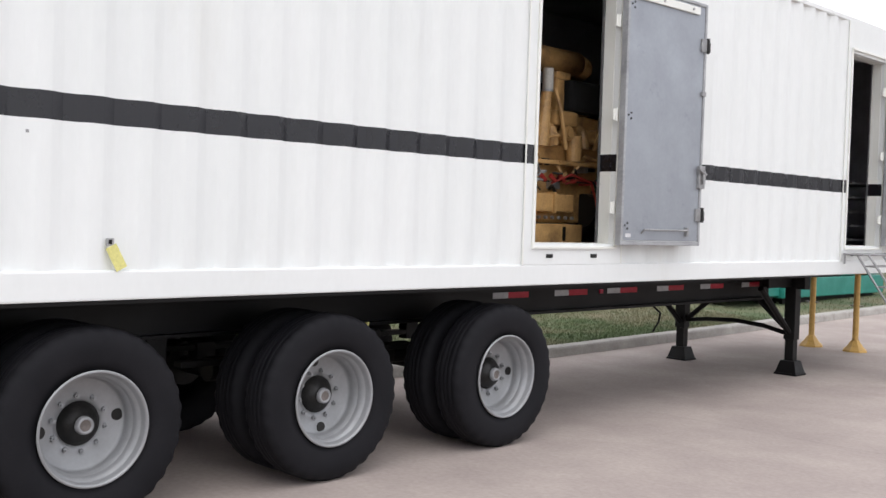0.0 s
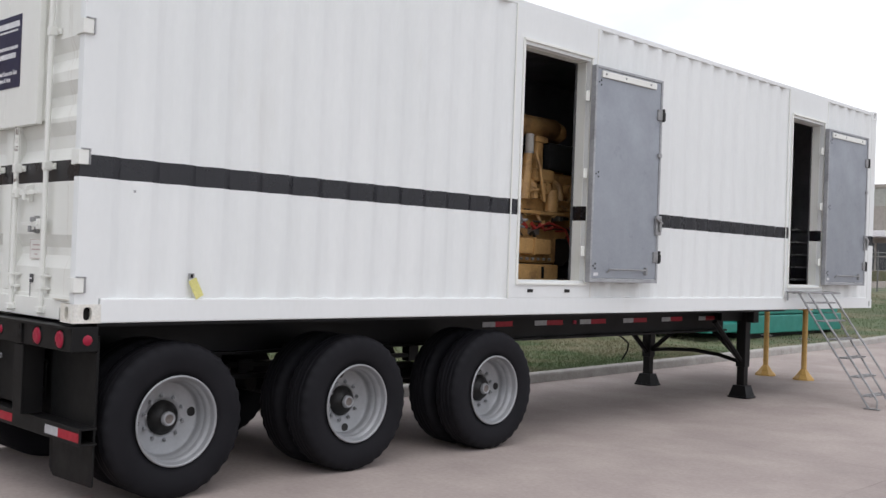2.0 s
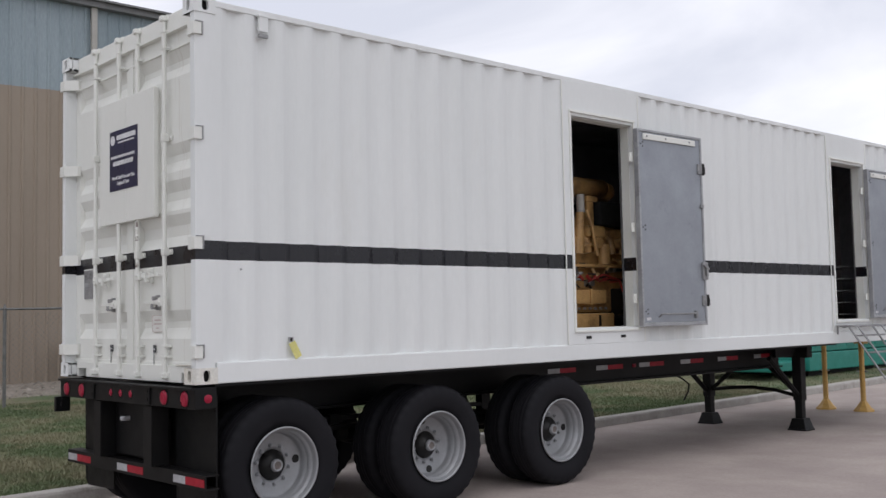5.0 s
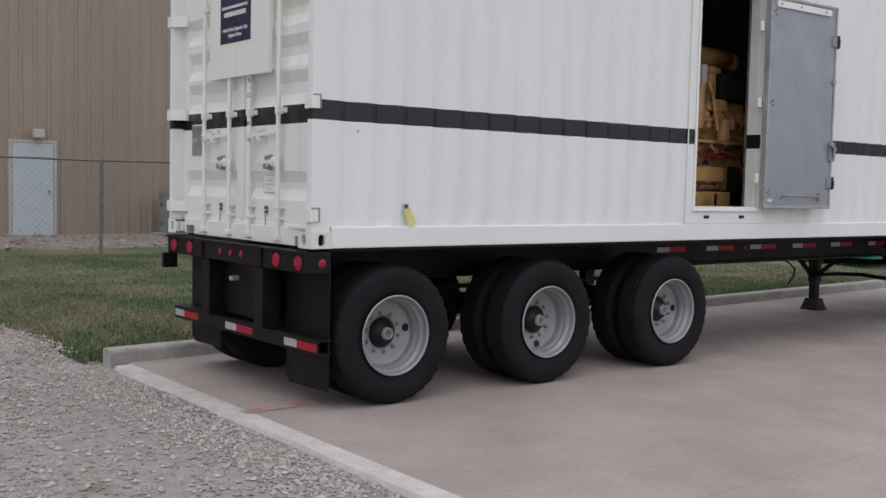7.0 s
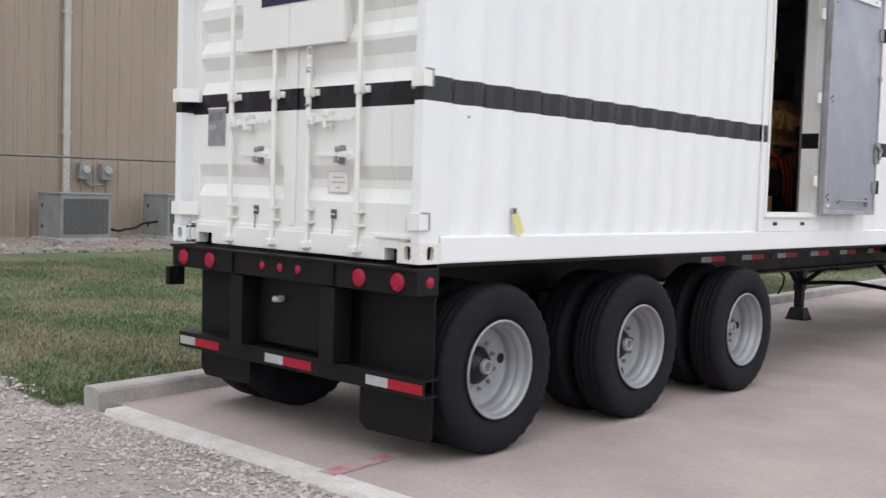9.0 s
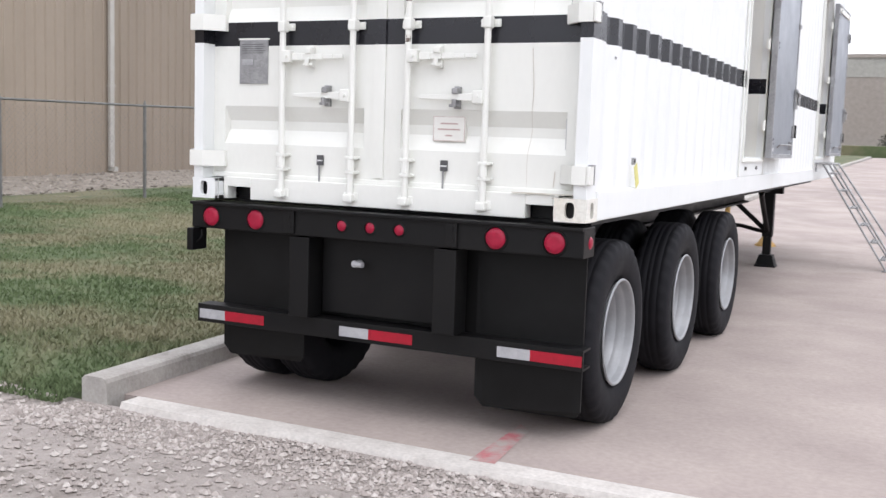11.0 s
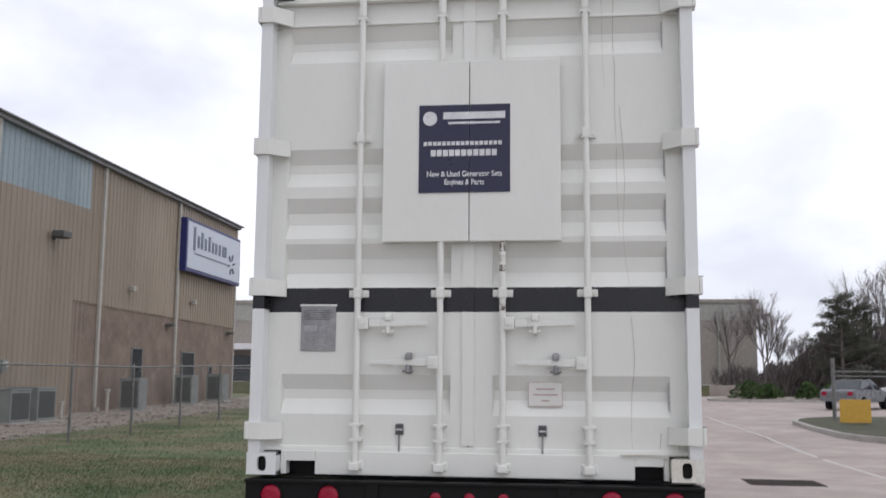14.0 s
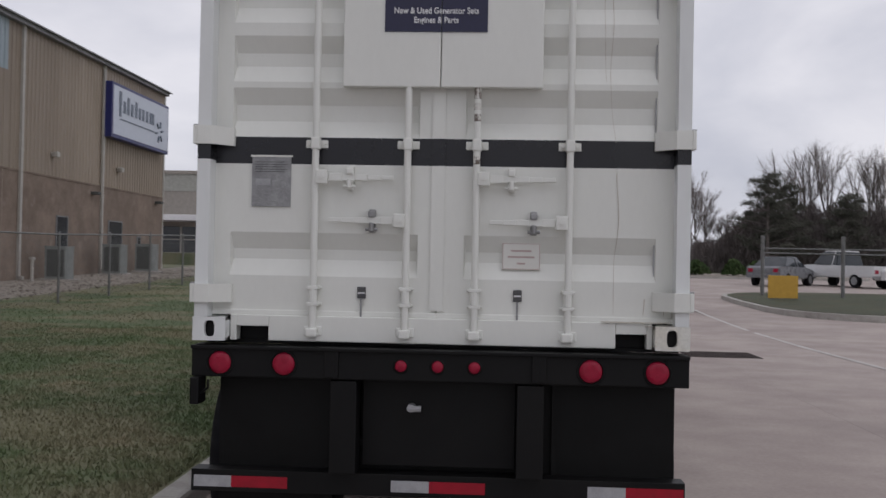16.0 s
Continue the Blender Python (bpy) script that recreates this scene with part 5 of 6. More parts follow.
def ribs(y0, y1, zlo, zhi, pitch=0.30, depth=0.035):
    """Ribbed sheet between y0 and y1, with sloped or level ends by zlo(y) and zhi(y)."""
    bm = bmnew()
    line = []
    y = y0
    while y < y1 - 0.05:
        for dy, x in ((0.0, WX), (0.19, WX), (0.215, WX + depth), (0.255, WX + depth), (0.28, WX)):
            if y + dy <= y1:
                line.append((x, y + dy))
        y += pitch
    line.append((WX, y1))
    lo = [bm.verts.new((x, y, zlo(y))) for x, y in line]
    hi = [bm.verts.new((x, y, zhi(y))) for x, y in line]
    for i in range(len(line) - 1):
        bm.faces.new((lo[i], lo[i + 1], hi[i + 1], hi[i]))
    return bm


YE = 43.75
part("siding", ribs(-24, 28.1, lambda y: 0.0, BLZ), SIDING, hall)
part("siding", ribs(28.1, YE, lambda y: 4.46, lambda y: EZ - 0.1), SIDING, hall)
up = part("upper_band", ribs(-24, 28.1, BLZ, lambda y: EZ - 0.1), BLUEP, hall, "blue-grey translucent upper panels")
part("block_wall", box(bmnew(), WX - 0.02, WX + 0.03, 27.2, YE, 0.2, 4.46, 0.01), BLOCKW, hall, "mottled tan block wall")
part("block_cap", box(bmnew(), WX, WX + 0.05, 27.2, YE, 4.46, 4.52), BLOCKW, hall)
part("wall", box(bmnew(), WX - 0.25, WX - 0.03, -24, YE, 0.0, EZ - 0.1), SIDING, hall)
part("end_wall", box(bmnew(), -45, WX - 0.25, YE - 0.25, YE - 0.01, 0.0, EZ - 0.1), SIDING, hall)
part("end_wall", box(bmnew(), -45, WX - 0.25, -24, -23.75, 0.0, EZ - 0.1), SIDING, hall)
bm = bmnew()
extrude(bm, [(WX + 0.32, -24.2, EZ), (WX + 0.32, -24.2, EZ + 0.05), (-31, -24.2, EZ + 1.3), (-45, -24.2, EZ), (-31, -24.2, EZ + 1.2)], (0, YE + 24.5, 0))
part("roof", bm, EAVE, hall)
part("gutter", box(bmnew(), WX, WX + 0.22, -24, YE + 0.12, EZ - 0.14, EZ + 0.02, 0.01), EAVE, hall, "grey eave gutter")
part("corner_trim", box(bmnew(), WX - 0.1, WX + 0.06, YE - 0.02, YE + 0.10, 0.5, EZ - 0.14, 0.01), TRIM, hall)
for y in DSY:
    g = lawn(WX, y)
    ds = part("downspout", box(bmnew(), WX + 0.037, WX + 0.137, y - 0.07, y + 0.07, g + 0.1, EZ - 0.12, 0.012), TRIM, hall, "pale square downspout")
    part("spout_shoe", box(bmnew(), WX + 0.04, WX + 0.26, y - 0.07, y + 0.07, g + 0.06, g + 0.18, 0.01), TRIM, ds)
    for z in (2.6, 5.2, 7.7):
        part("strap", box(bmnew(), WX + 0.036, WX + 0.142, y - 0.10, y + 0.10, z, z + 0.05), TRIM, ds)
dg = lawn(WX, 3.2)
door = part("steel_door", box(bmnew(), WX + 0.037, WX + 0.07, 2.74, 3.62, 0.31, 2.38, 0.006), PALED, hall, "pale blue steel door")
part("door_frame", box(bmnew(), WX + 0.03, WX + 0.06, 2.66, 2.73, 0.31, 2.46), TRIM, door)
part("door_frame", box(bmnew(), WX + 0.03, WX + 0.06, 3.63, 3.70, 0.31, 2.46), TRIM, door)
part("door_frame", box(bmnew(), WX + 0.03, WX + 0.06, 2.73, 3.63, 2.39, 2.46), TRIM, door)
part("door_knob", rod(bmnew(), (WX + 0.07, 3.52, 1.32), (WX + 0.14, 3.52, 1.32), 0.03, 10), STEEL, door)
part("threshold", box(bmnew(), WX + 0.04, WX + 1.2, 2.5, 4.0, 0.1, 0.30, 0.01), KERB, hall)


def wall_lamp(y, z, big):
    bm = box(bmnew(), WX + 0.04, WX + 0.14, y - 0.06, y + 0.06, z - 0.1, z + 0.06, 0.01)
    if big:
        box(bm, WX + 0.14, WX + 0.55, y - 0.28, y + 0.28, z - 0.06, z + 0.16, 0.03)
        part("flood_lamp", bm, GRILL, hall, "dark floodlight on the wall")
    else:
        box(bm, WX + 0.14, WX + 0.30, y - 0.12, y + 0.12, z - 0.12, z + 0.08, 0.03)
        part("wall_lamp", bm, TRIM, hall, "small pale wall lamp")


wall_lamp(25.56, 6.45, True)
wall_lamp(31.5, 5.33, False)
wall_lamp(37.87, 5.35, False)
wall_lamp(3.25, 2.62, False)
for y, z in ((35.24, 4.15), (42.8, 4.22)):
    part("wall_lamp", box(bmnew(), WX + 0.03, WX + 0.35, y - 0.15, y + 0.15, z - 0.06, z + 0.06, 0.02), GRILL, hall)
for y0, y1, z0, z1 in ((32.0, 32.9, 1.6, 3.05), (37.0, 38.45, 1.6, 3.08), (40.4, 40.75, 1.9, 2.5)):
    w = part("window", box(bmnew(), WX + 0.031, WX + 0.05, y0, y1, z0, z1), GLASS, hall, "dark narrow window")
    for a, b, c, d in ((y0 - 0.06, y0, z0 - 0.06, z1 + 0.06), (y1, y1 + 0.06, z0 - 0.06, z1 + 0.06), (y0, y1, z1, z1 + 0.06), (y0, y1, z0 - 0.06, z0)):
        part("window_frame", box(bmnew(), WX + 0.031, WX + 0.075, a, b, c, d), EAVE, w)
# firm sign
SY = -1.15
sgn = thing("wall_sign", (WX + 0.3, 39.0, 6.0), "pale rectangular wall sign in a blue box on the warehouse", "sign")
part("sign_case", box(bmnew(), WX + 0.05, WX + 0.42, 37.25 + SY, 44.35 + SY, 6.55, 8.85, 0.02), SIGNBLUE, sgn, "dark blue sign case")
part("sign_face", box(bmnew(), WX + 0.421, WX + 0.435, 37.40 + SY, 44.22 + SY, 6.70, 8.72), SIGNFACE, sgn)
BARS_Z = ((0.0, 7.50, 8.55), (0.50, 7.68, 8.20), (0.92, 7.68, 8.42), (1.38, 7.68, 8.20), (1.86, 7.68, 8.38), (2.32, 7.68, 8.18), (2.74, 7.68, 8.18), (3.22, 7.68, 8.18), (3.70, 7.68, 8.18), (4.02, 7.68, 8.18))
for dy, za, zb in BARS_Z:                       # the firm's name as plain upright bars
    part("name_bar", box(bmnew(), WX + 0.436, WX + 0.45, 38.0 + SY + dy, 38.26 + SY + dy, za, zb), SIGNINK, sgn, "plain grey-blue bar")
part("rule", box(bmnew(), WX + 0.436, WX + 0.45, 38.2 + SY, 42.4 + SY, 7.36, 7.42), SIGNINK, sgn)
for k in range(6):
    t = k * math.pi / 3 + 0.2
    c = Vector((WX + 0.443, 43.0 + SY, 7.45))
    part("spark", rod(bmnew(), c + Vector((0, 0.22 * math.cos(t), 0.22 * math.sin(t))), c + Vector((0, 0.5 * math.cos(t), 0.5 * math.sin(t))), 0.05, 6), SIGNINK, sgn)


def ac_unit(y0, y1, h, x0=-17.1, coil_front=False, wd=1.0):
    g = lawn(-16.6, (y0 + y1) / 2) + 0.02
    u = thing("air_conditioner", (x0 + 0.5, (y0 + y1) / 2, g), "grey outdoor air conditioning unit on a pad by the warehouse", "air conditioner", "outdoor units")
    part("pad", box(bmnew(), x0 - 0.1, x0 + wd + 0.15, y0 - 0.1, y1 + 0.1, g - 0.1, g + 0.06, 0.01), KERB, u)
    part("body", box(bmnew(), x0, x0 + wd, y0, y1, g + 0.06, g + h, 0.015), ACM, u)
    part("top_cap", box(bmnew(), x0 - 0.02, x0 + wd + 0.02, y0 - 0.02, y1 + 0.02, g + h, g + h + 0.04, 0.01), ACM, u)
    za, zb = g + 0.14, g + h - 0.08
    if coil_front:                              # dark coil towards the lawn, plain service end
        gr = part("grille", box(bmnew(), x0 + wd + 0.001, x0 + wd + 0.008, y0 + 0.06, y1 - 0.06, za, zb), GRILL, u, "dark coil grille")
        for k in range(int((y1 - y0 - 0.2) / 0.07)):
            part("slat", box(bmnew(), x0 + wd + 0.008, x0 + wd + 0.016, y0 + 0.09 + k * 0.07, y0 + 0.105 + k * 0.07, za + 0.01, zb - 0.01), GRILL, gr)
        sp = part("service_panel", box(bmnew(), x0 + 0.35, x0 + 0.98, y0 - 0.008, y0 - 0.001, za - 0.06, zb + 0.05), ACM, u)
        for z in (za + 0.1, zb - 0.2):
            part("latch", box(bmnew(), x0 + 0.16, x0 + 0.22, y0 - 0.012, y0 - 0.001, z, z + 0.08), HUBM, u)
    else:
        gr = part("grille", box(bmnew(), x0 + 0.08, x0 + wd - 0.06, y0 - 0.008, y0 - 0.001, za, zb), GRILL, u, "dark coil grille")
        for k in range(int((wd - 0.15) / 0.085)):
            part("slat", box(bmnew(), x0 + 0.11 + k * 0.085, x0 + 0.125 + k * 0.085, y0 - 0.016, y0 - 0.008, za + 0.01, zb - 0.01), GRILL, gr)
        part("service_panel", box(bmnew(), x0 + wd + 0.001, x0 + wd + 0.008, y0 + 0.10, y1 - 0.10, za, zb), ACM, u)


ac_unit(5.96, 7.08, 0.96, coil_front=True)
ac_unit(8.45, 9.55, 0.96, coil_front=True)
ac_unit(21.3, 22.35, 0.95, coil_front=True)
ac_unit(22.75, 23.8, 0.98, coil_front=True)
pl = thing("insulated_pipe", (-16.6, 7.9, 0.75), "black insulated refrigerant pipe between two outdoor units", "pipe")
part("hose", tube(bmnew(), [Vector(p) for p in ((-16.35, 7.08, 0.60), (-16.35, 7.40, 0.52), (-16.40, 7.62, 0.56), (-16.45, 7.85, 0.58), (-16.5, 8.08, 0.68), (-16.5, 8.45, 0.72))], 0.028), FLAP, pl)
ac_unit(29.75, 30.45, 1.16, -16.85, wd=0.75)
ac_unit(34.85, 35.62, 1.18, -16.85, wd=0.75)
ac_unit(38.50, 39.35, 1.18, -16.85, wd=0.75)
for yb in (7.0, 22.3):
    mt = thing("meter_boxes", (WX + 0.1, yb + 0.4, 1.6 + (0.35 if yb > 10 else 0)), "two small grey electrical boxes on the warehouse wall", "meter box", "meter boxes")
    zz = 1.62 + (0.40 if yb > 10 else 0)
    for k in (0, 0.52):
        b = part("box_body", box(bmnew(), WX + 0.036, WX + 0.20, yb + k, yb + k + 0.26, zz, zz + 0.36, 0.01), ACM, mt)
        part("dial", rod(bmnew(), (WX + 0.20, yb + k + 0.13, zz + 0.22), (WX + 0.27, yb + k + 0.13, zz + 0.22), 0.085, 16), TRIM, b)
    part("conduit", tube(bmnew(), [Vector((WX + 0.08, yb + 0.13, zz)), Vector((WX + 0.08, yb + 0.3, zz - 0.15)), Vector((WX + 0.08, yb + 0.65, zz - 0.1))], 0.02), ACM, mt)
for y, h in ((21.05, 0.25), (28.5, 0.75), (25.3, 0.45)):
    g = lawn(-16.6, y)
    pv = thing("vent_pipe", (-16.7, y, g), "short pipe standing out of the ground by the warehouse", "pipe")
    part("pipe", rod(bmnew(), (-16.7, y, g), (-16.7, y, g + h), 0.06, 10), TRIM, pv)
    part("pipe_cap", rod(bmnew(), (-16.7, y, g + h), (-16.7, y, g + h + 0.1), 0.10, 10), TRIM, pv)

# ---- chain-link fence ----
fence = thing("chain_link_fence", (-12, 15, 0), "grey chain-link fence with round posts and a top rail", "fence")
FY = [-9.72 + 3.3 * i for i in range(0, 18)]
FY[4] = 2.78
for a in FY:
    g = lawn(-12, a) if a > -0.6 else 0.1
    part("post", rod(bmnew(), (-12, a, g - 0.05), (-12, a, g + 1.74), 0.032, 10), FENCEM, fence)
    part("post_cap", rod(bmnew(), (-12, a, g + 1.74), (-12, a, g + 1.82), 0.036, 10, r2=0.008), FENCEM, fence)
for a, b in zip(FY, FY[1:]):
    ga, gb = (lawn(-12, a) if a > -0.6 else 0.1), (lawn(-12, b) if b > -0.6 else 0.1)
    part("top_rail", rod(bmnew(), (-12, a, ga + 1.73), (-12, b, gb + 1.73), 0.021, 8), FENCEM, fence)
verts, faces = [], []


def wire(p, q, r=0.0016):
    i = len(verts)
    d = (Vector(q) - Vector(p)).normalized()
    u = d.cross(Vector((1, 0, 0))).normalized() * r
    w = Vector((r, 0, 0))
    for c in (p, q):
        for o in (u, w, -u, -w):
            verts.append(tuple(Vector(c) + o))
    for k in range(4):
        faces.append((i + k, i + (k + 1) % 4, i + 4 + (k + 1) % 4, i + 4 + k))


for a, b in zip(FY[2:], FY[3:]):
    g = lawn(-12, (a + b) / 2) if b > 0 else 0.1
    n = int((b - a) / 0.11)
    for k in range(-15, n):
        for sgnk in (1, -1):
            y0 = a + k * 0.11
            y1 = y0 + 1.62
            lo, hi = max(y0, a), min(y1, b)
            if hi <= lo:
                continue
            f = lambda y: (y - y0) if sgnk > 0 else (1.62 - (y - y0))
            wire((-12, lo, g + 0.05 + f(lo)), (-12, hi, g + 0.05 + f(hi)))
me = bpy.data.meshes.new("mesh_wire")
me.from_pydata(verts, [], faces)
me.materials.append(FENCEM)
ob = new("mesh_wire", me)
ob.parent = fence
ob.location = -Vector((-12, 15, 0))
tagged(ob, "fine grey diamond wire mesh", kind="stuff")

# ---- green generator on the grass ----
ge = thing("generator_housing", (-5.2, 18.8, lawn(-5, 20)), "teal green louvred generator housing standing on the lawn", "generator")
gb = lawn(-5, 19) + 0.06
part("body", box(bmnew(), -6.3, -4.25, 16.6, 20.95, gb + 0.42, gb + 1.9, 0.02), GREENG, ge)
part("base_tank", box(bmnew(), -6.35, -4.2, 16.5, 21.05, gb + 0.02, gb + 0.40, 0.02), GREENG, ge)
part("skid", box(bmnew(), -6.2, -4.35, 16.7, 20.85, gb - 0.12, gb + 0.02), BLACK, ge)
part("tank_end", box(bmnew(), -6.2, -4.3, 15.1, 16.49, gb + 0.06, gb + 0.24, 0.02), GREENG, ge)
for k in range(3):
    y0 = 16.85 + k * 1.38
    fr = part("louvre_panel", box(bmnew(), -4.25, -4.235, y0, y0 + 1.15, gb + 0.5, gb + 1.8, 0.004), GREENG, ge)
    for q in range(9):
        part("slat", box(bmnew(), -0.025, 0.025, y0 + 0.08, y0 + 1.07, -0.006, 0.006, m=Matrix.Translation((-4.225, 0, gb + 0.6 + q * 0.13)) @ pose(0, 0, 0, 0, 35, 0)), GREENG, fr)
    part("latch", box(bmnew(), -4.234, -4.21, y0 + 1.09, y0 + 1.14, gb + 0.72, gb + 0.84), HUBM, fr)

# ---- far side of the lot ----
fh = thing("far_warehouse", (-20, 108, 1.8), "long tan warehouse across the road with a pale upper band", "warehouse")
part("wall", box(bmnew(), -75, 17.4, 100, 125, 1.0, 8.6), FARW, fh)
part("upper_band", box(bmnew(), -75.05, 17.45, 99.95, 125, 8.6, 10.4), FARB, fh)
part("roof", box(bmnew(), -75.2, 17.6, 99.8, 125.2, 10.4, 10.75, 0.02), FARW, fh)
for i in range(13):
    part("pilaster", box(bmnew(), -74 + i * 7.3, -73.8 + i * 7.3, 99.8, 99.95, 1.0, 8.6), FARB, fh)
cy = part("canopy", box(bmnew(), -60, -17, 96.0, 99.9, 5.4, 6.0, 0.05), SIGNW, fh, "white entrance canopy")
for i in range(6):
    w = part("window", box(bmnew(), -56 + i * 6.4, -51.4 + i * 6.4, 99.90, 99.96, 2.0, 4.9), GLASS, fh, "dark glazed bay")
    part("window_frame", box(bmnew(), -53.8 + i * 6.4, -53.6 + i * 6.4, 99.86, 99.90, 2.0, 4.9), TRIM, w)
    part("window_frame", box(bmnew(), -56 + i * 6.4, -51.4 + i * 6.4, 99.86, 99.90, 3.5, 3.62), TRIM, w)
part("plinth", box(bmnew(), -75, 17.4, 99.7, 99.94, 1.0, 2.2), SIGNW, fh)
for x in (-30.5, -45, 5):
    part("vent", box(bmnew(), x, x + 1.4, 99.6, 99.94, 6.6, 7.7), GLASS, fh)
solo("verge", box(bmnew(), -60, 9, 71, 76, 0.6, 2.02, 0.05), GRASSM, "low brown grass bank across the far end of the lot", "verge", kind="structure")
solo("far_road", box(bmnew(), -80, 12, 76.2, 99, 1.0, 2.06), CONC, "pale road beyond the bank", "road", kind="structure")

isl = thing("traffic_island", (13, 34, height(34)), "kerbed grass island at the lot's side", "island", kind="structure")


def island(pts, top):
    bm = bmnew()
    lo = [bm.verts.new((x, y, height(y) - 0.05)) for x, y in pts]
    hi = [bm.verts.new((x, y, height(y) + top)) for x, y in pts]
    bm.faces.new(hi)
    for i in range(len(pts)):
        bm.faces.new((lo[i], lo[(i + 1) % len(pts)], hi[(i + 1) % len(pts)], hi[i]))
    bmesh.ops.recalc_face_normals(bm, faces=bm.faces)
    return bm


def ring(cx, cy, rx, ry, k):
    out = []
    for i in range(28):
        t = 2 * math.pi * i / 28
        c, s = math.cos(t), math.sin(t)
        out.append((cx + k * 0 + (rx - k) * math.copysign(abs(c) ** 0.5, c), cy + (ry - k) * math.copysign(abs(s) ** 0.5, s)))
    return out


part("kerb_ring", island(ring(15.2, 29.5, 8.3, 6.6, 0), 0.14), KERB, isl)
part("island_grass", island(ring(15.2, 29.5, 8.3, 6.6, 0.18), 0.155), ISLEG, isl)
isl2 = thing("planted_island", (13, 60, height(60)), "kerbed island planted with green shrubs", "island", kind="structure")
part("kerb_ring", island(ring(14.5, 60, 7.0, 2.4, 0), 0.14), KERB, isl2)
part("island_soil", island(ring(14.5, 60, 7.0, 2.4, 0.18), 0.15), BEDDING, isl2)
# drain plate in the lot
bm = bmnew()
for k in range(9):                              # bars of the grate, following the fall of the slab
    y0, y1 = 13.35 + 0.13 * k, 13.35 + 0.13 * k + 0.105
    top = [bm.verts.new((x, y, lot(x, y) + 0.007)) for x, y in ((2.4, y0), (3.7, y0), (3.7, y1), (2.4, y1))]
    low = [bm.verts.new((v.co.x, v.co.y, v.co.z - 0.03)) for v in top]
    bm.faces.new(top)
    bm.faces.new(low[::-1])
    for a in range(4):
        b = (a + 1) % 4
        bm.faces.new((top[a], low[a], low[b], top[b]))
solo("drain_cover", bm, DRAINM, "dark rusty slotted drain cover set in the concrete", "drain cover")
# yellow board and fence on the island
yb = thing("yellow_board", (8.65, 30.5, height(30.5) + 0.15), "plain yellow board on two short posts", "board")
zb = height(30.5) + 0.15
part("panel", box(bmnew(), 8.12, 9.12, 30.46, 30.52, zb + 0.05, zb + 0.82, 0.01), YBOARD, yb)
for x in (8.3, 8.95):
    part("post", rod(bmnew(), (x, 30.55, zb - 0.05), (x, 30.55, zb + 0.7), 0.03, 8), FENCEM, yb)
f2 = thing("pipe_fence", (15, 33, height(33) + 0.15), "grey pipe fence along the grass island", "fence")
fp = [(8.6, 33.2), (11.3, 32.6), (14.3, 32.0), (17.3, 31.4), (20.3, 30.8), (23.2, 30.2)]
for i, (x, y) in enumerate(fp):
    z = height(y) + 0.15
    part("post", rod(bmnew(), (x, y, z - 0.05), (x, y, z + (2.2 if i < 2 else 2.0)), 0.07 if i < 2 else 0.05, 10), FENCEM, f2)
for (xa, ya), (xb, yb2) in zip(fp, fp[1:]):
    for hh in (1.55, 1.72):
        part("rail", rod(bmnew(), (xa, ya, height(ya) + 0.15 + hh), (xb, yb2, height(yb2) + 0.15 + hh), 0.03, 8), FENCEM, f2)


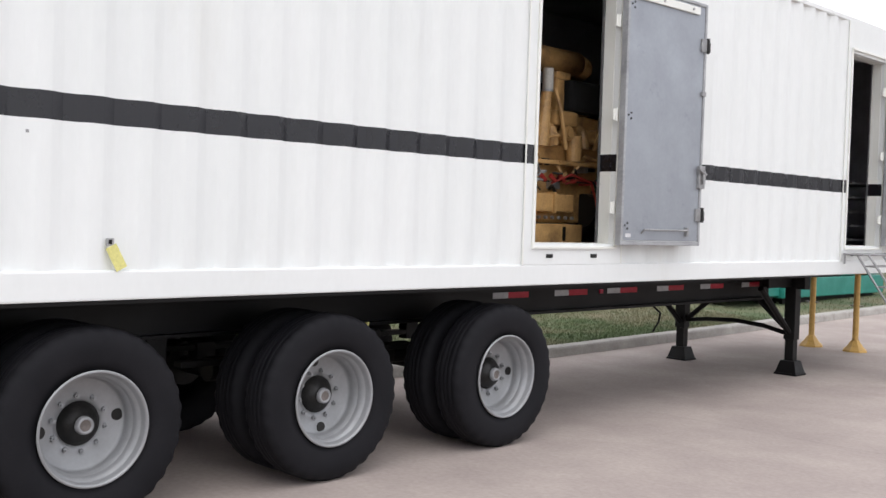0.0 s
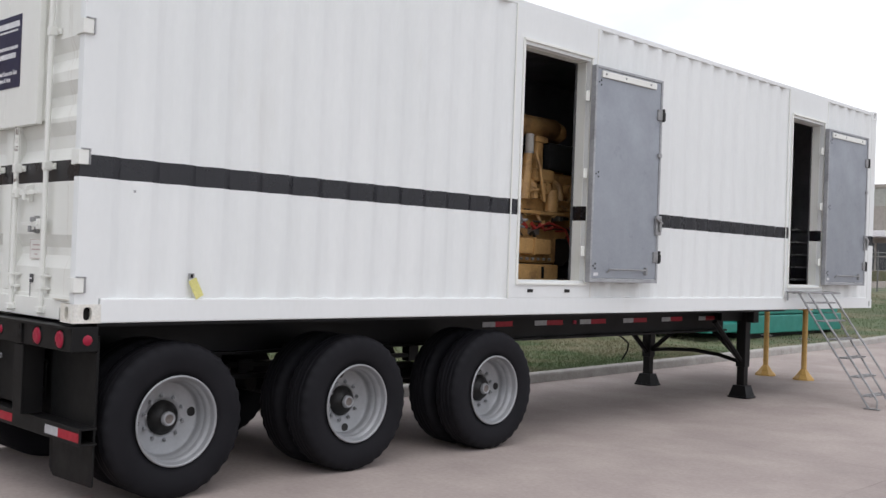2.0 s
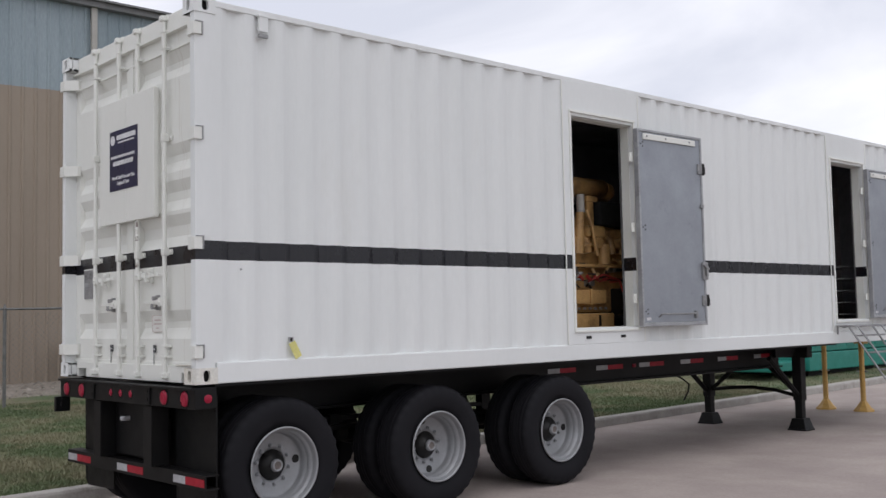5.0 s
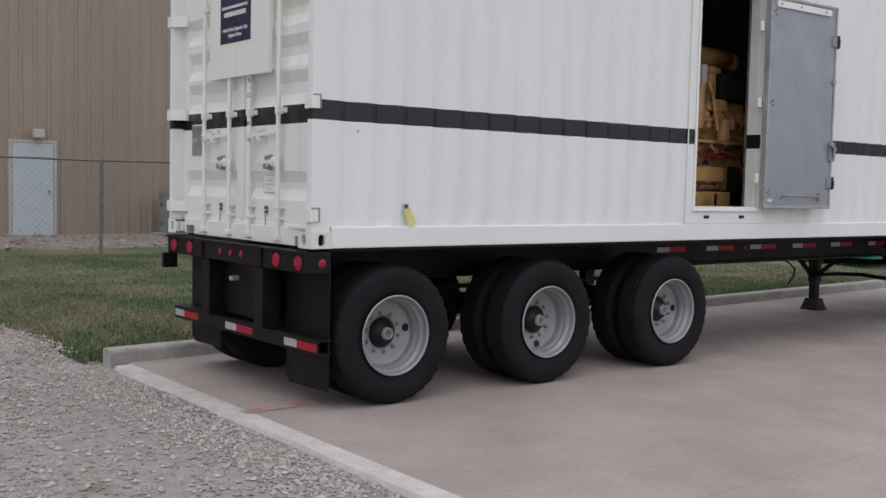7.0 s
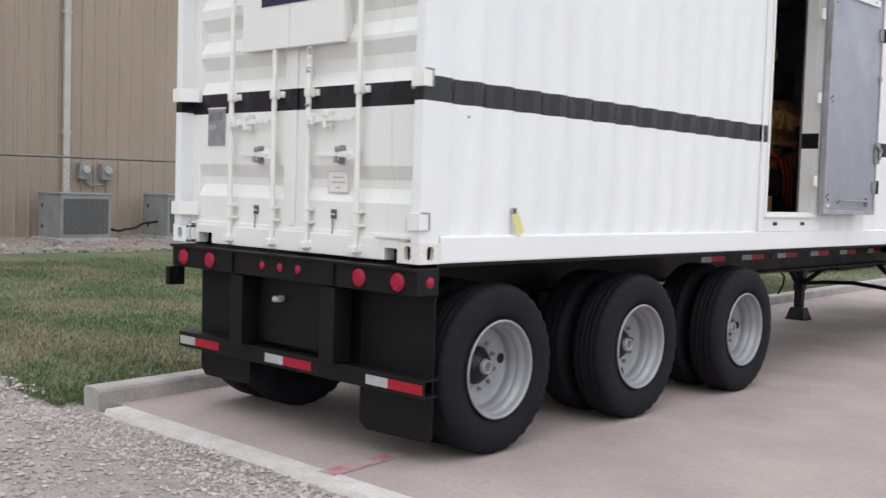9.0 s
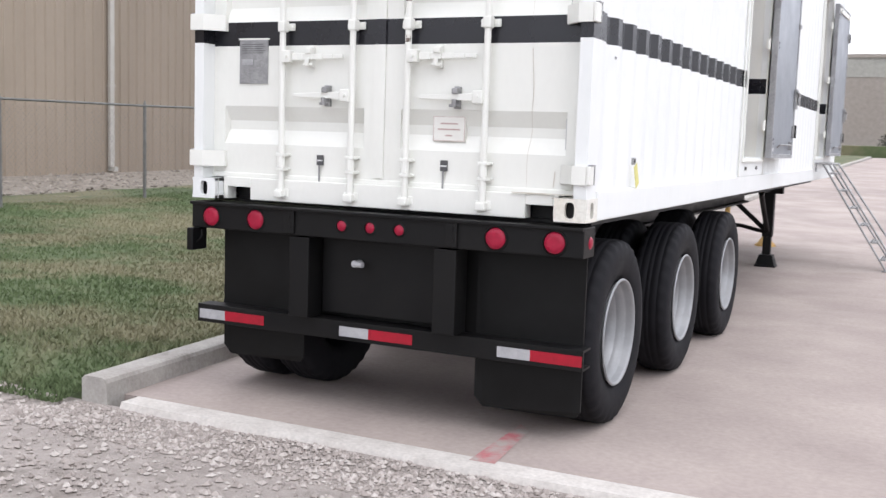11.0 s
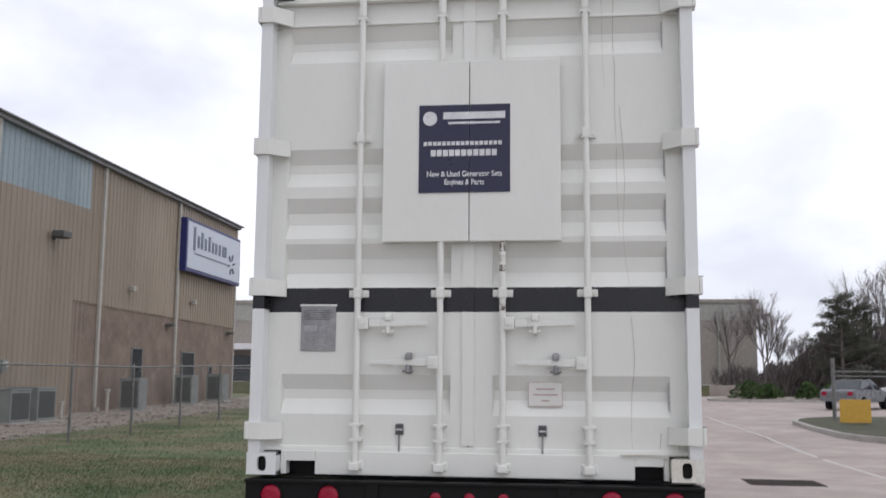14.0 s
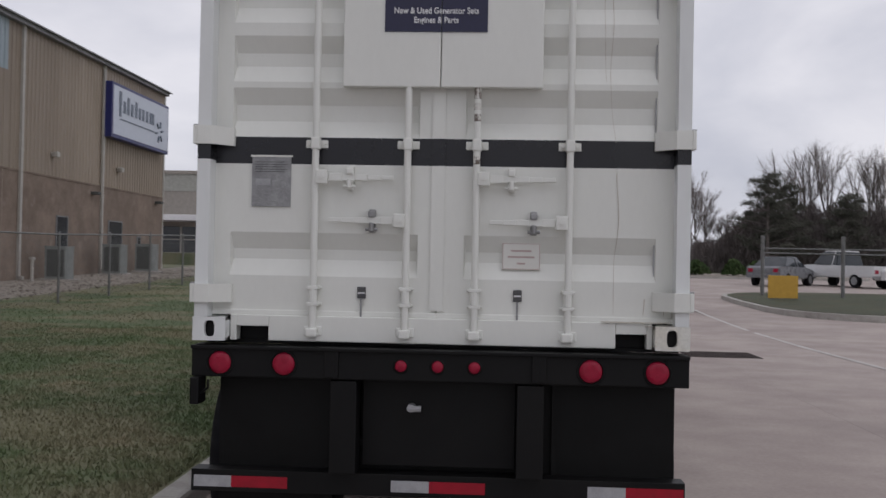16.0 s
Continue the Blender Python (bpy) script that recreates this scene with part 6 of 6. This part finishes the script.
def car(name, x, y, turn, paint, label, category, pickup=False, g=None):
    """A parked car from its side outline, with glazing, lamps and wheels."""
    g = height(y) if g is None else g
    org = thing(name, (x, y, g), label, category)
    m = Matrix.Translation((x, y, g)) @ pose(0, 0, 0, 0, 0, turn)
    L = 2.35 if not pickup else 2.75
    W = 0.88 if not pickup else 0.96
    if pickup:
        low = [(-L, 0.5), (-L, 1.05), (-0.35, 1.08), (0.9, 1.08), (1.2, 1.12), (L - 0.1, 1.02), (L, 0.8), (L, 0.45)]
        top = [(-0.35, 1.08), (-0.25, 1.78), (0.75, 1.80), (1.35, 1.12)]
    else:
        low = [(-L, 0.42), (-L, 0.85), (-L + 0.15, 0.98), (-1.3, 0.98), (1.0, 0.96), (L - 0.2, 0.78), (L, 0.62), (L, 0.36)]
        top = [(-1.65, 0.97), (-1.0, 1.42), (0.25, 1.45), (1.15, 0.95)]

    def hull(o, w0, w1, nm, mt, lab=""):
        bm = bmnew()
        zt = max(z for _, z in o)
        zl = min(z for _, z in o)
        a, b = [], []
        for u, z in o:
            w = w0 + (w1 - w0) * (z - zl) / (zt - zl)
            a.append(bm.verts.new(m @ Vector((-w, u, z))))
            b.append(bm.verts.new(m @ Vector((w, u, z))))
        bm.faces.new(a)
        bm.faces.new(b[::-1])
        for i in range(len(o)):
            bm.faces.new((a[i], b[i], b[(i + 1) % len(o)], a[(i + 1) % len(o)]))
        bmesh.ops.recalc_face_normals(bm, faces=bm.faces)
        bmesh.ops.bevel(bm, geom=list(bm.edges), offset=0.04, segments=2, affect="EDGES")
        return part(nm, bm, mt, org, lab, smooth=False)
    hull(low, W, W * 0.96, "body", paint)
    hull(top, W * 0.93, W * 0.72, "cabin_glass", GLASS, "dark car glass")
    rt = [(u * 0.86 + (0.05 if not pickup else 0.02), z) for u, z in top[1:3]]
    part("roof", box(bmnew(), -W * 0.70, W * 0.70, rt[0][0] - 0.05, rt[1][0] + 0.05, top[1][1] - 0.03, top[1][1] + 0.035, 0.02, m=m), paint, org)
    for sx in (-1, 1):
        part("pillar", rod(bmnew(), m @ Vector((sx * W * 0.93, 0.0, 0.98)), m @ Vector((sx * W * 0.73, -0.1, top[1][1])), 0.035, 6), paint, org)
        part("rear_lamp", box(bmnew(), sx * W * 0.72 - 0.12, sx * W * 0.72 + 0.12, -L - 0.012, -L + 0.05, 0.68, 0.86, 0.01, m=m), REDLENS, org)
        part("headlight", box(bmnew(), sx * W * 0.72 - 0.16, sx * W * 0.72 + 0.16, L - 0.08, L + 0.012, 0.58, 0.70, 0.01, m=m), WHTAPE, org)
        for u in (-L * 0.58, L * 0.62):
            wh = part("wheel", rod(bmnew(), m @ Vector((sx * (W - 0.20), u, 0.32)), m @ Vector((sx * (W + 0.015), u, 0.32)), 0.32, 20), TYRE, org)
            part("wheel_rim", rod(bmnew(), m @ Vector((sx * (W + 0.014), u, 0.32)), m @ Vector((sx * (W + 0.03), u, 0.32)), 0.20, 14), RIM, wh)
    part("bumper", box(bmnew(), -W * 0.95, W * 0.95, -L - 0.05, -L + 0.06, 0.40, 0.58, 0.02, m=m), paint if not pickup else STEEL, org)


car("sedan", 13.15, 47.6, -37, CARS, "dark silver parked sedan behind the fence", "car")
car("pickup_truck", 16.4, 48.0, 26, CARW, "white parked pickup truck", "pickup", True)
car("hatchback", 19.3, 46.5, -50, CARW, "white parked car beside the pickup", "car")
car("coupe", 4.6, 79.5, 80, CARD, "black car on the road beyond the lot", "car", g=2.06)


# ---- trees and shrubs ----
def pine(x, y, h, seed, base):
    """Straight trunk, rising limbs with flat clumps of needles, gaps between them."""
    rnd = random.Random(seed)
    g = base - 0.1
    org = thing("tree", (x, y, g), "dark evergreen pine with flat needle clumps beyond the lot", "tree", "far trees")
    bm = bmnew()
    rod(bm, (x, y, g), (x, y, g + h * 0.95), h * 0.02, 8, r2=0.04, cap=False)
    tv, tf = [], []
    for k in range(30):
        f = 0.22 + 0.78 * k / 29
        t = k * 2.4 + rnd.uniform(-0.5, 0.5)
        ln = h * (0.33 * (1.05 - f) + 0.09) * rnd.uniform(0.7, 1.25)
        p = Vector((x, y, g + h * 0.95 * f))
        q = p + Vector((math.cos(t) * ln, math.sin(t) * ln, ln * rnd.uniform(0.05, 0.4)))
        rod(bm, p, q, 0.05 * (1.2 - f), 4, r2=0.012, cap=False)
        for m in range(4):
            c = p.lerp(q, 0.45 + 0.18 * m) + Vector((rnd.uniform(-0.2, 0.2), rnd.uniform(-0.2, 0.2), rnd.uniform(-0.05, 0.15)))
            cr = rnd.uniform(0.30, 0.55)
            for _ in range(85):
                d = Vector((rnd.gauss(0, 0.5) * cr, rnd.gauss(0, 0.5) * cr, rnd.gauss(0, 0.26) * cr))
                u = Vector((rnd.uniform(-1, 1), rnd.uniform(-1, 1), rnd.uniform(-0.3, 1))).normalized() * rnd.uniform(0.10, 0.20)
                w = u.orthogonal().normalized() * 0.045
                i = len(tv)
                tv.extend([tuple(c + d - w), tuple(c + d + w), tuple(c + d + u)])
                tf.append((i, i + 1, i + 2))
    part("trunk", bm, BARK, org)
    me = bpy.data.meshes.new("crown")
    me.from_pydata([tuple(Vector(v) - Vector((x, y, g))) for v in tv], [], tf)
    me.materials.append(LEAFD)
    ob = new("crown", me)
    ob.parent = org


def shrub(x, y, r, h, seed, leaf, label="rounded dark green shrub beyond the lot", base=None):
    rnd = random.Random(seed)
    g = height(y) if base is None else base
    org = thing("shrub", (x, y, g), label, "shrub", "far shrubs")
    tv, tf = [], []
    for _ in range(900):
        t, u = rnd.uniform(0, 2 * math.pi), rnd.random() ** 0.6
        zz = rnd.random()
        rr = r * u * (1 - 0.5 * zz * zz) * (1 + 0.25 * math.sin(3 * t + seed))
        c = Vector((rr * math.cos(t), rr * math.sin(t), 0.08 + h * zz * (1 - 0.35 * u * u)))
        s = rnd.uniform(0.05, 0.12)
        a = Vector((rnd.uniform(-1, 1), rnd.uniform(-1, 1), rnd.uniform(-1, 1))).normalized() * s
        w = a.orthogonal().normalized() * s * 0.7
        i = len(tv)
        tv.extend([tuple(c - a), tuple(c + w), tuple(c + a), tuple(c - w)])
        tf.append((i, i + 1, i + 2, i + 3))
    me = bpy.data.meshes.new("foliage")
    me.from_pydata(tv, [], tf)
    me.materials.append(leaf)
    ob = new("foliage", me)
    ob.parent = org
    bm = bmnew()
    for k in range(5):
        rod(bm, (x, y, g - 0.05), (x + r * 0.5 * math.cos(k * 1.3), y + r * 0.5 * math.sin(k * 1.3), g + h * 0.7), 0.03, 5, r2=0.008)
    part("stems", bm, BARK, org)


def bare_tree(x, y, h, seed, base, label="bare grey-brown winter tree beyond the lot", wide=0.009, low=0.30, twigs=16):
    """Trunk dividing into rising limbs, each forking again, with fine twigs round the ends."""
    rnd = random.Random(seed)
    g = base - 0.1
    org = thing("tree", (x, y, g), label, "tree", "far trees")
    bm = bmnew()
    tv, tf = [], []
    jit = lambda k: Vector((rnd.uniform(-k, k), rnd.uniform(-k, k), rnd.uniform(-k * 0.6, k)))

    def sliver(a, e, w):
        u = (e - a).orthogonal().normalized() * w
        i = len(tv)
        tv.extend([tuple(a - u), tuple(a + u), tuple(e)])
        tf.append((i, i + 1, i + 2))

    def limb(p, d, ln, r, lev):
        m = p + d * ln * 0.5 + jit(0.06) * ln
        q = m + (d + jit(0.16)).normalized() * ln * 0.5
        rod(bm, p, m, r, 5 if lev < 2 else 3, r2=r * 0.8, cap=False)
        rod(bm, m, q, r * 0.8, 5 if lev < 2 else 3, r2=r * 0.6, cap=False)
        if lev >= 3:
            for _ in range(twigs):
                b = m.lerp(q, rnd.uniform(-0.6, 1))
                sliver(b, b + (d + jit(1.0)).normalized() * ln * rnd.uniform(0.4, 0.9), wide)
            return
        for _ in range((4, 4, 3)[lev]):
            f = rnd.uniform(0.45, 1.0)
            b = p.lerp(m, f * 2) if f < 0.5 else m.lerp(q, f * 2 - 1)
            limb(b, (d + jit(0.62) + Vector((0, 0, 0.18))).normalized(), ln * rnd.uniform(0.55, 0.78), r * 0.55, lev + 1)
        limb(q, (d + jit(0.2)).normalized(), ln * 0.66, r * 0.58, lev + 1)
    limb(Vector((x, y, g)), (Vector((0, 0, 1)) + jit(0.05)).normalized(), h * (low + 0.10), h * 0.011, 0)
    part("trunk", bm, BARK, org)
    me = bpy.data.meshes.new("crown")
    me.from_pydata([tuple(Vector(v) - Vector((x, y, g))) for v in tv], [], tf)
    me.materials.append(TWIG)
    ob = new("crown", me)
    ob.parent = org


FAR_TREES = ((14.2, 78, 8.2), (15.0, 80, 7.6), (16.2, 83, 6.0), (21.2, 80, 10.6), (23.0, 78, 11.0), (25.3, 79, 11.2), (27.5, 77, 10.4), (29.5, 78, 10.6), (32.5, 77, 10.2), (36.0, 78, 10.0), (40.0, 76, 10.0), (12.8, 90, 8.0), (17.6, 82, 5.6),
             (-1.2, 88, 8.4))
for i, (x, y, h) in enumerate(FAR_TREES):
    bare_tree(x, y, h, 11 + i, 2.05 if x < 12 else height(y))


def bushy_tree(x, y, h, seed, base, wide):
    """Short trunk, limbs fanning up, and a dense uneven crown of fine twigs."""
    rnd = random.Random(seed)
    g = base - 0.1
    org = thing("tree", (x, y, g), "bushy rust-brown twiggy tree beyond the lot", "tree", "far trees")
    bm = bmnew()
    rod(bm, (x, y, g), (x, y, g + h * 0.3), h * 0.014, 7, r2=h * 0.010, cap=False)
    tv, tf = [], []
    for k in range(46):
        t = k * 2.4
        f = rnd.uniform(0.25, 1.0)
        p = Vector((x, y, g + h * rnd.uniform(0.18, 0.42)))
        rr = wide * rnd.uniform(0.55, 1.0) * math.sin(math.pi * min(0.95, 0.25 + 0.7 * f))
        q = Vector((x + rr * math.cos(t), y + rr * math.sin(t), g + h * (0.25 + 0.72 * f)))
        m = p.lerp(q, 0.5) + Vector((0, 0, 0.08 * h))
        rod(bm, p, m, h * 0.005, 4, r2=h * 0.003, cap=False)
        rod(bm, m, q, h * 0.003, 4, r2=0.006, cap=False)
        for _ in range(190):
            a = m.lerp(q, rnd.uniform(-0.5, 1.05)) + Vector((rnd.gauss(0, 0.28), rnd.gauss(0, 0.28), rnd.gauss(0, 0.24)))
            e = a + Vector((rnd.uniform(-1, 1), rnd.uniform(-1, 1), rnd.uniform(-0.3, 1.1))).normalized() * rnd.uniform(0.25, 0.6)
            u = (e - a).orthogonal().normalized() * 0.016
            i = len(tv)
            tv.extend([tuple(a - u), tuple(a + u), tuple(e)])
            tf.append((i, i + 1, i + 2))
    part("trunk", bm, BARK, org)
    me = bpy.data.meshes.new("crown")
    me.from_pydata([tuple(Vector(v) - Vector((x, y, g))) for v in tv], [], tf)
    me.materials.append(RUSTL)
    ob = new("crown", me)
    ob.parent = org


bushy_tree(2.0, 79.5, 9.8, 71, 2.05, 3.0)
bushy_tree(5.8, 88, 6.8, 72, 2.05, 1.5)
for i, (x, y, h) in enumerate(((18.6, 72, 7.9), (20.3, 74, 7.2), (24.0, 71, 6.4), (28.5, 70, 8.2))):
    pine(x, y, h, 90 + i, height(y) - 0.3)
# far woods closing the view on that side
rw = random.Random(77)
tv, tf = [], []
for _ in range(120000):
    x = 12.5 + 80 * rw.random() ** 1.35
    if x < 17 and rw.random() > 0.10 + 0.07 * max(0, x - 13):
        continue
    y = rw.uniform(76, 98)
    xe = x * 80 / y                             # outline stays uneven in depth
    top = 2.2 + 3.4 * min(1, max(0, (xe - 16) / 3)) + 1.0 * noise.noise((xe * 0.3, 3, 0)) + 0.8 * noise.noise((xe * 1.1, 7, 0))
    z = 1.2 + top * rw.random() ** 1.15
    sz = rw.uniform(0.20, 0.75)
    u = Vector((rw.uniform(-0.7, 0.7), rw.uniform(-0.6, 0.6), 1)).normalized() * sz
    w = Vector((rw.uniform(-1, 1), rw.uniform(-0.5, 0.5), 0)).normalized() * rw.uniform(0.02, 0.06)
    i = len(tv)
    c = Vector((x, y, z))
    tv.extend([tuple(c - u - w), tuple(c - u + w), tuple(c + u)])
    tf.append((i, i + 1, i + 2))
me = bpy.data.meshes.new("far_woods")
me.from_pydata(tv, [], tf)
me.materials.append(WOODS)
tagged(new("far_woods", me), "grey-brown winter woods, paled in colour for haze, beyond the car park", "woods", kind="stuff")
for i, (x, y, r, h, lf) in enumerate(((10.0, 59.6, 1.2, 1.1, LEAFB), (11.2, 60.3, 0.9, 0.9, LEAFB), (13.4, 59.8, 0.8, 1.0, LEAFB), (14.9, 60.2, 0.8, 0.9, LEAFB), (17.0, 60, 0.8, 1.0, LEAFB),
                                      (0.2, 75.0, 1.5, 1.6, LEAFD), (1.8, 75.2, 1.3, 1.3, LEAFD), (-1.6, 75, 1.5, 1.5, LEAFD))):
    shrub(x, y, r, h, i, lf, base=2.0 if y > 70 else height(y) + 0.14)

# ---- grass blades and loose stones ----
rng = np.random.default_rng(5)


def blades(name, n, x0, x1, y0, y1, hgt, label, bias=1.0):
    x = x1 - (x1 - x0) * rng.random(n) ** bias
    y = y0 + (y1 - y0) * rng.random(n) ** bias
    x += np.array([flare(b) for b in y]) * np.clip((x - KX + KW + 0.8) / 0.7, 0, 1)
    z = np.array([lawn(a, b) for a, b in zip(x, y)])
    a = rng.random(n) * 6.283
    h = hgt * (0.4 + rng.random(n))
    w = 0.006 + 0.006 * rng.random(n)
    lean = (rng.random((n, 2)) - 0.5) * hgt * 1.6
    v = np.empty((n, 3, 3))
    v[:, 0] = np.stack((x - w * np.cos(a), y - w * np.sin(a), z - 0.005), 1)
    v[:, 1] = np.stack((x + w * np.cos(a), y + w * np.sin(a), z - 0.005), 1)
    v[:, 2] = np.stack((x + lean[:, 0], y + lean[:, 1], z + h), 1)
    me = bpy.data.meshes.new(name)
    me.from_pydata(v.reshape(-1, 3).tolist(), [], np.arange(3 * n).reshape(-1, 3).tolist())
    me.materials.append(GRASSB)
    return tagged(new(name, me), label, "grass", kind="stuff")


GRASSB = mat("grass_blade", (0.112, 0.160, 0.068), (0.220, 0.210, 0.130), rough=0.8, scale=0.5, fine=9, bump=0.0, lo=0.43, hi=0.57, spots=(0.30, 0.255, 0.16), spot_scale=1.1, spot_lo=0.60, spot_hi=0.72, broad=0.25)
blades("grass", 130000, -12.5, KX - KW - 0.03, -0.6, 14, 0.032, "short patchy winter grass behind the kerb", 1.3)
blades("grass", 40000, -13.4, KX - KW - 0.03, 10, 40, 0.04, "short patchy winter grass further along the kerb", 1.0)


def stones(name, n, x0, x1, y0, y1, s0, s1, zf, mtl, label, cat):
    base = np.array([(1, 0, 0), (-1, 0, 0), (0, 1, 0), (0, -1, 0), (0, 0, 0.7), (0, 0, -0.7)], float)
    tri = np.array([(0, 2, 4), (2, 1, 4), (1, 3, 4), (3, 0, 4), (2, 0, 5), (1, 2, 5), (3, 1, 5), (0, 3, 5)])
    s = s0 + (s1 - s0) * rng.random(n) ** 3
    x, y = x0 + (x1 - x0) * rng.random(n), y0 + (y1 - y0) * rng.random(n)
    z = np.array([zf(a, b) for a, b in zip(x, y)])
    a = rng.random(n) * 6.283
    p = base[None] * (0.6 + 0.8 * rng.random((n, 6, 1))) * s[:, None, None]
    c, q = np.cos(a)[:, None], np.sin(a)[:, None]
    v = np.stack((p[:, :, 0] * c - p[:, :, 1] * q + x[:, None], p[:, :, 0] * q + p[:, :, 1] * c + y[:, None], p[:, :, 2] + z[:, None] + 0.2 * s[:, None]), 2)
    f = (tri[None] + 6 * np.arange(n)[:, None, None]).reshape(-1, 3)
    me = bpy.data.meshes.new(name)
    me.from_pydata(v.reshape(-1, 3).tolist(), [], f.tolist())
    me.materials.append(mtl)
    return tagged(new(name, me), label, cat, kind="stuff")


def stone_mat(name, a, b, c):
    m = bpy.data.materials.new(name)
    m.use_nodes = True
    n, l = m.node_tree.nodes, m.node_tree.links
    g, r = n.new("ShaderNodeNewGeometry"), n.new("ShaderNodeValToRGB")
    r.color_ramp.elements[0].color, r.color_ramp.elements[1].color = (*a, 1), (*c, 1)
    e = r.color_ramp.elements.new(0.6)
    e.color = (*b, 1)
    l.new(g.outputs["Random Per Island"], r.inputs[0])
    l.new(r.outputs[0], n["Principled BSDF"].inputs["Base Color"])
    n["Principled BSDF"].inputs["Roughness"].default_value = 0.9
    return m


STONES = stone_mat("mixed_gravel", (0.26, 0.228, 0.208), (0.38, 0.34, 0.313), (0.49, 0.45, 0.42))
RUBBLE = stone_mat("dull_rubble", (0.13, 0.11, 0.09), (0.27, 0.238, 0.20), (0.36, 0.325, 0.28))
stones("gravel_stones", 26000, -9, 3.2, -4.2, -0.47, 0.006, 0.026, lambda a, b: gravel_z(a, b) + 0.003, STONES, "loose pale gravel stones behind the slab", "gravel")
stones("gravel_stones", 9000, -3.2, 2.6, -0.95, -0.45, 0.005, 0.02, lambda a, b: gravel_z(a, b) + 0.003, STONES, "fine gravel against the slab edge", "gravel")
stones("rubble_stones", 7000, -17.3, -13.6, 0, 44, 0.012, 0.07, lambda a, b: lawn(a, b) + 0.02, RUBBLE, "pale stones along the warehouse wall", "rubble")
# ---- lot slabs (last: many pieces) ----
pave = thing("pavement", (0, 0, 0), "pale stained concrete lot in large slabs", "pavement", kind="structure")
xs = [KX + 0.004] + [2.77 + 5.7 * i for i in range(0, 6)]
ysl = [SLAB_Y + 0.16] + [6.1 + 6.1 * i for i in range(0, 10)] + [70.5]
for i in range(len(xs) - 1):
    for j in range(len(ysl) - 1):
        x0, x1, y0, y1 = xs[i] + 0.0015, xs[i + 1] - 0.0015, ysl[j] + 0.0015, ysl[j + 1] - 0.0015
        bm = bmnew()
        tops = [bm.verts.new((x, y, lot(x, y))) for y in (y0, (y0 + y1) / 2, y1) for x in (x0, x1)]
        lows = [bm.verts.new((v.co.x, v.co.y, v.co.z - 0.09)) for v in tops]
        for a in (0, 2):
            bm.faces.new((tops[a], tops[a + 1], tops[a + 3], tops[a + 2]))
            bm.faces.new((tops[a + 1], lows[a + 1], lows[a + 3], tops[a + 3]))
            bm.faces.new((tops[a], tops[a + 2], lows[a + 2], lows[a]))
        bm.faces.new((tops[0], lows[0], lows[1], tops[1]))
        bm.faces.new((tops[4], tops[5], lows[5], lows[4]))
        part("concrete_slab", bm, CONC, pave)
bm = bmnew()
ex = [KX + 0.31 + 0.45 * i for i in range(60)]
prev = None
for x in ex:                                    # broken pale edge strip
    e = SLAB_Y + 0.03 * noise.noise((x * 1.3, 0, 0)) + 0.012 * noise.noise((x * 6, 2, 0))
    cur = [bm.verts.new(p) for p in ((x, e - 0.03, -0.07), (x, e, 0.002), (x, SLAB_Y + 0.157, 0.004), (x, SLAB_Y + 0.157, -0.07))]
    if prev:
        for a, b in ((0, 1), (1, 2), (2, 3)):
            bm.faces.new((prev[a], cur[a], cur[b], prev[b]))
    prev = cur
part("slab_edge", bm, EDGE, pave, "pale rough edge of the slab")
bm = bmnew()
bm.faces.new([bm.verts.new(p) for p in ((-0.435, -0.32, 0.0045), (-0.30, -0.31, 0.0045), (-0.365, 0.32, 0.0045), (-0.455, 0.42, 0.0045))])
part("red_mark", bm, REDPAINT, pave, "faded red spray mark")
bm = bmnew()
for y0, y1 in [(9.0 + i, 10.0 + i) for i in range(27)]:
    f = lambda y: 5.25 - 0.03 * (y - 12)
    bm.faces.new([bm.verts.new(p) for p in ((f(y0), y0, lot(f(y0), y0) + 0.007), (f(y0) + 0.11, y0, lot(f(y0), y0) + 0.007), (f(y1) + 0.11, y1, lot(f(y1), y1) + 0.007), (f(y1), y1, lot(f(y1), y1) + 0.007))])
part("painted_line", bm, LINEP, pave, "worn white painted line")
bm = bmnew()
hub = bm.verts.new((3.45, 3.35, lot(3.45, 3.35) + 0.005))
ring_pts = []
for i in range(90):                             # damp stain on the concrete
    t = 2 * math.pi * i / 90
    r = 0.72 * (1 + 0.30 * noise.noise((math.cos(t) * 1.5, math.sin(t) * 1.5, 5)) + 0.22 * noise.noise((math.cos(t) * 4, math.sin(t) * 4, 8)))
    x, y = 3.45 + 1.15 * r * math.cos(t), 3.35 + r * math.sin(t)
    ring_pts.append(bm.verts.new((x, y, lot(x, y) + 0.005)))
for i in range(90):
    bm.faces.new((hub, ring_pts[i], ring_pts[(i + 1) % 90]))
part("damp_stain", bm, DAMP, pave, "dark damp stain")
